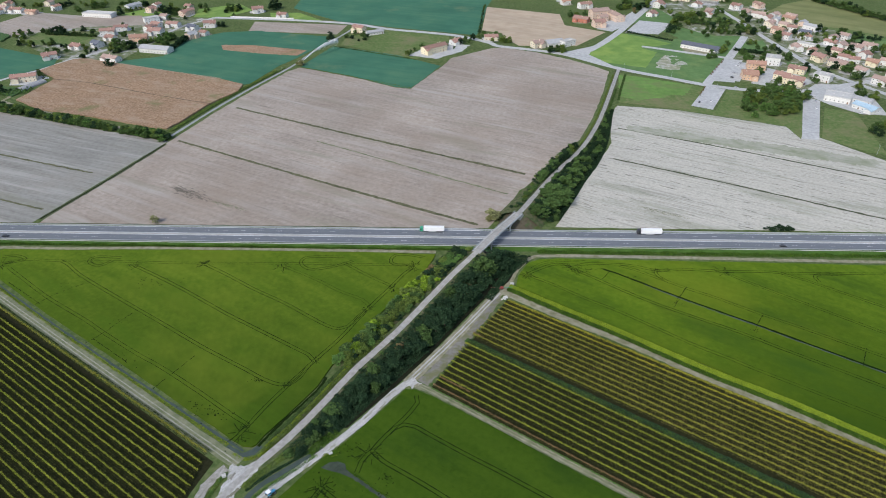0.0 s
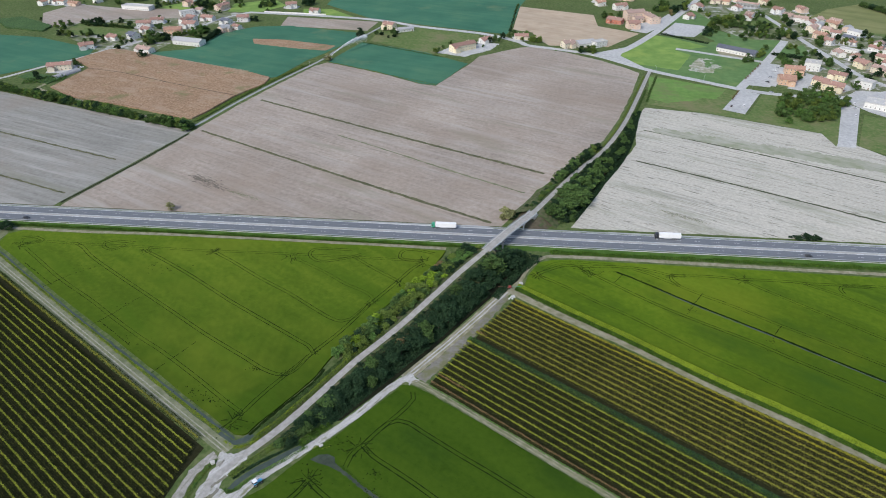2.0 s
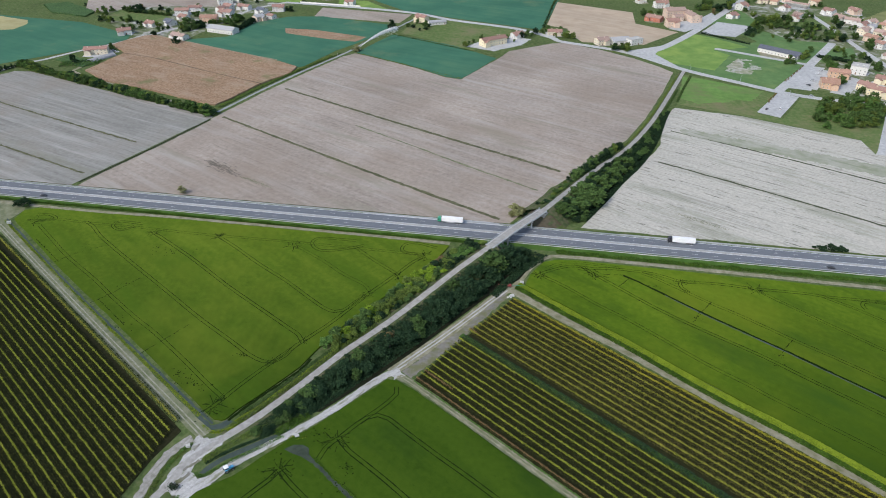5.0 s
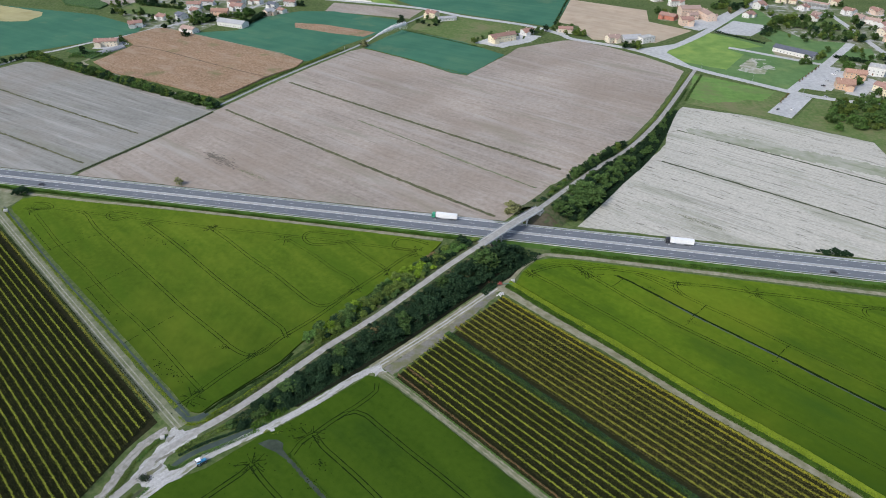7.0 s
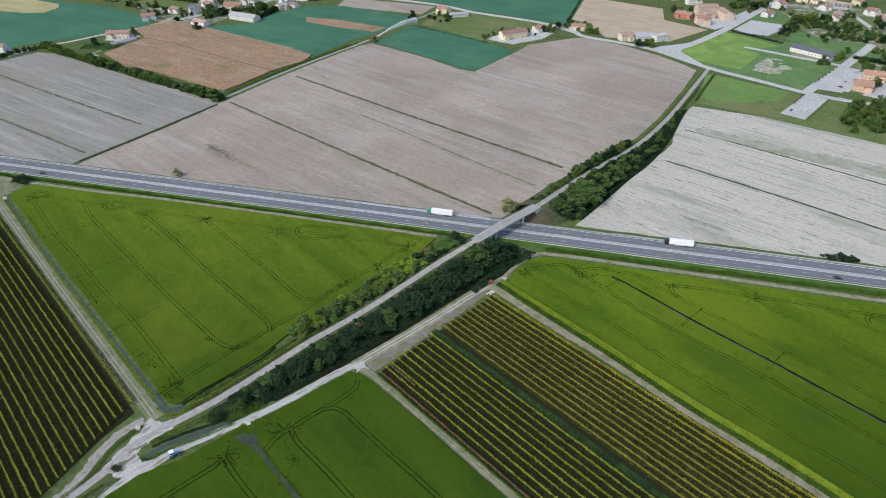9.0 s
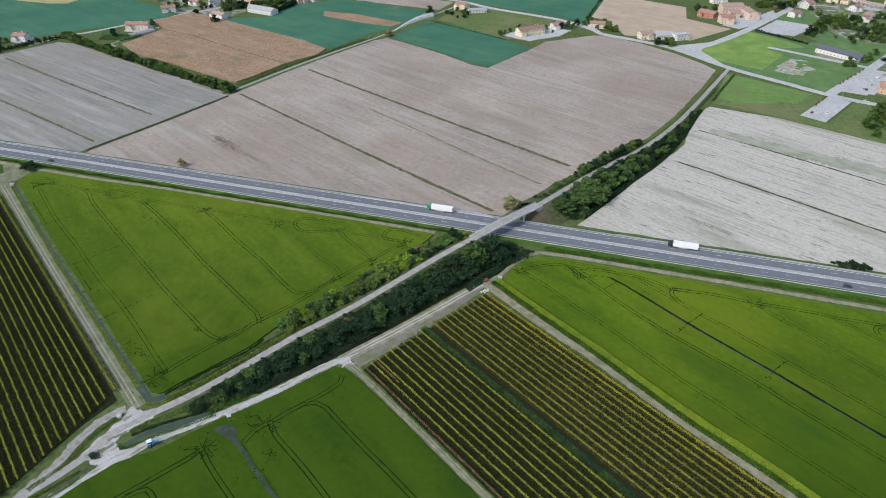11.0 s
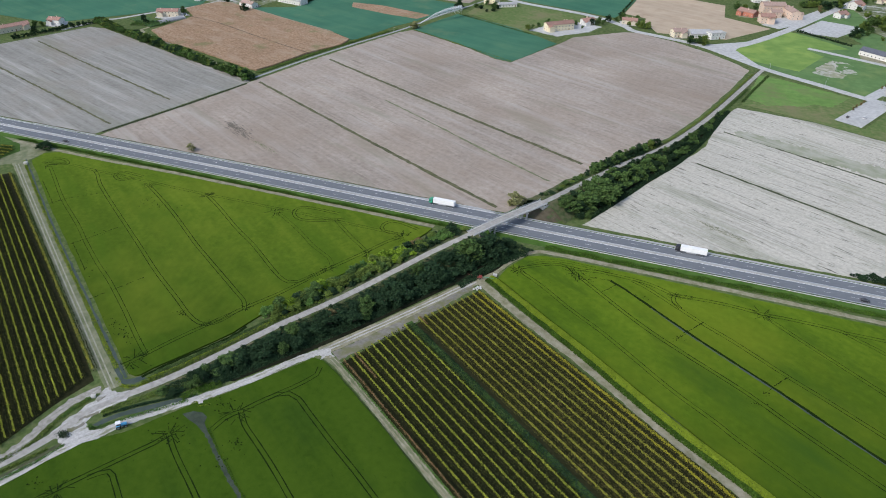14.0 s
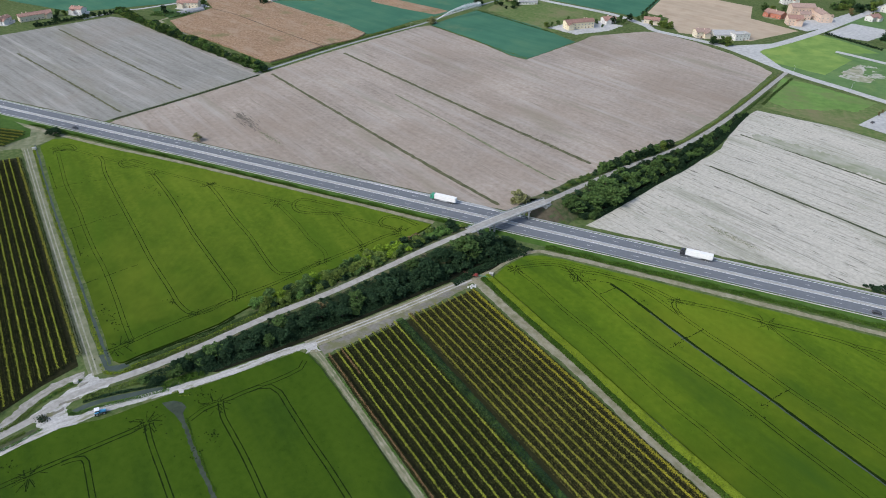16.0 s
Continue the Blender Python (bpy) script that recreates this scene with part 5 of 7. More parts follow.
herb_band("verge_herbs", [bank_point(i, -3.6) for i in range(iD, iE + 25, 5)], 1.8, 0.5, M_LEAF["olive"], 14, 0.4, "yellow-green verge herbs along the country road", "verge", seed=3)
herb_band("verge_herbs_south", [bank_point(i, -3.2) for i in range(nearest(-70, 180), iS + 6, 4)], 2.6, 0.9, M_LEAF["olive"], 20, 0.45, "olive verge herbs along the country road", "verge", seed=5)
herb_band("verge_herbs_bright", [bank_point(i, -4.4) for i in range(nearest(-68, 184), iS + 2, 4)], 1.6, 0.9, M_HEDGE_LIME, 12, 0.45, "yellow-green verge herbs along the country road", "verge", seed=51)
herb_band("verge_brush_south", [bank_point(i, -6.4) for i in range(nearest(-68, 189), iS, 4)], 2.4, 1.0, M_LEAF["mid"], 18, 0.5, "dark green bank brush above the ditch", "brush", seed=6)
field("canal_banks", [(-78, 158), (-74.4, 166), (-68, 176), (-60, 189), (-52, 201), (-41, 199), (-41, 192), (-47.5, 184.5), (-60, 170), (-66, 161.5), (-73, 155)], 0.025, M_GRASS, "green grass on the canal banks", "verge")
herb_band("wood_tip_brush", [bank_point(i, 7.5) for i in range(iA - 4, iA + 14, 3)], 8.0, 1.8, M_LEAF["deep"], 36, 0.55, "dark brush at the end of the wood", "brush", seed=43)
herb_band("canal_brush_north", [(-74.2, 163.5), (-70.6, 169.4), (-64, 178), (-56, 187), (-49, 196)], 3.4, 1.2, M_LEAF["olive"], 26, 0.45, "olive-green brush along the canal bank", "brush", seed=7)
herb_band("canal_reeds", [(-72.8, 162.8), (-69.4, 167), (-64.6, 172), (-57, 179), (-50.4, 184.6)], 1.5, 1.0, M_LEAF["deep"], 30, 0.42, "dark reeds at the canal edge", "brush", seed=61)
herb_band("canal_brush_south", [(-74.5, 157.6), (-71, 156.8), (-67, 161.8), (-60, 169.4), (-53, 176.6), (-47.5, 182.8)], 1.9, 0.5, M_LEAF["fresh"], 18, 0.4, "bright green grass along the canal bank", "brush", seed=8)
herb_band("canal_bank_brush", [(-50.7, 182.4), (-49.1, 186.1), (-45.3, 191.3), (-41.1, 196.0)], 4.5, 1.1, M_HEDGE_GREEN, 40, 0.45, "green brush on the canal bank below the wood", "brush", seed=53)
herb_band("canal_brush_low", [(-100, 104), (-89, 124), (-82.4, 136), (-79.4, 143)], 1.8, 0.8, M_LEAF["olive"], 18, 0.45, "olive-green brush along the canal bank", "brush", seed=9)
herb_band("bank_herbs_lime", [(38.5, 310), (69.8, 290), (98.2, 272.3), (136, 247.2), (170, 227.2), (199.5, 207.6), (262, 167)], 3.9, 2.5, M_LIME_ROW, 100, 0.46, "tall yellow-green herbs along the crop edge", "verge", seed=10, lump=0.05, wave=0.05, shell=0.62)
herb_band("lane_weeds", [vr(0, -42.1), vr(60, -42.1), vr(120, -42.1), vr(190, -42.1)], 4.2, 0.9, M_LEAF["deep"], 26, 0.5, "dark green weeds in the lane between vine blocks", "weeds", seed=41)
herb_band("lane_weeds_bright", [vr(0, -42.6), vr(40, -42.6), vr(80, -42.6)], 3.4, 1.1, M_LEAF["mid"], 14, 0.5, "fresh green weeds in the lane between vine blocks", "weeds", seed=42)
herb_band("path_weeds", [vr(4, -81.2), vr(60, -81.0), vr(120, -81.0), vr(185, -81.0)], 1.0, 0.5, M_LEAF["fresh"], 16, 0.4, "green weeds along the vineyard path", "weeds", seed=44)
herb_band("junction_herbs", [(-84.6, 168), (-86.8, 160), (-87.2, 151), (-87, 143), (-91, 130)], 2.6, 0.5, M_LEAF["olive"], 20, 0.4, "olive grass and weeds beside the junction", "weeds", seed=45)
herb_band("junction_herbs_fresh", [(-84, 170), (-86.4, 162), (-86.6, 156)], 1.6, 0.8, M_LEAF["fresh"], 18, 0.4, "green weeds beside the junction", "weeds", seed=46)
herb_band("canal_low_herbs", [(-75, 147), (-77.2, 140), (-80, 133), (-90, 114)], 1.4, 0.5, M_LEAF["fresh"], 22, 0.4, "green grass along the dark canal", "weeds", seed=47)
herb_band("ditch_tip_grass", [(-84, 181), (-77.5, 178.2), (-72, 181), (-68, 187)], 1.6, 0.5, M_HEDGE_LIME, 16, 0.35, "yellow-green grass round the ditch end", "weeds", seed=48)
herb_band("west_ditch_grass", [(-296, 309.7), (-214, 259), (-135, 212.5), (-88, 185.3)], 1.7, 0.4, M_HEDGE_LIME, 14, 0.35, "olive grass along the field ditch", "weeds", seed=49)
herb_band("crop_ditch_weeds", [(x + 0.9, y + 0.9, 0.6) for x, y in [(-30.9, 173.0), (-24.7, 169.1), (-19.5, 165.6), (-14.1, 162.3), (-8.6, 158.8), (-3.8, 156.2), (1.1, 153.2)]], 1.0, 0.5, M_HEDGE_GREEN, 14, 0.32, "dark green weeds along the crop ditch", "weeds", seed=52, lump=0.9)
herb_band("mouth_weeds", [(-44.5, 183), (-41, 181.5), (-37.5, 184.5)], 2.4, 0.9, M_HEDGE_LIME, 22, 0.4, "yellow-green weeds at the culvert", "weeds", seed=50)
# shaded side of the lime row, built as a band of darker green
herb_band("bank_herbs_shade", [(37.2, 308), (68.4, 287.7), (96.8, 269.8), (134.5, 244.5), (168.3, 224.8), (197.6, 205.4), (260, 164)], 2.8, 1.8, M_HEDGE_GREEN, 60, 0.5, "herb row's shaded side in dark green leaves along the path", "verge", seed=12, lump=0.15, wave=0.1)
herb_band("motorway_verge_south", [tuple(mw(s, -11.7, -1.2)) for s in range(-330, 6, 6)], 4.0, 0.7, M_HEDGE_GREEN, 48, 0.55, "rough green herbs below the motorway", "verge", seed=11)
herb_band("motorway_verge_east", [tuple(mw(s, -12.6, -1.4)) for s in range(56, 330, 6)], 6.6, 0.7, M_HEDGE_GREEN, 48, 0.55, "rough green herbs below the motorway", "verge", seed=13)
herb_band("motorway_verge_north", [tuple(mw(s, 11.6, -1.2)) for s in range(-330, 330, 6)], 2.2, 0.6, M_LEAF["mid"], 9, 0.45, "thin green herbs along the motorway", "verge", seed=14)

hl = smooth_line([(-250, 500), (-330, 524), (-420, 552), (-500, 577), (-516, 584)], 3.4)
for p in hl:  # field hedge
    for off in (-2.4, 0.6, 2.6):
        if trng.random() < 0.8:
            tree(p.x + off * 0.3 + trng.uniform(-1, 1), p.y + off + trng.uniform(-0.8, 0.8), (3.6 + 3.4 * abs(math.sin(p.x * 0.041)) * trng.uniform(0.6, 1.15)), trng.choices(("mid", "deep", "olive", "fresh"), (0.42, 0.16, 0.24, 0.18))[0], 0, 1.45, "", "", "field_hedge")
for p in smooth_line([(-516, 580), (-530, 545), (-545, 500)], 3.4):
    tree(p.x + trng.uniform(-1, 1), p.y + trng.uniform(-1, 1), trng.uniform(3.6, 5.0), "deep", 0, 1.25, "", "", "field_hedge")
GROVE = [(262, 598), (272, 580), (300, 592), (326, 614), (345, 656), (318, 668), (284, 656)]
made = 0
while made < 75:
    x, y = trng.uniform(255, 350), trng.uniform(575, 670)
    if inside(x, y, GROVE):
        tree(x, y, trng.uniform(6.5, 9.0), trng.choices(("mid", "fresh", "olive"), (0.48, 0.30, 0.22))[0], 0, 1.25, "", "", "grove")
        made += 1
for x, y, h, k in ((-202.5, 367, 5.6, "pale"), (-278, 338.5, 3.6, "deep"), (-297, 329, 7.5, "deep"), (-300, 327, 6.0, "deep"), (-294, 327, 2.6, "mid"),
                   (27.5, 386, 9.0, "pale"), (25.5, 384.5, 5.0, "pale"), (30, 387.5, 6.0, "pale"), (31, 391, 3.6, "mid"), (35, 392, 4.0, "deep"), (33.5, 388, 3.6, "deep"), (63, 448, 6.2, "olive"), (59, 446, 3.0, "deep"),
                   (-188, 706, 8.0, "pale"), (-174, 803, 12.0, "deep"), (-72, 749, 6.0, "olive"), (-13, 800, 7.0, "deep"), (26, 812, 5.0, "olive")):
    tree(x, y, h, k, -0.22 * h if k == "olive" and y < 400 else 0, 1.3, wood="far_trees" if y > 600 else "")
for x, y, h, k in ((-418, 747, 13.0, "mid"), (-412, 752, 11.0, "mid"), (-407, 759, 10.0, "deep"), (-291, 953, 14.0, "deep"), (-287, 963, 13.0, "deep"), (285, 909, 9.0, "olive"), (412, 851, 9.0, "olive"), (-399, 689, 8.0, "deep")):
    tree(x, y, h, k, 0, 1.3, wood="far_trees")
for k in range(26):
    for base, tip, h in (((8, 850), (14, 1000), 3.2), ((-541, 807), (-475, 801), 4.2), ((509, 1060), (561, 948), 8.5)):
        t = k / 25
        tree(base[0] + (tip[0] - base[0]) * t + trng.uniform(-1, 1), base[1] + (tip[1] - base[1]) * t + trng.uniform(-1, 1), h * trng.uniform(0.7, 1.2), trng.choice(("mid", "deep", "mid")), 0, 1.3, "", "", "far_hedge")
for dx, dy, h in ((-9, 0, 3.2), (-6, 0.6, 4.4), (-3, 1.2, 5.0), (0, 0, 5.2), (3.2, 1, 5.0), (6, 0, 4.6), (8.6, 0.4, 3.4), (1, -1.8, 4.0), (-4.5, -1.5, 3.8), (4.8, -1.6, 3.8)):
    tree(220 + dx, 386.5 + dy, h, "deep", 0, 1.4, "dark rounded shrub beside the motorway", "motorway shrubs")
WEST_TREES = [(-550, 761), (-529, 751), (-509, 764), (-551, 811), (-529, 818), (-509, 809), (-500, 820), (-484, 810), (-431, 765), (-418, 759), (-407, 759), (-445, 713),
              (-463, 601), (-462, 653), (-510, 931), (-450, 935), (-440, 943), (-423, 931), (-427, 911), (-395, 956), (-689, 960), (-664, 948), (-415, 735), (-424, 747), (-545, 525), (-560, 545)]
EAST_TREES_A = [(223, 965), (236, 989), (250, 1000), (261, 1035), (292, 939), (296, 924), (282, 929), (266, 908), (291, 863), (307, 870), (323, 876), (341, 913), (335, 866), (352, 878), (360, 868), (374, 880),
                (372, 930), (130, 943), (139, 950), (155, 951), (95, 773), (102, 779), (108, 776)]
EAST_TREES_B = [(415, 857), (457, 867), (459, 854), (464, 843), (438, 829), (543, 987), (540, 1003), (537, 1019), (543, 971), (485, 809), (467, 765), (391, 651), (396, 668), (362, 558), (366, 550), (383, 710),
                (400, 640), (372, 566), (470, 880), (450, 885), (330, 663), (316, 878), (330, 900)]
for lst, hs in ((WEST_TREES, (5, 9)), (EAST_TREES_A, (6, 11)), (EAST_TREES_B, (6, 10))):
    for x, y in lst:
        for _ in range(trng.choice((1, 2, 2))):
            tree(x + trng.uniform(-4, 4), y + trng.uniform(-4, 4), trng.uniform(*hs), trng.choices(("deep", "mid", "olive", "rust"), (0.3, 0.45, 0.22, 0.03))[0], 0, 1.1, "", "", "village_wood")
for i in range(22):
    t = i / 21
    for base, tip, h in (((-358, 745), (-354, 820), 6.0), ((314, 797), (345, 782), 4.0), ((199, 868), (248, 832), 2.6)):
        tree(base[0] + (tip[0] - base[0]) * t, base[1] + (tip[1] - base[1]) * t, h * trng.uniform(0.85, 1.1), "deep", 0, 1.5, "clipped dark green hedge tree", "", "village_hedge")
for x, y in ((289, 757), (284, 747), (279, 738), (274, 729), (270, 721), (265, 712), (261, 704), (243, 662), (240, 655), (236, 647), (233, 640)):
    tree(x, y, 2.8, "rust", 0, 0.9, "", "", "street_trees")
for row in range(4):  # small orchard by the farm
    for k in range(11):
        tree(-474 + 3.4 * k - 1.6 * row, 588 + 1.4 * k + 4.4 * row, 2.3, "fresh", 0, 1.2, "", "", "orchard")
herb_band("notch_verge", [(-58, 644), (-120, 671), (-184, 700)], 1.6, 0.7, M_LEAF["olive"], 10, 0.45, "green verge between plots", "verge", seed=21)
herb_band("garden_hedge", [(-166, 781), (-110, 757), (-60, 735)], 2.0, 1.4, M_LEAF["mid"], 12, 0.6, "green hedge between garden and crop", seed=22)
herb_band("canal_road_verge", [(-257.5, 518), (-246, 568), (-230, 622), (-210, 686)], 4.5, 1.1, M_LEAF["olive"], 16, 0.6, "olive verge along the field road", "verge", seed=23)
herb_band("canal_road_ditch", [(-254.5, 520), (-242, 572), (-225, 630), (-203, 696)], 2.0, 0.8, M_LEAF["mid"], 14, 0.55, "dark green ditch grass along the field road", "verge", seed=25)
herb_band("meadow_hedge", [(170, 702), (157, 652), (150, 622)], 2.4, 1.6, M_LEAF["mid"], 16, 0.6, "green hedge beside the country road", seed=24)

M_GARDEN = mat("gardens_and_yards", [(0.07, 0.11, 0.04), (0.14, 0.165, 0.075), (0.30, 0.29, 0.255)], 0.09, big=0.2, big_scale=0.03, spots=((0.42, 0.41, 0.385), 0.06, 0.54, 0.62))
field("street_meadow", [(400, 968), (456, 1038), (517, 1079), (546, 1030), (564, 955), (580, 883), (550, 827), (523, 869), (491, 904), (460, 916), (430, 934)], 0.06, M_OLIVEFIELD, "wide olive grassland behind the old street", "open meadow", wobble=1.0)
field("street_green_strip", [(471, 892), (518, 859), (542, 813), (521, 772), (496, 814), (470, 855)], 0.08, M_LAWN_DEEP, "green strip of young crop behind the old street", "open meadow", wobble=1.0)
field("farm_yard", [(-72, 752), (-38, 742), (-10, 772), (-2, 798), (-30, 806), (-52, 790)], 0.075, M_TOWNROAD, "pale gravel farm yard", "yard meadow", wobble=1.0)
field("village_green", [(112, 776), (135, 792), (198, 864), (246, 838), (290, 860), (345, 862), (300, 768), (253, 673), (166, 723)], 0.02, M_LAWN_DEEP, "green verges between lawns and roads", "open meadow", wobble=1.0)
field("village_gardens", [(285, 690), (345, 660), (440, 640), (560, 700), (580, 820), (470, 900), (420, 1010), (340, 1050), (250, 1030), (225, 935), (270, 915), (300, 860), (345, 862), (300, 768)], 0.03, M_GARDEN, "gardens and paved yards between houses", "garden meadow")
field("hamlet_gardens", [(-560, 770), (-440, 690), (-400, 700), (-385, 830), (-340, 900), (-500, 910), (-600, 850)], 0.03, M_GARDEN, "gardens and paved yards between houses", "garden meadow")

# ---- roads, yards and lawns of the village ----
strip("village_road", [(-360, 905), (-246, 899), (-166, 887), (-109, 863), (-26, 841), (20, 812), (33, 797), (70, 785), (111, 768), (166, 721), (210, 695), (253, 671), (296, 660), (353, 664), (395, 684), (430, 700)], 8.0, 0.1, M_TOWNROAD, label="pale grey asphalt village road", category="road")
strip("church_road", [(108, 769), (135, 780), (156, 809), (182, 856), (205, 904), (273, 1054), (300, 1120)], 9.0, 0.12, M_TOWNROAD, label="pale grey asphalt village road", category="road")
strip("old_street", [(352, 1010), (362, 930), (368, 861), (377, 790), (384, 737), (400, 700), (420, 660), (440, 610)], 7.0, 0.11, M_TOWNROAD, label="pale grey asphalt old street", category="road")
strip("school_lane", [(207, 807), (222, 801), (287, 772), (300, 768)], 6.5, 0.1, M_TOWNROAD, label="pale concrete school lane", category="road")
strip("estate_lane", [(246, 670), (262, 700), (280, 733), (300, 770), (332, 833), (345, 860)], 9.0, 0.105, M_TOWNROAD, label="pale asphalt estate lane", category="road")
strip("west_road", [(-528, 545), (-520, 588), (-508.6, 603), (-499.5, 622), (-486, 650), (-471, 672), (-464, 691), (-455, 712), (-447, 718), (-440, 740), (-400, 800), (-385, 860), (-360, 905)], 4.4, 0.09, M_TOWNROAD, label="pale asphalt lane to the hamlet", category="road")
strip("maize_lane", [(-449, 717), (-439, 715.5), (-424, 709.5), (-380, 695), (-315, 673.8), (-262, 658)], 2.8, 0.34, M_DIRT, jitter=0.3, label="dry dirt lane along the maize", category="track")
strip("field_road", [(-256, 498), (-251, 515), (-237.8, 570.7), (-220.3, 632), (-199, 697), (-193, 724), (-184, 768), (-168, 822), (-159, 859), (-158, 885)], 2.8, 0.08, M_FIELDROAD, jitter=0.2, label="narrow grey field road", category="road")
strip("hedge_lane", [(-256, 506), (-330, 533), (-440, 573), (-452, 590), (-450, 625)], 3.0, 0.08, M_DIRT, jitter=0.3, label="dirt lane behind the hedge", category="track")
for nm, pts, m, lab in (
    ("car_park_south", [(218, 613), (236, 604), (264, 661), (247, 669)], M_TOWNROAD, "pale asphalt car park with parked cars"),
    ("car_park_lane", [(294, 540), (308, 539), (347, 634), (336, 648)], M_TOWNROAD, "pale asphalt dead-end lane"),
    ("estate_car_park", [(268, 692), (300, 755), (316, 750), (286, 686)], M_TOWNROAD, "pale asphalt car park with parked cars"),
    ("workshop_yard", [(338, 655), (362, 684), (395, 684), (402, 640), (395, 600), (371, 603), (352, 625)], M_TOWNROAD, "pale asphalt workshop yard"),
    ("church_square", [(197, 868), (226, 930), (268, 916), (238, 862)], M_TOWNROAD, "pale gravel church square"),
    ("junction_apron", [(104, 772), (150, 806), (139, 770), (162, 728), (140, 742)], M_TOWNROAD, "pale asphalt road fork"),
    ("estate_court", [(320, 700), (346, 676), (365, 690), (352, 715), (330, 735)], M_TOWNROAD, "pale paved housing court"),
):
    field(nm, pts, 0.085, m, lab, "pavement")
field("church_forecourt", [(161.9, 882.1), (179.9, 921.6), (204.8, 940.3), (224.7, 978.7), (228.1, 955.4), (207.9, 910.9), (180.6, 871.1)], 0.075, M_TOWNROAD, "pale paved forecourt beside the church", "pavement")
field("estate_paving", [(253, 688), (296, 765), (312, 760), (291, 715), (280, 683)], 0.074, M_TOWNROAD, "pale asphalt between estate houses", "pavement")
field("estate_yard", [(296, 682), (325, 725), (335, 721), (311, 675)], 0.074, M_TOWNROAD, "pale asphalt yard between estate houses", "pavement")
for nm, pts, m, lab in (
    ("court_lawn_a", [(330, 832), (362, 843), (357, 806), (316, 776), (308, 786)], M_LAWN_DEEP, "green garden lawn"),
    ("court_lawn_b", [(355, 737), (360, 760), (380, 740), (360, 702), (352, 720)], M_LAWN_DEEP, "green garden lawn"),
    ("lane_meadow", [(312, 543), (344, 616), (368, 604), (352, 512), (340, 515)], M_MEADOW, "green meadow beside a lane"),
    ("grove_meadow", [(150, 618), (216, 611), (238, 602), (266, 660), (330, 664), (344, 640), (293, 540), (290, 568), (203, 602)], M_MEADOW, "rough meadow round a grove"),
    ("garden_meadow", [(-160, 790), (-156, 835), (-109, 861), (-30, 838), (-25, 790), (-62, 740)], M_MEADOW, "rough garden meadow"),
    ("far_meadow", [(430, 960), (560, 980), (640, 920), (600, 800), (500, 830), (470, 900)], M_MEADOW, "bright green meadow"),
    ("park_meadow", [(300, 930), (330, 1010), (375, 985), (365, 930), (330, 915)], M_MEADOW, "green park meadow"),
    ("hamlet_lawn_a", [(-400, 950), (-350, 985), (-320, 950), (-345, 905), (-390, 905)], M_LAWN, "bright green meadow"),
    ("hamlet_lawn_b", [(-500, 905), (-450, 905), (-440, 935), (-475, 960)], M_LAWN, "bright green meadow"),
    ("hamlet_meadow", [(-560, 760), (-470, 770), (-480, 830), (-560, 820)], M_MEADOW, "rough hamlet meadow"),
    ("far_green", [(-280, 905), (-200, 893), (-250, 940), (-290, 935)], M_LAWN, "bright green meadow"),
):
    field(nm, pts, 0.055, m, lab, "meadow")
for nm, pts in (("school_lawn", [(247, 877), (265, 906), (321, 846), (303, 795), (282, 795)]), ("hall_lawn", [(216, 925), (262, 1010), (276, 951), (264, 897), (237, 874)])):
    field(nm, pts, 0.06, M_LAWN_DEEP, "green park lawn with open grass", "lawn", wobble=1.2)
M_BAREGRASS = mat("worn_grass", [(0.17, 0.205, 0.095), (0.29, 0.29, 0.20), (0.40, 0.385, 0.32)], 0.15, big=0.3, big_scale=0.08, spots=((0.45, 0.43, 0.375), 0.12, 0.5, 0.62))
M_BARE = mat("bare_earth", [(0.27, 0.29, 0.20), (0.42, 0.41, 0.36), (0.50, 0.48, 0.44)], 0.2, big=0.2, spots=((0.12, 0.19, 0.07), 0.2, 0.5, 0.62))
field("bare_patch", [(210.4, 741.2), (227.1, 774.5), (231.0, 757.7), (226.6, 741.2), (236.4, 732.4), (232.0, 720.5), (222.2, 720.3), (211.3, 724.7)], 0.071, M_BAREGRASS, "thin worn grass round bare earth", "soil", wobble=1.0)
field("bare_patch", [(214, 744), (225, 762), (232, 774), (243, 768), (236, 752), (224, 742)], 0.075, M_BARE, "bare earth patch in the lawn", "soil", wobble=2.6)
field("bare_patch", [(231, 738), (238, 752), (246, 748), (243, 738)], 0.075, M_BARE, "bare earth patch in the lawn", "soil", wobble=2.2)
field("bare_patch", [(207, 727), (216, 737), (221, 732), (214, 722)], 0.075, M_BARE, "bare earth patch in the lawn", "soil", wobble=2.0)

# ---- buildings ----
ROOF = {"r": [(0.27, 0.155, 0.125), (0.38, 0.24, 0.195)], "o": [(0.33, 0.19, 0.135), (0.44, 0.275, 0.205)], "p": [(0.34, 0.24, 0.20), (0.46, 0.34, 0.29)],
        "s": [(0.10, 0.11, 0.14), (0.16, 0.17, 0.20)], "g": [(0.30, 0.30, 0.31), (0.42, 0.42, 0.42)], "f": [(0.42, 0.41, 0.39), (0.55, 0.54, 0.52)], "b": [(0.30, 0.42, 0.52), (0.42, 0.54, 0.62)]}
WALL = {"w": [(0.60, 0.59, 0.56), (0.74, 0.73, 0.70)], "c": [(0.62, 0.55, 0.42), (0.72, 0.65, 0.52)], "y": [(0.66, 0.58, 0.40), (0.76, 0.68, 0.50)],
        "o": [(0.56, 0.37, 0.25), (0.66, 0.47, 0.34)], "p": [(0.60, 0.45, 0.35), (0.70, 0.55, 0.45)], "r": [(0.42, 0.15, 0.10), (0.50, 0.21, 0.15)]}
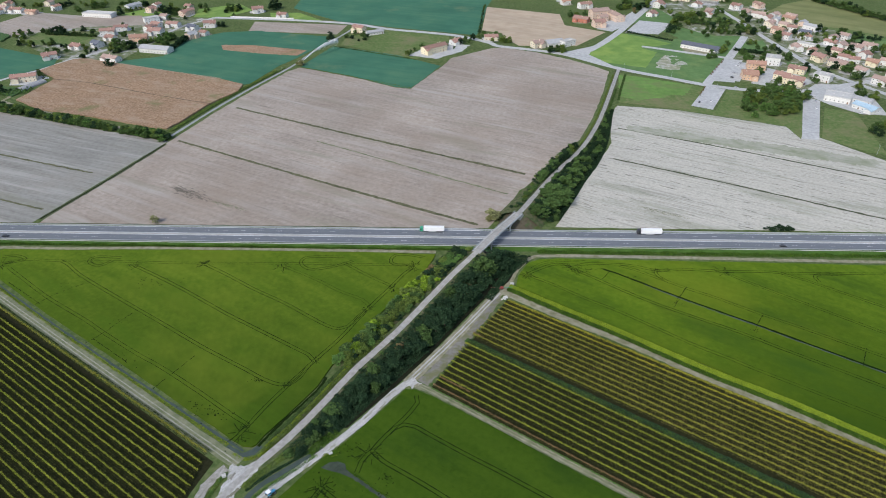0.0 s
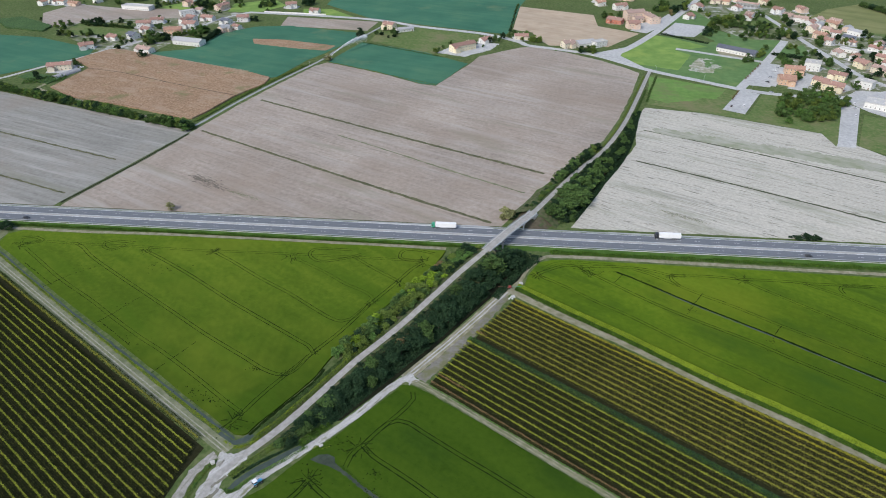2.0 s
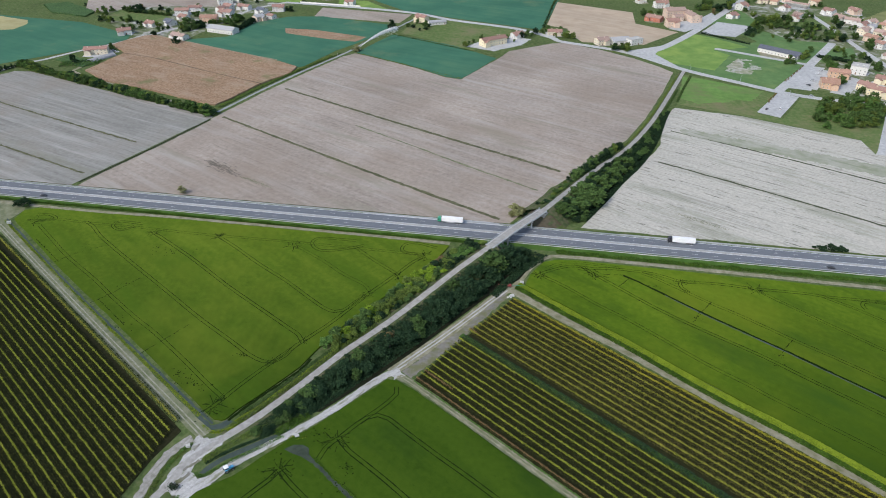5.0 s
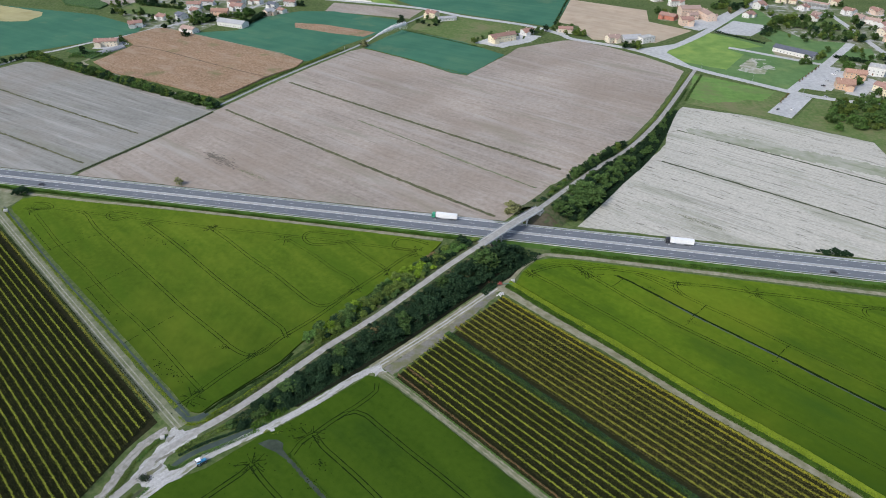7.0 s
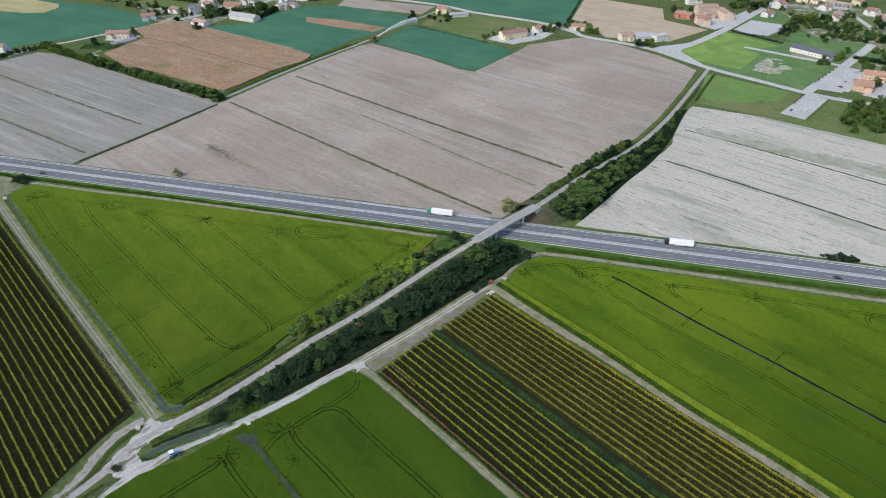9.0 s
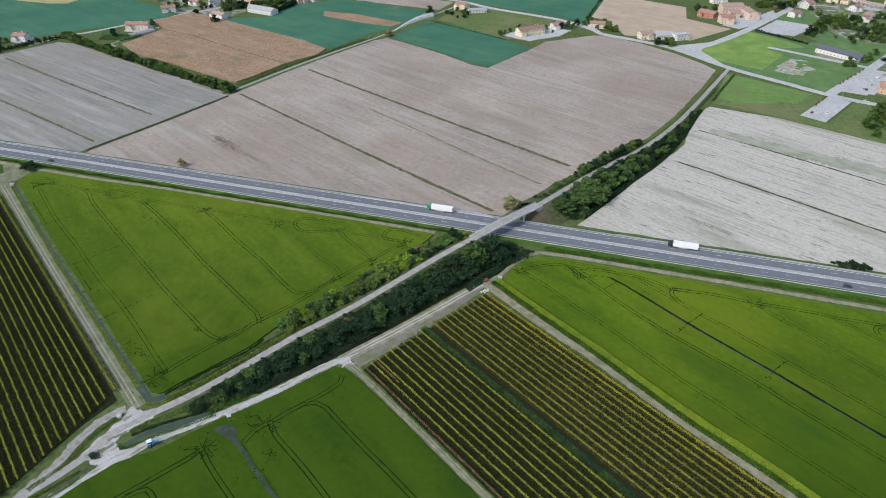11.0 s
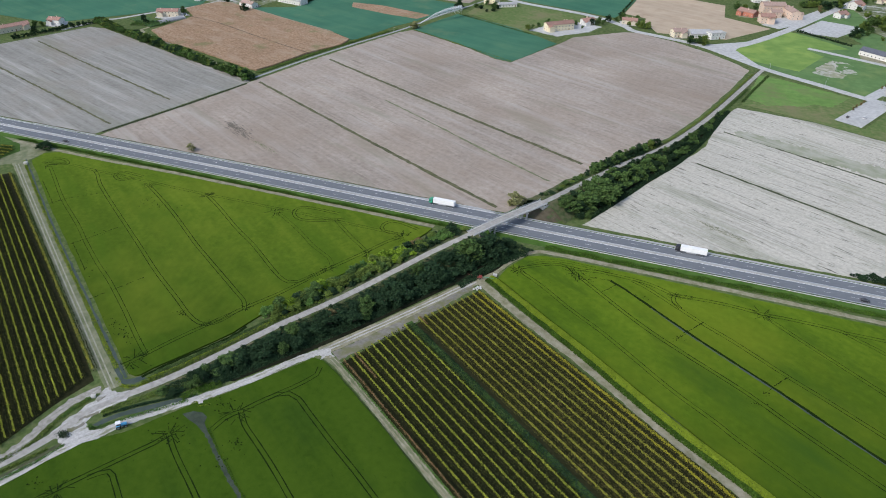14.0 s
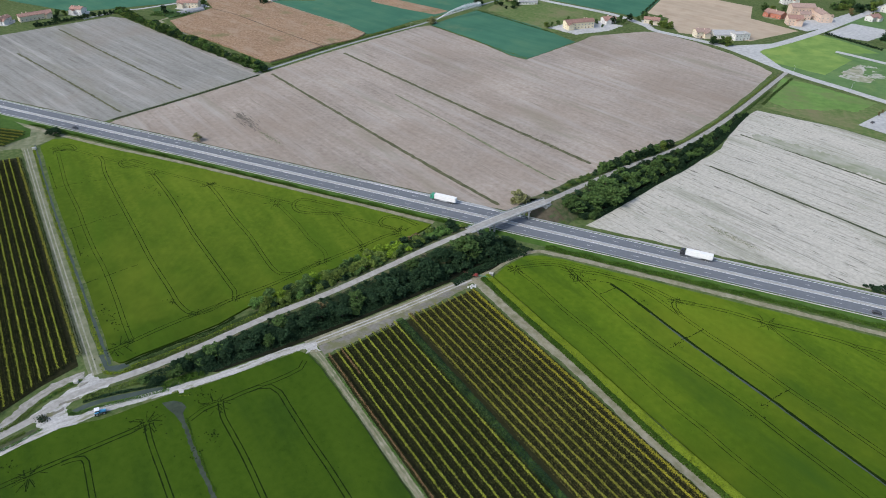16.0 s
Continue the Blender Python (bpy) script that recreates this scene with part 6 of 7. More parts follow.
M_ROOF = {k: mat("roof_" + k, v, 1.2, objrand=0.12, big=0.15, big_scale=0.3, bump=0.08, bump_scale=5) for k, v in ROOF.items()}
M_WALL = {k: mat("wall_" + k, v, 0.8, objrand=0.06, big=0.08, big_scale=0.3) for k, v in WALL.items()}
M_PANE = mat("window_glass", [(0.07, 0.075, 0.08), (0.12, 0.125, 0.13)], 2.0, rough=0.15, spec=0.5)
M_FRAME = mat("window_frame", [(0.55, 0.53, 0.50), (0.68, 0.66, 0.62)], 2.0)
M_DOOR = mat("brown_door", [(0.16, 0.09, 0.05), (0.24, 0.15, 0.09)], 3.0)
WORD = {"r": "red tile", "o": "orange tile", "p": "faded tile", "s": "dark panelled", "g": "grey sheet", "f": "flat pale", "b": "blue sheet"}
TINT = {"w": "white", "c": "cream", "y": "yellow", "o": "orange", "p": "pinkish", "r": "brick-red"}


def box_mesh(name, sx, sy, sz, material):
    bm = box_bm(bmesh.new(), 0, 0, 0, sx, sy, sz)
    me = bpy.data.meshes.new(name)
    bm.to_mesh(me)
    bm.free()
    me.materials.append(material)
    return me


def frame_mesh():
    bm = bmesh.new()
    for x, z, sx, sz in ((0, 0.6, 1.0, 0.1), (0, -0.6, 1.1, 0.1), (-0.47, 0, 0.08, 1.3), (0.47, 0, 0.08, 1.3), (0, 0, 0.06, 1.2)):
        box_bm(bm, x, 0, z, sx, 0.16, sz)
    me = bpy.data.meshes.new("window_frame")
    bm.to_mesh(me)
    bm.free()
    me.materials.append(M_FRAME)
    return me


ME_FRAME, ME_PANE, ME_DOOR = frame_mesh(), box_mesh("pane", 0.92, 0.06, 1.2, M_PANE), box_mesh("door", 1.1, 0.1, 2.1, M_DOOR)


def put(name, me, parent, m):
    ob = new(name, me)
    ob.parent = parent
    ob.matrix_basis = m
    return ob


def house(x, y, angle, w, d, h, code, name="house", category="house", label=""):
    rk, wk, style = code
    if w == 22 and name == "house":
        w = 13.5 + (x * 7 + y * 3) % 5
    SITES.append((x, y, max(w, d) / 2 + 2))
    rng = random.Random(x * 31 + y)
    root = empty(name, pose(x, y, 0, 0, 0, angle))
    rise = d / 2 * 0.42 if style == "g" else 0.0
    hw, hd = w / 2, d / 2
    if style == "g":
        v = [(-hw, -hd, -0.3), (hw, -hd, -0.3), (hw, hd, -0.3), (-hw, hd, -0.3), (-hw, -hd, h), (hw, -hd, h), (hw, hd, h), (-hw, hd, h), (-hw, 0, h + rise), (hw, 0, h + rise)]
        f = [(0, 1, 5, 4), (2, 3, 7, 6), (1, 2, 6, 9, 5), (3, 0, 4, 8, 7)]
        mesh_object("wall", v, f, M_WALL[wk], root)
        o, t = 0.6, 0.28
        e = rise / hd
        bm = bmesh.new()
        prof = [(-hd - o, h - e * o), (0, h + rise), (hd + o, h - e * o), (hd + o, h - e * o + t), (0, h + rise + t), (-hd - o, h - e * o + t)]
        ends = []
        for sx in (-hw - o, hw + o):
            ends.append([bm.verts.new((sx, a, b)) for a, b in prof])
        n = len(prof)
        for i in range(n):
            j = (i + 1) % n
            bm.faces.new((ends[0][i], ends[1][i], ends[1][j], ends[0][j]))
        for k, (a, b, c2, d2) in enumerate(((0, 1, 4, 5), (1, 2, 3, 4))):
            bm.faces.new([ends[0][q] for q in (a, b, c2, d2)])
            bm.faces.new([ends[1][q] for q in (d2, c2, b, a)])
        bmesh.ops.recalc_face_normals(bm, faces=bm.faces)
        roof = part("roof", bm, M_ROOF[rk], root, WORD[rk] + " roof")
        if rk in "rop":
            bm = bmesh.new()
            box_bm(bm, 0, 0, 0, w + 1.2, 0.35, 0.18)
            ridge = part("ridge", bm, M_ROOF[rk], roof)
            ridge.location = (0, 0, h + rise + t)
            for k in range(1 + (w > 14)):
                cx = rng.uniform(-hw * 0.7, hw * 0.7)
                cy = rng.choice((-1, 1)) * hd * 0.35
                cz = h + rise * (1 - abs(cy) / hd) + 0.7
                bm = box_bm(bmesh.new(), cx, cy, cz, 0.7, 0.7, 1.6)
                box_bm(bm, cx, cy, cz + 0.85, 0.95, 0.95, 0.14)
                part("chimney", bm, M_WALL["p"], roof)
    else:
        box_part("wall", 0, 0, h / 2 - 0.15, w, d, h + 0.3, M_WALL[wk], root)
        bm = box_bm(bmesh.new(), 0, 0, h + 0.15, w + 0.5, d + 0.5, 0.3)
        for a, b, sx, sy in ((0, -hd, w + 0.5, 0.3), (0, hd, w + 0.5, 0.3), (-hw, 0, 0.3, d - 0.1), (hw, 0, 0.3, d - 0.1)):
            box_bm(bm, a, b, h + 0.55, sx, sy, 0.5)
        roof = part("roof", bm, M_ROOF[rk], root, "flat pale roof with a parapet")
        for k in range(2):
            bm = box_bm(bmesh.new(), rng.uniform(-hw * 0.6, hw * 0.6), rng.uniform(-hd * 0.5, hd * 0.5), h + 0.7, 1.6, 1.2, 0.8)
            part("roof_box", bm, M_FRAME, roof)
    if style == "g" and name == "house" and w > 12:  # lower wing across the front
        ww, out, wh = min(6.5, w * 0.42), 3.4, h * 0.78
        cx, wr = (1 if rng.random() < 0.5 else -1) * (hw - ww / 2 - 0.8), ww * 0.21
        y0, y1 = -hd - out, -hd + 1.0
        v = [(cx - ww / 2, y0, -0.3), (cx + ww / 2, y0, -0.3), (cx + ww / 2, y1, -0.3), (cx - ww / 2, y1, -0.3),
             (cx - ww / 2, y0, wh), (cx + ww / 2, y0, wh), (cx + ww / 2, y1, wh), (cx - ww / 2, y1, wh), (cx, y0, wh + wr), (cx, y1, wh + wr)]
        wing = mesh_object("wing", v, [(0, 1, 5, 8, 4), (1, 2, 6, 5), (3, 0, 4, 7)], M_WALL[wk], root)
        lo, t = ww / 2 + 0.5, 0.22
        v = [(cx + a, b, c) for b in (y0 - 0.5, y1 + 0.6) for a, c in ((-lo, wh - 0.2), (0, wh + wr), (lo, wh - 0.2), (lo, wh - 0.2 + t), (0, wh + wr + t), (-lo, wh - 0.2 + t))]
        f = [(i, (i + 1) % 6, 6 + (i + 1) % 6, 6 + i) for i in range(6)] + [(0, 5, 4, 1), (1, 4, 3, 2), (6, 7, 10, 11), (7, 8, 9, 10)]
        mesh_object("wing_roof", v, f, M_ROOF[rk], wing, WORD[rk] + " roof")
        wd = put("window", ME_FRAME, wing, pose(cx, y0 - 0.02, wh * 0.55))
    floors = max(1, int(h / 2.9))
    n = max(2, int(w / 3.6))
    door_at = rng.randrange(n)
    for fl in range(floors):
        z = 1.6 + fl * 2.9
        for i in range(n):
            px = -hw + w * (i + 0.5) / n
            if fl == 0 and i == door_at:
                put("door", ME_DOOR, root, pose(px, -hd - 0.03, 1.05))
                continue
            for side, turn in ((-1, 0), (1, 180)):
                wd = put("window", ME_FRAME, root, pose(px, side * (hd + 0.02), z, 0, 0, turn))
                put("pane", ME_PANE, wd, pose(0, -0.01, 0))
        for i in range(max(1, int(d / 4.5))):
            py = -hd + d * (i + 0.5) / max(1, int(d / 4.5))
            for side, turn in ((-1, -90), (1, 90)):
                wd = put("window", ME_FRAME, root, pose(side * (hw + 0.02), py, z, 0, 0, turn))
                put("pane", ME_PANE, wd, pose(0, -0.01, 0))
    return tagged(root, label or "%s %s with a %s roof" % (TINT[wk], name.replace("_", " "), WORD[rk]), category, "village houses")


HOUSES_WEST = [
    (-465, 637, 22, 24, 9, 6.0, 'rcg'),
    (-482, 712, 36, 15.7, 10, 5.5, 'rwg'),
    (-407, 709, -19, 21.2, 9, 5, 'pwg'),
    (-471, 752, -28, 22, 9, 4.5, 'rwg'),
    (-452, 763, -26, 22, 10, 5, 'swg'),
    (-465, 814, 21, 18.0, 10, 6, 'rwg'),
    (-458, 835, 22, 17.0, 8, 5, 'rwg'),
    (-371, 746, -10, 37.6, 13, 5, 'gwg'),
    (-412, 788, 17, 21.0, 11, 6, 'oog'),
    (-404, 819, -5, 22, 12, 6, 'rwg'),
    (-437, 878, 41, 19.5, 9, 6, 'fwf'),
    (-397, 856, -10, 22, 9, 5, 'rwg'),
]
HOUSES_HAMLET = [
    (-366, 844, -19, 22, 9, 5, 'swg'),
    (-349, 860, 18, 22, 10, 6, 'rwg'),
    (-404, 918, 65, 21.6, 9, 6, 'rpg'),
    (-522, 901, -7, 44, 14, 5, 'fwf'),
    (-497, 950, 64, 22, 10, 5, 'gwg'),
    (-651, 916, -14, 21.4, 9, 5, 'rwg'),
    (-626, 910, -4, 22, 8, 4, 'opg'),
    (-572, 522, 70, 32, 9, 5.5, 'rcg'),
    (-552, 560, 10, 22, 9, 5.5, 'rwg'),
    (-588, 496, 103, 15.6, 9, 5, 'rwg'),
]
HOUSES_CENTRE = [
    (-309, 940, 18, 22, 10, 6, 'rwg'),
    (-266, 914, -9, 22, 9, 5, 'rwg'),
    (-146, 845, -29, 22, 9, 7.5, 'ryg'),
    (-125, 839, 30, 22, 8, 3.5, 'gwg'),
    (-43, 768, 42, 32, 10, 7, 'ryg'),
    (-19, 803, 44, 22, 8, 5, 'rwg'),
    (24, 825, 10, 22, 8, 4.5, 'rcg'),
    (80, 797, 32, 22, 10, 6, 'pcg'),
    (100, 807, 26, 22, 14, 4, 'gwg'),
    (117, 806, 38, 16.8, 10, 6, 'fwf'),
    (172, 940, 22, 26, 13, 10.5, 'ppg'),
    (193, 930, 112, 24, 11, 8.5, 'ppg'),
    (176, 926, 22, 12, 9, 6, 'ppg'),
    (166, 895, 18, 22, 11, 7.5, 'rpg'),
    (146, 919, -30, 20.7, 11, 5, 'rrg'),
]
HOUSES_CHURCH = [
    (159, 995, 25, 18.9, 10, 7, 'rwg'),
    (247, 956, 56, 22, 9, 5, 'rwg'),
    (267, 1007, 53, 22, 12, 7, 'rwg'),
]
HOUSES_ESTATE = [
    (274, 799, -34, 44, 12, 4.5, 'swg'),
    (341, 750, -23, 22, 14, 8, 'fwf'),
    (299, 698, -7, 22, 14, 6, 'oog'),
    (317, 733, -8, 18.8, 10, 6, 'oog'),
    (332, 696, -42, 14.8, 10, 6, 'ryg'),
    (339, 683, -28, 19.4, 10, 6.5, 'ryg'),
    (356, 719, -36, 17.4, 9, 6, 'ryg'),
    (374, 696, -44, 16.7, 11, 7, 'fwf'),
    (365, 639, -28, 22.7, 18, 5, 'fwf'),
    (380, 613, -57, 21.2, 10, 4, 'bwg'),
    (386, 632, -43, 16.3, 8, 4, 'gwg'),
    (398, 765, -53, 22, 11, 6, 'ryg'),
    (410, 744, -50, 19.5, 10, 6, 'pcg'),
]
HOUSES_STREET = [
    (427, 769, -42, 11.5, 9, 5, 'rwg'),
    (434, 760, -18, 10.8, 9, 5, 'rwg'),
    (424, 719, -59, 12.4, 9, 6, 'pwg'),
    (450, 751, -36, 12.4, 9, 5.5, 'oyg'),
    (429, 689, -42, 14.4, 10, 6, 'pwg'),
    (393, 912, 45, 22, 9, 6, 'pcg'),
    (392, 877, -52, 15.8, 10, 6, 'opg'),
    (392, 853, -46, 13.0, 9, 6, 'rwg'),
    (427, 937, -41, 16.5, 9, 6, 'ocg'),
    (413, 889, -22, 12.0, 9, 6, 'rwg'),
    (389, 805, -91, 22, 8, 5, 'pwg'),
    (406, 822, -38, 20.8, 7, 3.5, 'fwf'),
]
HOUSES_OLD = [
    (443, 900, -51, 20.0, 9, 5, 'gwg'),
    (477, 815, -43, 15.6, 10, 5.5, 'pwg'),
    (382, 972, -52, 22, 9, 6, 'pwg'),
    (394, 960, -27, 17.7, 9, 5.5, 'pwg'),
    (378, 1005, -50, 22, 10, 6, 'rwg'),
    (413, 1016, -59, 15.2, 9, 6, 'rpg'),
    (425, 875, -43, 14.2, 8, 4, 'swg'),
]
for lst in (HOUSES_WEST, HOUSES_HAMLET, HOUSES_CENTRE, HOUSES_CHURCH, HOUSES_ESTATE, HOUSES_STREET, HOUSES_OLD):
    for x, y, a, w, d, h, code in lst:
        kind = "church" if h > 10 else "barn" if code[0] == "g" else "workshop" if code[2] == "f" and h < 5.5 else "house"
        house(x, y, a, w, d, h, code, kind, kind)


def arcade(x, y, a, w, bays):
    """A long white loggia: piers and round arches before a dark hall, under a low tiled roof."""
    r = empty("loggia", pose(x, y, 0, 0, 0, a))
    SITES.append((x, y, w / 2))
    step = w / bays
    box_part("back_wall", 0, 4.0, 2.6, w, 0.4, 5.4, M_WALL["w"], r)
    for s in (-1, 1):
        box_part("end_wall", s * (w / 2 - 0.2), 0.6, 2.6, 0.4, 6.4, 5.4, M_WALL["w"], r)
    for k in range(bays):
        x0 = -w / 2 + step * k
        arch = [(x0 + step / 2 + (step / 2 - 0.45) * math.cos(t), 2.6 + (step / 2 - 0.45) * math.sin(t)) for t in [math.pi * i / 10 for i in range(11)]]
        ring = [(x0 + step, -0.3), (x0 + step, 5.3), (x0, 5.3), (x0, -0.3), (x0 + 0.45, -0.3)] + arch[::-1] + [(x0 + step - 0.45, -0.3)]
        bm = bmesh.new()
        front = [bm.verts.new((px, -2.6, pz)) for px, pz in ring]
        back = [bm.verts.new((px, -2.1, pz)) for px, pz in ring]
        bm.faces.new(front)
        bm.faces.new(back[::-1])
        for i in range(len(ring)):
            j = (i + 1) % len(ring)
            bm.faces.new((front[j], front[i], back[i], back[j]))
        part("arch", bm, M_WALL["w"], r)
    v = [(sx * (w / 2 + 0.5), b, c) for sx in (-1, 1) for b, c in ((-3.2, 5.2), (0.7, 6.6), (4.6, 5.2), (4.6, 5.45), (0.7, 6.85), (-3.2, 5.45))]
    f = [(i, (i + 1) % 6, 6 + (i + 1) % 6, 6 + i) for i in range(6)] + [(0, 5, 4, 1), (1, 4, 3, 2), (6, 7, 10, 11), (7, 8, 9, 10)]
    mesh_object("roof", v, f, M_ROOF["p"], r, "faded tile roof")
    tagged(r, "long white loggia with round arches", "loggia")


arcade(345, 1038, -30, 31.3, 6)

rng_h = random.Random(5)


def free(x, y, gap):
    if any((x - a) ** 2 + (y - b) ** 2 < (r + gap) ** 2 for a, b, r in SITES):
        return False
    if any(inside(x, y, p) for p in PLOTS):
        return False
    return all(min((q.x - x) ** 2 + (q.y - y) ** 2 for q in ln) > (w + gap + 4) ** 2 for ln, w in LANES)


# more old houses along the street and in the hamlet, back to back with the gardens
for x0, x1, y0, y1, count, turn in ((385, 470, 690, 880, 13, -42), (385, 440, 880, 960, 6, -42), (300, 380, 960, 1070, 7, -30), (-480, -340, 780, 960, 9, -20), (-690, -600, 900, 985, 5, -12), (130, 180, 1000, 1070, 4, 20)):
    tries = made = 0
    while made < count and tries < 400:
        tries += 1
        x, y = rng_h.uniform(x0, x1), rng_h.uniform(y0, y1)
        if free(x, y, 7):
            house(round(x), round(y), turn + rng_h.choice((0, 90)) + rng_h.uniform(-8, 8), rng_h.uniform(10, 15), rng_h.uniform(8, 10), rng_h.choice((4.5, 5.5, 6.0)),
                  rng_h.choice("rrpog") + rng_h.choice("wwwcp") + "g")
            made += 1
for k, (x, y, r) in enumerate(list(SITES)):  # paved yards round the houses
    a = rng_h.uniform(0, math.pi)
    q = r + rng_h.uniform(1.5, 5)
    ring = [(x + q * rng_h.uniform(0.75, 1.1) * math.cos(a + j * math.pi / 3), y + q * rng_h.uniform(0.75, 1.1) * math.sin(a + j * math.pi / 3)) for j in range(6)]
    if k % 4 != 3:
        field("house_yard", ring, 0.045 + 0.0002 * k, rng_h.choice((M_TOWNROAD, M_TOWNROAD, M_GREYDIRT, M_DIRT)), "pale paved house yard", "yard meadow")
for poly, count in (([(-600, 720), (-470, 715), (-400, 700), (-345, 830), (-300, 960), (-640, 970)], 75),
                    ([(250, 690), (335, 665), (400, 600), (480, 640), (520, 820), (430, 960), (380, 1060), (230, 1060), (180, 930), (230, 865), (300, 840)], 130),
                    ([(-160, 790), (-150, 850), (-30, 830), (40, 800), (60, 830), (20, 850), (-60, 870)], 9)):
    xs, ys = [p[0] for p in poly], [p[1] for p in poly]
    tries = made = 0
    while made < count and tries < 4000:
        tries += 1
        x, y = trng.uniform(min(xs), max(xs)), trng.uniform(min(ys), max(ys))
        if not inside(x, y, poly):
            continue
        size, along_a = trng.uniform(4.0, 9.0), trng.uniform(0, math.pi)
        tint = trng.choices(("deep", "mid", "olive", "fresh"), (0.3, 0.4, 0.2, 0.1))[0]
        for _ in range(trng.choice((1, 2, 4, 6, 7))):
            d = trng.gauss(0, 6.5)
            px, py = x + d * math.cos(along_a) + trng.gauss(0, 1.6), y + d * math.sin(along_a) + trng.gauss(0, 1.6)
            if free(px, py, 0.0):
                tree(px, py, size * trng.uniform(0.7, 1.15), tint if trng.random() < 0.75 else "mid", 0, 1.2, "", "", "garden_trees")
        made += 1
for x, y, h in ((-66, 770, 5), (-58, 782, 6), (-30, 792, 5), (-8, 812, 6), (-2, 806, 5), (-20, 782, 4), (-70, 760, 4)):
    tree(x, y, h, "mid", 0, 1.2, "", "", "garden_trees")
PARK = [(302, 940), (338, 929), (373, 908), (363, 851), (331, 865), (305, 890)]
made = 0
while made < 22:
    x, y = trng.uniform(min(p[0] for p in PARK), max(p[0] for p in PARK)), trng.uniform(min(p[1] for p in PARK), max(p[1] for p in PARK))
    if inside(x, y, PARK) and free(x, y, -3.0):
        tree(x, y, trng.uniform(6, 11), trng.choices(("mid", "olive", "deep", "pale"), (0.5, 0.22, 0.2, 0.08))[0], 0, 1.25, "", "", "park_trees")
    made += 1
for x, y, h, k in ((268, 884, 5, "mid"), (281, 869, 4.5, "olive"), (296, 851, 5, "mid"), (252, 869, 6.5, "deep"), (257, 863, 5.5, "mid"), (294, 927, 13, "olive"), (287, 931, 10, "olive"), (411, 855, 9, "pale"), (260, 878, 9, "deep"), (256, 882, 8, "deep"), (248, 1004, 12, "deep"), (232, 988, 11, "deep"), (251, 966, 9, "olive"), (422, 834, 8, "mid")):
    tree(x, y, h, k, 0, 1.3, "", "", "park_trees")
plant_woods()

# ---- vehicles ----
M_TYRE = mat("tyre_rubber", [(0.02, 0.02, 0.02), (0.035, 0.035, 0.035)], 4.0)
M_RIM = mat("wheel_rim", [(0.35, 0.36, 0.37), (0.5, 0.5, 0.5)], 4.0, rough=0.4, metal=0.7)


def paint(name, c):
    return mat(name, [c, tuple(min(1, v * 1.15) for v in c)], 1.0, rough=0.35, spec=0.5, big=0.04)


M_WHITE_P, M_GREEN_P, M_BLUE_P, M_RED_P = paint("white_coat", (0.78, 0.78, 0.78)), paint("green_coat", (0.03, 0.28, 0.16)), paint("blue_coat", (0.10, 0.38, 0.62)), paint("red_coat", (0.27, 0.05, 0.04))
M_BLACK_P, M_SILVER_P, M_TARP = paint("black_coat", (0.025, 0.025, 0.03)), paint("silver_coat", (0.42, 0.43, 0.45)), mat("tarpaulin", [(0.76, 0.76, 0.75), (0.84, 0.84, 0.83)], 0.8, big=0.05)


def wheel(parent, x, y, r, w):
    bm = bmesh.new()
    m = Matrix.Translation((x, y, r)) @ Matrix.Rotation(math.pi / 2, 4, "X")
    made = bmesh.ops.create_cone(bm, cap_ends=True, segments=20, radius1=r, radius2=r, depth=w, matrix=m)
    rim_edges = [e for e in {e for v in made["verts"] for e in v.link_edges} if len(e.link_faces) == 2 and any(len(f.verts) > 4 for f in e.link_faces)]
    bmesh.ops.bevel(bm, geom=rim_edges, offset=min(0.06, r * 0.15), segments=2, affect="EDGES")
    tyre = part("wheel", bm, M_TYRE, parent)
    bm = bmesh.new()
    for s in (-1, 1):
        bmesh.ops.create_cone(bm, cap_ends=True, segments=16, radius1=r * 0.58, radius2=r * 0.5, depth=0.05, matrix=Matrix.Translation((x, y + s * (w / 2 + 0.005), r)) @ Matrix.Rotation(-s * math.pi / 2, 4, "X"))
    tagged(part("rim", bm, M_RIM, tyre), "grey metal rim")


def shell(name, profile, width, material, parent, tuck=0.12, label=""):
    """A body with a side profile [(x, z), ...] and rounded shoulders."""
    bm = bmesh.new()
    rings = []
    for y, inset in ((-width / 2, tuck), (-width / 2 + tuck, 0), (width / 2 - tuck, 0), (width / 2, tuck)):
        cx, cz = sum(p[0] for p in profile) / len(profile), sum(p[1] for p in profile) / len(profile)
        rings.append([bm.verts.new((cx + (x - cx) * (1 - inset * 0.35), y, cz + (z - cz) * (1 - inset * 1.2))) for x, z in profile])
    n = len(profile)
    for a, b in zip(rings, rings[1:]):
        for i in range(n):
            bm.faces.new((a[i], a[(i + 1) % n], b[(i + 1) % n], b[i]))
    bm.faces.new(rings[0][::-1])
    bm.faces.new(rings[-1])
    bmesh.ops.recalc_face_normals(bm, faces=bm.faces)
    return part(name, bm, material, parent, label)


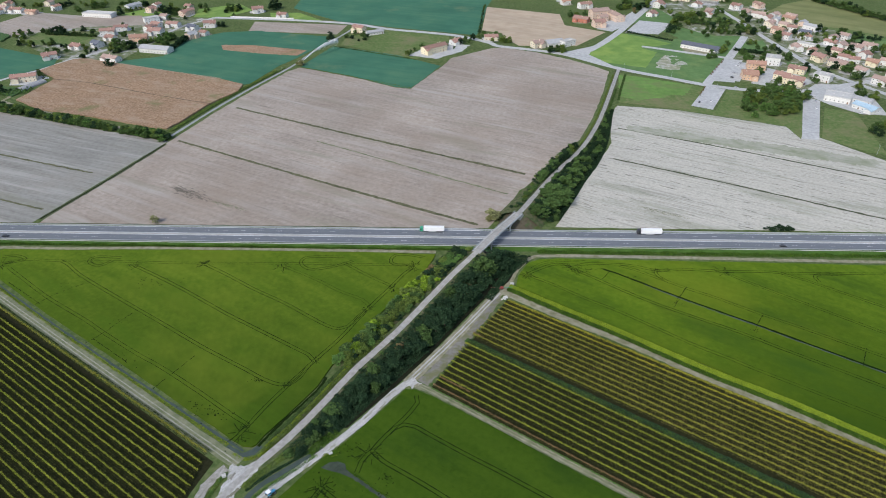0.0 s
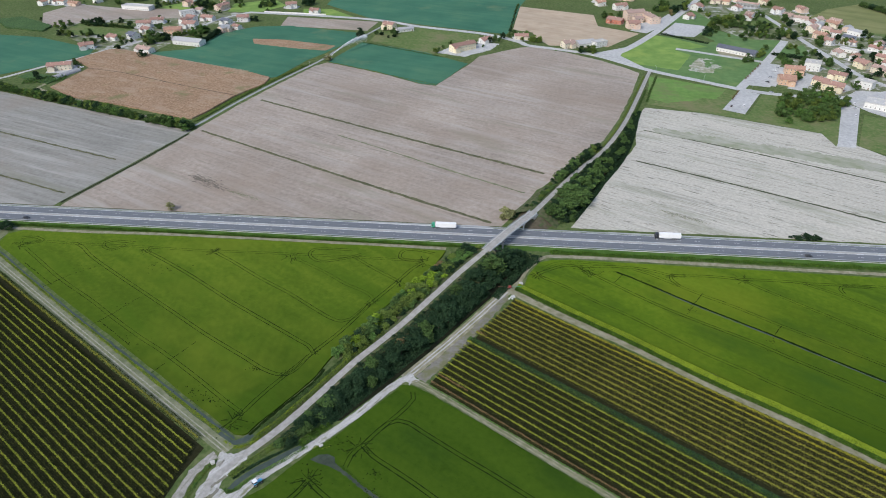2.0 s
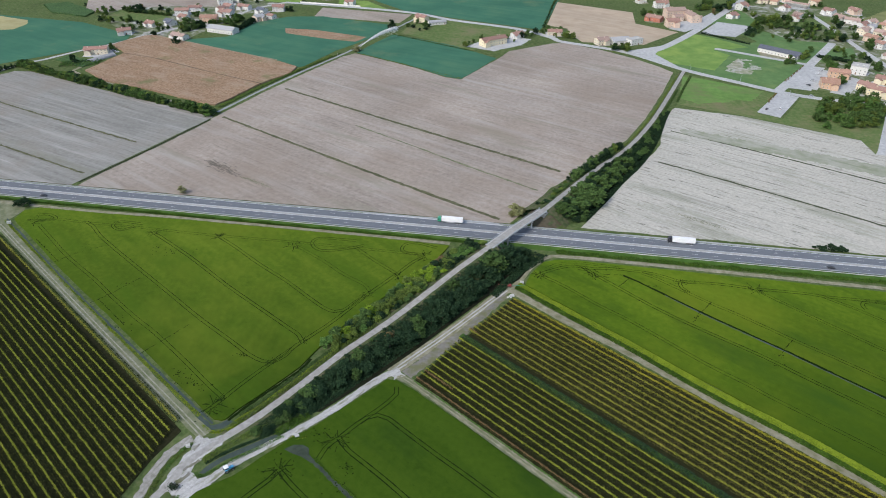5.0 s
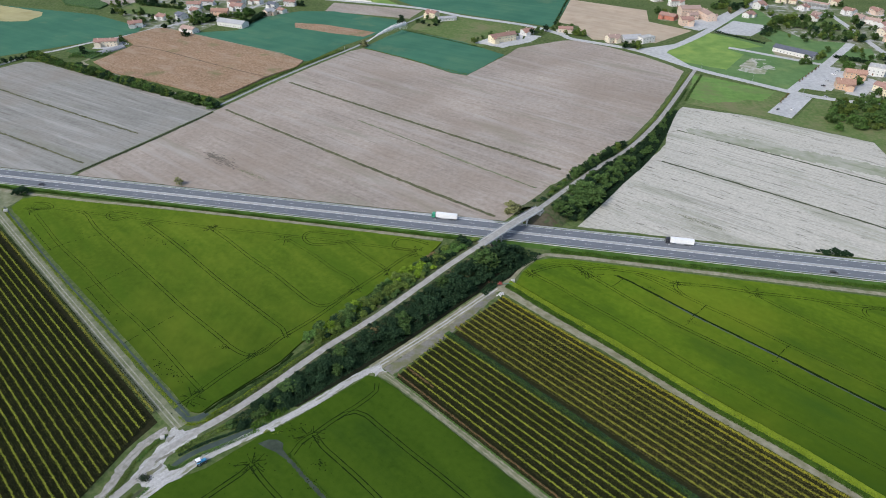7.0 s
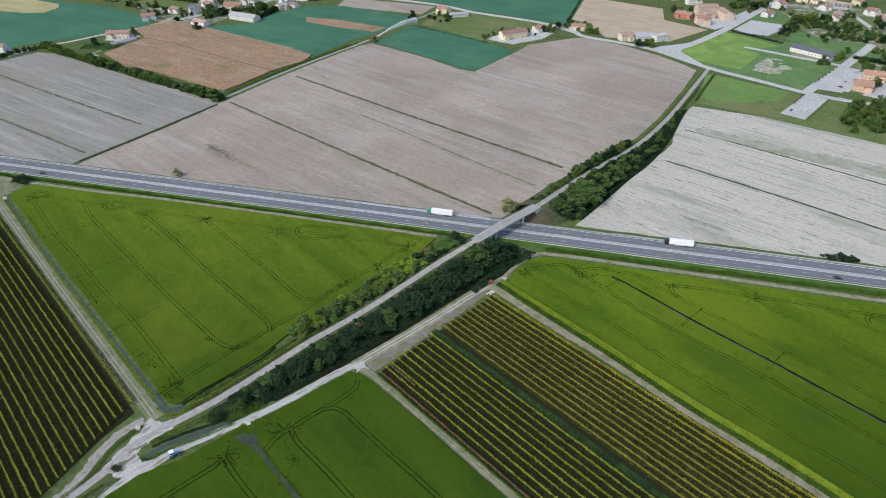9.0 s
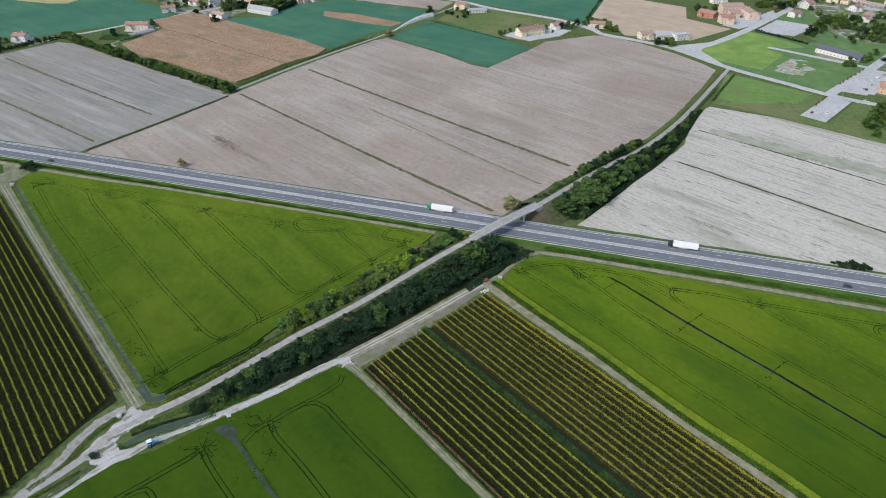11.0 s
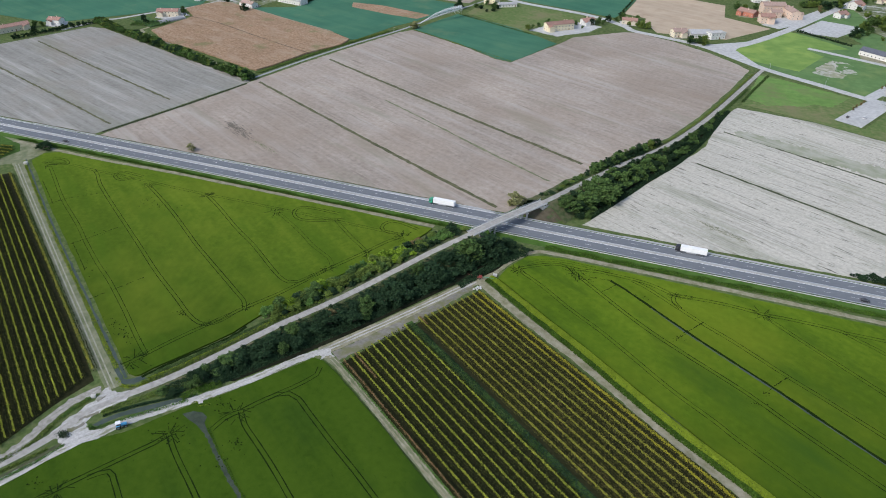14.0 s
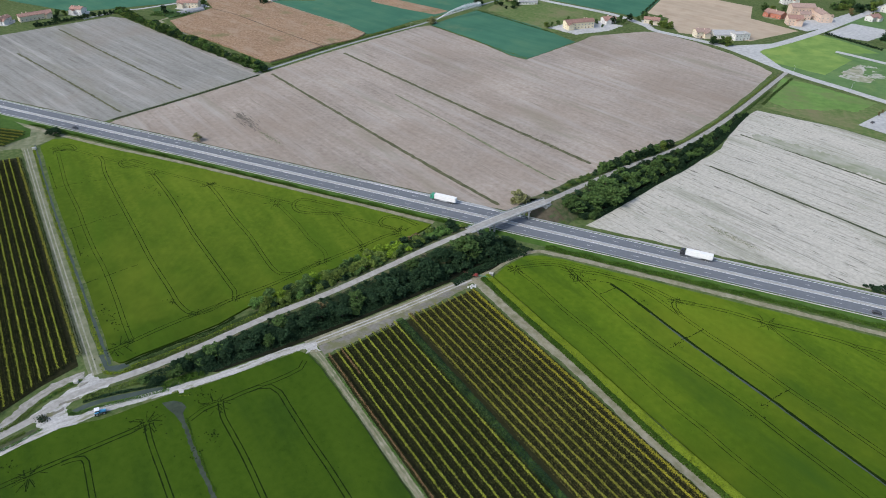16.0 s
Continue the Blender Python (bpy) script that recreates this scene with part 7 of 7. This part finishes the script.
def car(x, y, z, a, coat, word):
    r = empty("car", pose(x, y, z, 0, 0, a))
    body = shell("body", [(-2.1, 0.35), (2.1, 0.35), (2.15, 0.62), (1.95, 0.82), (0.95, 0.95), (-1.6, 0.98), (-2.1, 0.9), (-2.15, 0.55)], 1.75, coat, r)
    shell("cabin", [(-1.7, 0.93), (1.0, 0.93), (0.35, 1.42), (-1.25, 1.45)], 1.55, M_PANE, r, 0.16, "dark glass cabin")
    shell("roof", [(-1.2, 1.42), (0.3, 1.40), (0.25, 1.48), (-1.15, 1.5)], 1.3, coat, r)
    for s in (-0.6, 0.6):
        box_part("headlight", 2.06, s, 0.68, 0.12, 0.34, 0.14, M_WHITE_P, body, "clear headlight", 0.02)
        box_part("tail_light", -2.1, s, 0.78, 0.1, 0.3, 0.14, M_RED_P, body, "red tail light", 0.02)
    for wx in (-1.3, 1.3):
        for wy in (-0.78, 0.78):
            wheel(r, wx, wy, 0.32, 0.2)
    return tagged(r, "%s car with dark windows" % word, "car", "cars")


def lorry(x, y, z, a, cab_coat, word):
    r = empty("lorry", pose(x, y, z, 0, 0, a))
    cab = shell("cab", [(6.0, 0.7), (8.2, 0.7), (8.25, 1.9), (8.05, 3.1), (7.6, 3.65), (6.0, 3.75)], 2.45, cab_coat, r, 0.1, word + " cab")
    box_part("windscreen", 8.14, 0, 2.45, 0.12, 2.0, 0.9, M_PANE, cab, "dark windscreen", 0.03)
    for s in (-1, 1):
        box_part("side_window", 7.4, s * 1.22, 2.4, 0.9, 0.06, 0.7, M_PANE, cab, "dark side window", 0.02)
        box_part("headlight", 8.22, s * 0.85, 1.0, 0.1, 0.4, 0.22, M_WHITE_P, cab, "clear headlight", 0.02)
    box_part("chassis", 0.3, 0, 0.95, 15.2, 1.0, 0.28, M_BLACK_P, r, "black frame")
    tr = box_part("trailer", -1.3, 0, 2.55, 13.6, 2.55, 2.8, M_TARP, r, "white tarpaulin box", 0.08)
    box_part("trailer_rim", -1.3, 0, 1.2, 13.65, 2.6, 0.16, M_SILVER_P, tr, "silver edge")
    for s in (-1, 1):
        box_part("under_guard", -0.2, s * 1.15, 0.75, 5.0, 0.08, 0.5, M_SILVER_P, tr, "grey side guard")
    for wx in (7.1, 4.6, -3.6, -4.9, -6.2):
        for wy in (-1.08, 1.08):
            wheel(r, wx, wy, 0.5, 0.32)
    return tagged(r, "articulated lorry with %s cab and white trailer" % word, "lorry", "lorries")


def on_mw(s, n):
    return mw(s, n, 0.08)


p = on_mw(-12, 6.6)
lorry(p.x, p.y, p.z, 182.54, M_GREEN_P, "green")
p = on_mw(131.5, 6.6)
lorry(p.x, p.y, p.z, 182.54, M_BLACK_P, "black")
p = on_mw(214, -6.4)
car(p.x, p.y, p.z, 2.54, M_BLACK_P, "black")
p = on_mw(-292, -6.4)
car(p.x, p.y, p.z, 2.54, M_BLACK_P, "black")
for x, y, a, coat, word in ((240, 625, 64, M_WHITE_P, "white"), (299, 737, 150, M_WHITE_P, "white"), (288, 714, 150, M_SILVER_P, "silver"), (281, 698, 150, M_BLACK_P, "black"),
                            (276, 666, -30, M_SILVER_P, "silver"), (335, 613, 70, M_WHITE_P, "white"), (342, 632, 70, M_SILVER_P, "silver"), (346, 645, 70, M_WHITE_P, "white"),
                            (349, 681, 40, M_RED_P, "red"), (379, 647, 20, M_SILVER_P, "silver"), (371, 604, 60, M_WHITE_P, "white"), (-452, 648, 60, M_SILVER_P, "silver"), (-446, 645, 40, M_WHITE_P, "white"),
                            (305, 748, 150, M_SILVER_P, "silver"), (228, 622, 64, M_BLACK_P, "black")):
    car(x, y, 0.11, a, coat, word)


def tractor(x, y, a):
    r = empty("tractor", pose(x, y, 0.07, 0, 0, a))
    shell("bonnet", [(0.2, 0.9), (2.3, 0.85), (2.35, 1.5), (2.1, 1.68), (0.2, 1.78)], 1.0, M_BLUE_P, r, 0.12, "blue bonnet")
    box_part("chassis", 0.6, 0, 0.8, 3.2, 0.7, 0.45, M_BLACK_P, r, "black frame", 0.04)
    cab = shell("cab", [(-1.3, 1.2), (0.25, 1.2), (0.15, 2.55), (-1.2, 2.6)], 1.6, M_PANE, r, 0.1, "dark glass cab")
    shell("cab_roof", [(-1.5, 2.58), (0.4, 2.55), (0.35, 2.75), (-1.45, 2.8)], 1.8, M_WHITE_P, cab, 0.08, "white cab roof")
    for s in (-1, 1):
        box_part("mudguard", -0.75, s * 0.95, 1.68, 1.5, 0.5, 0.14, M_BLUE_P, r, "blue mudguard", 0.05)
        wheel(r, -0.75, s * 1.0, 0.85, 0.5)
        wheel(r, 1.75, s * 0.85, 0.58, 0.36)
    bm = bmesh.new()
    bmesh.ops.create_cone(bm, cap_ends=True, segments=8, radius1=0.06, radius2=0.05, depth=1.0, matrix=Matrix.Translation((1.3, 0.4, 2.1)))
    part("exhaust", bm, M_BLACK_P, r)
    tagged(r, "blue tractor with a white roof on a gravel track", "tractor")


tractor(-61.9, 161.6, 48)

# ---- sprinkler and its water ----
M_DROPS = mat("water_drops", [(0.80, 0.82, 0.84), (0.88, 0.89, 0.90)], 1.0, rough=0.3)


def sprinkler():
    r = empty("sprinkler", pose(-186, 711, 0.2, 0, 0, 70))
    box_part("cart", 0, 0, 0.6, 2.6, 1.6, 0.3, M_STEEL, r, "steel cart", 0.04)
    for wx in (-0.9, 0.9):
        for wy in (-0.95, 0.95):
            wheel(r, wx, wy, 0.42, 0.2)
    bm = bmesh.new()
    bmesh.ops.create_cone(bm, cap_ends=True, segments=10, radius1=0.09, radius2=0.07, depth=2.4, matrix=Matrix.Translation((0.7, 0, 1.7)) @ Matrix.Rotation(radians(60), 4, "Y"))
    part("nozzle", bm, M_STEEL, r)
    tagged(r, "wheeled steel sprinkler gun spraying a young crop", "sprinkler")
    rng = np.random.default_rng(8)
    n = 9000
    t = rng.uniform(0, 1, n) ** 0.75
    base = np.array([-187.5, 719.0, 2.0])
    P = base + np.outer(t, np.array([28.0, 55.0, 0]))
    P[:, 2] += 24 * t - 15 * t * t
    fall = rng.exponential(0.16, n).clip(0, 1) * t
    P[:, 2] -= fall * np.maximum(P[:, 2] - 1, 0)
    P += rng.normal(size=(n, 3)) * (0.12 + 0.75 * t)[:, None]
    P[:, 2] = np.maximum(P[:, 2], 0.4)
    tagged(quad_mesh("water_spray", leaf_quads(P, 0.4, rng, 0.2), M_DROPS), "white arc of sprinkler water in the air", "water", kind="stuff")


sprinkler()


# ---- small things on the tracks ----
M_RUST = paint("faded_red_coat", (0.22, 0.085, 0.065))


def seeder(x, y, a):
    r = empty("field_implement", pose(x, y, 0.06, 0, 0, a))
    box_part("frame", 0, 0, 0.9, 3.0, 1.6, 0.22, M_RUST, r, "red steel frame", 0.03)
    box_part("hopper", 0.1, 0, 1.35, 1.6, 1.4, 0.8, M_RED_P, r, "faded red hopper", 0.1)
    box_part("boom", -3.9, 0.2, 1.35, 5.4, 0.14, 0.14, M_RUST, r, "rusty boom arm")
    box_part("boom", 4.8, -0.2, 1.4, 7.2, 0.16, 0.16, M_GREEN_P, r, "green boom arm")
    for wy in (-0.95, 0.95):
        wheel(r, 0, wy, 0.45, 0.24)
    tagged(r, "red field implement with long boom arms", "implement")


seeder(33.5, 307.5, 8)
M_SACK = mat("white_sack", [(0.60, 0.60, 0.58), (0.72, 0.72, 0.70)], 1.5, bump=0.1, bump_scale=4)
srng = random.Random(3)
for dx, dy, dz in ((0, 0, 0), (1.2, 0.5, 0), (0.5, 1.3, 0), (1.7, 1.8, 0), (0.9, -1.0, 0), (0.7, 0.4, 0.75), (-0.8, -1.2, 0), (2.2, 0.7, 0)):
    bm = box_bm(bmesh.new(), 0, 0, 0.38, 1.0, 0.95, 0.78, bevel=0.22)
    me = bpy.data.meshes.new("bulk_bag")
    bm.to_mesh(me)
    bm.free()
    me.materials.append(M_SACK)
    ob = new("bulk_bag", me)
    ob.matrix_world = pose(34.5 + dx, 298.6 + dy, 0.05 + dz, 0, 0, srng.uniform(0, 90))
    tagged(ob, "white bulk bag standing on bare earth", "bag", "bulk bags")


def concrete_box(x, y, a, name, label, w=1.6, h=1.1):
    r = empty(name, pose(x, y, 0.0, 0, 0, a))
    box_part("chamber", 0, 0, h / 2, w, w * 0.8, h, M_CONCRETE, r, bevel=0.05)
    box_part("lid", 0, 0, h + 0.06, w + 0.2, w * 0.8 + 0.2, 0.12, M_CONCRETE, r, "pale concrete lid", 0.03)
    tagged(r, label, "valve chamber")


concrete_box(-83.8, 169.0, 30, "valve_chamber", "pale concrete valve chamber beside the track")
concrete_box(39.8, 312.5, 10, "valve_chamber", "pale concrete valve chamber at the crop corner", 2.0, 1.0)
concrete_box(-41.6, 183.6, 35, "culvert_head", "pale concrete culvert head at the ditch mouth", 1.6, 0.6)
concrete_box(-290, 306.5, 30, "valve_chamber", "pale concrete valve chamber beside the ditch", 2.2, 1.4)


def brush_heap(x, y):
    r = empty("brush_heap", pose(x, y, 0))
    rng = np.random.default_rng(6)
    bm = bmesh.new()
    for i in range(16):
        a, b = rng.uniform(-2.4, 2.4, 2), rng.uniform(-2.4, 2.4, 2)
        p, q = Vector((a[0], a[1] * 0.6, rng.uniform(0.1, 0.6))), Vector((b[0], b[1] * 0.6, rng.uniform(0.4, 1.5)))
        v = q - p
        bmesh.ops.create_cone(bm, cap_ends=True, segments=5, radius1=0.08, radius2=0.03, depth=v.length, matrix=Matrix.Translation((p + q) / 2) @ v.to_track_quat("Z", "Y").to_matrix().to_4x4())
    part("branches", bm, M_BARK, r, "bare cut branches")
    P = rng.normal(size=(520, 3)) * np.array([1.15, 0.8, 0.5])
    P[:, 2] = np.abs(P[:, 2]) + 0.1
    quad_mesh("dead_leaves", leaf_quads(P, 0.4, rng, 0.5), M_LEAF["deep"], r)
    tagged(r, "heap of cut branches on the gravel", "brush heap")


brush_heap(-79.2, 150.0)


def lamp_post(x, y, h, a):
    r = empty("street_lamp", pose(x, y, 0, 0, 0, a))
    bm = bmesh.new()
    bmesh.ops.create_cone(bm, cap_ends=True, segments=10, radius1=0.11, radius2=0.06, depth=h, matrix=Matrix.Translation((0, 0, h / 2)))
    part("pole", bm, M_STEEL, r)
    box_part("arm", 0.6, 0, h, 1.3, 0.08, 0.08, M_STEEL, r)
    box_part("lamp_head", 1.35, 0, h - 0.02, 0.7, 0.3, 0.14, M_STEEL, r, "grey lamp head", 0.04)
    tagged(r, "grey steel street lamp", "lamp", "street lamps")


for x, y, a in ((343, 512, 90), (256, 664, 60), (300, 655, 90), (170, 712, 130), (215, 688, 60), (337, 668, 90), (283, 740, 150), (-204, 688, 0)):
    lamp_post(x, y, 8.0 if x > -100 else 4.0, a)


def garden_wall(x0, y0, x1, y1, h):
    line = smooth_line([(x0, y0, 0), (x1, y1, 0)], 6)
    ob = loft("garden_wall", line, [(-0.15, -0.2), (-0.15, h), (-0.2, h), (-0.2, h + 0.1), (0.2, h + 0.1), (0.2, h), (0.15, h), (0.15, -0.2)], M_WALL["w"])
    tagged(ob, "long white rendered garden wall", "wall", "garden walls")


garden_wall(-338, 908, -248, 904, 1.6)


def glasshouse(x, y, a, w, d):
    """A tunnel greenhouse: ribs under a pale film."""
    r = empty("greenhouse", pose(x, y, 0, 0, 0, a))
    arc = [(d / 2 * math.cos(t), 2.9 * math.sin(t)) for t in [math.pi * k / 10 for k in range(11)]]
    verts, faces = [], []
    for i in range(9):
        for yy, zz in arc:
            verts.append((-w / 2 + w * i / 8, yy, zz))
        if i:
            for j in range(10):
                o = (i - 1) * 11 + j
                faces.append((o, o + 11, o + 12, o + 1))
    mesh_object("cover", verts, faces, M_ROOF["g"], r, "pale grey film")
    for i in range(0, 9, 2):
        bm = bmesh.new()
        for (y0, z0), (y1, z1) in zip(arc, arc[1:]):
            p, q = Vector((-w / 2 + w * i / 8, y0 * 1.02, z0 * 1.02)), Vector((-w / 2 + w * i / 8, y1 * 1.02, z1 * 1.02))
            v = q - p
            bmesh.ops.create_cone(bm, cap_ends=True, segments=5, radius1=0.06, radius2=0.06, depth=v.length, matrix=Matrix.Translation((p + q) / 2) @ v.to_track_quat("Z", "Y").to_matrix().to_4x4())
        part("rib", bm, M_STEEL, r)
    tagged(r, "pale grey tunnel greenhouse beside a farmhouse", "greenhouse")


glasshouse(-449, 622, 72, 30, 9)
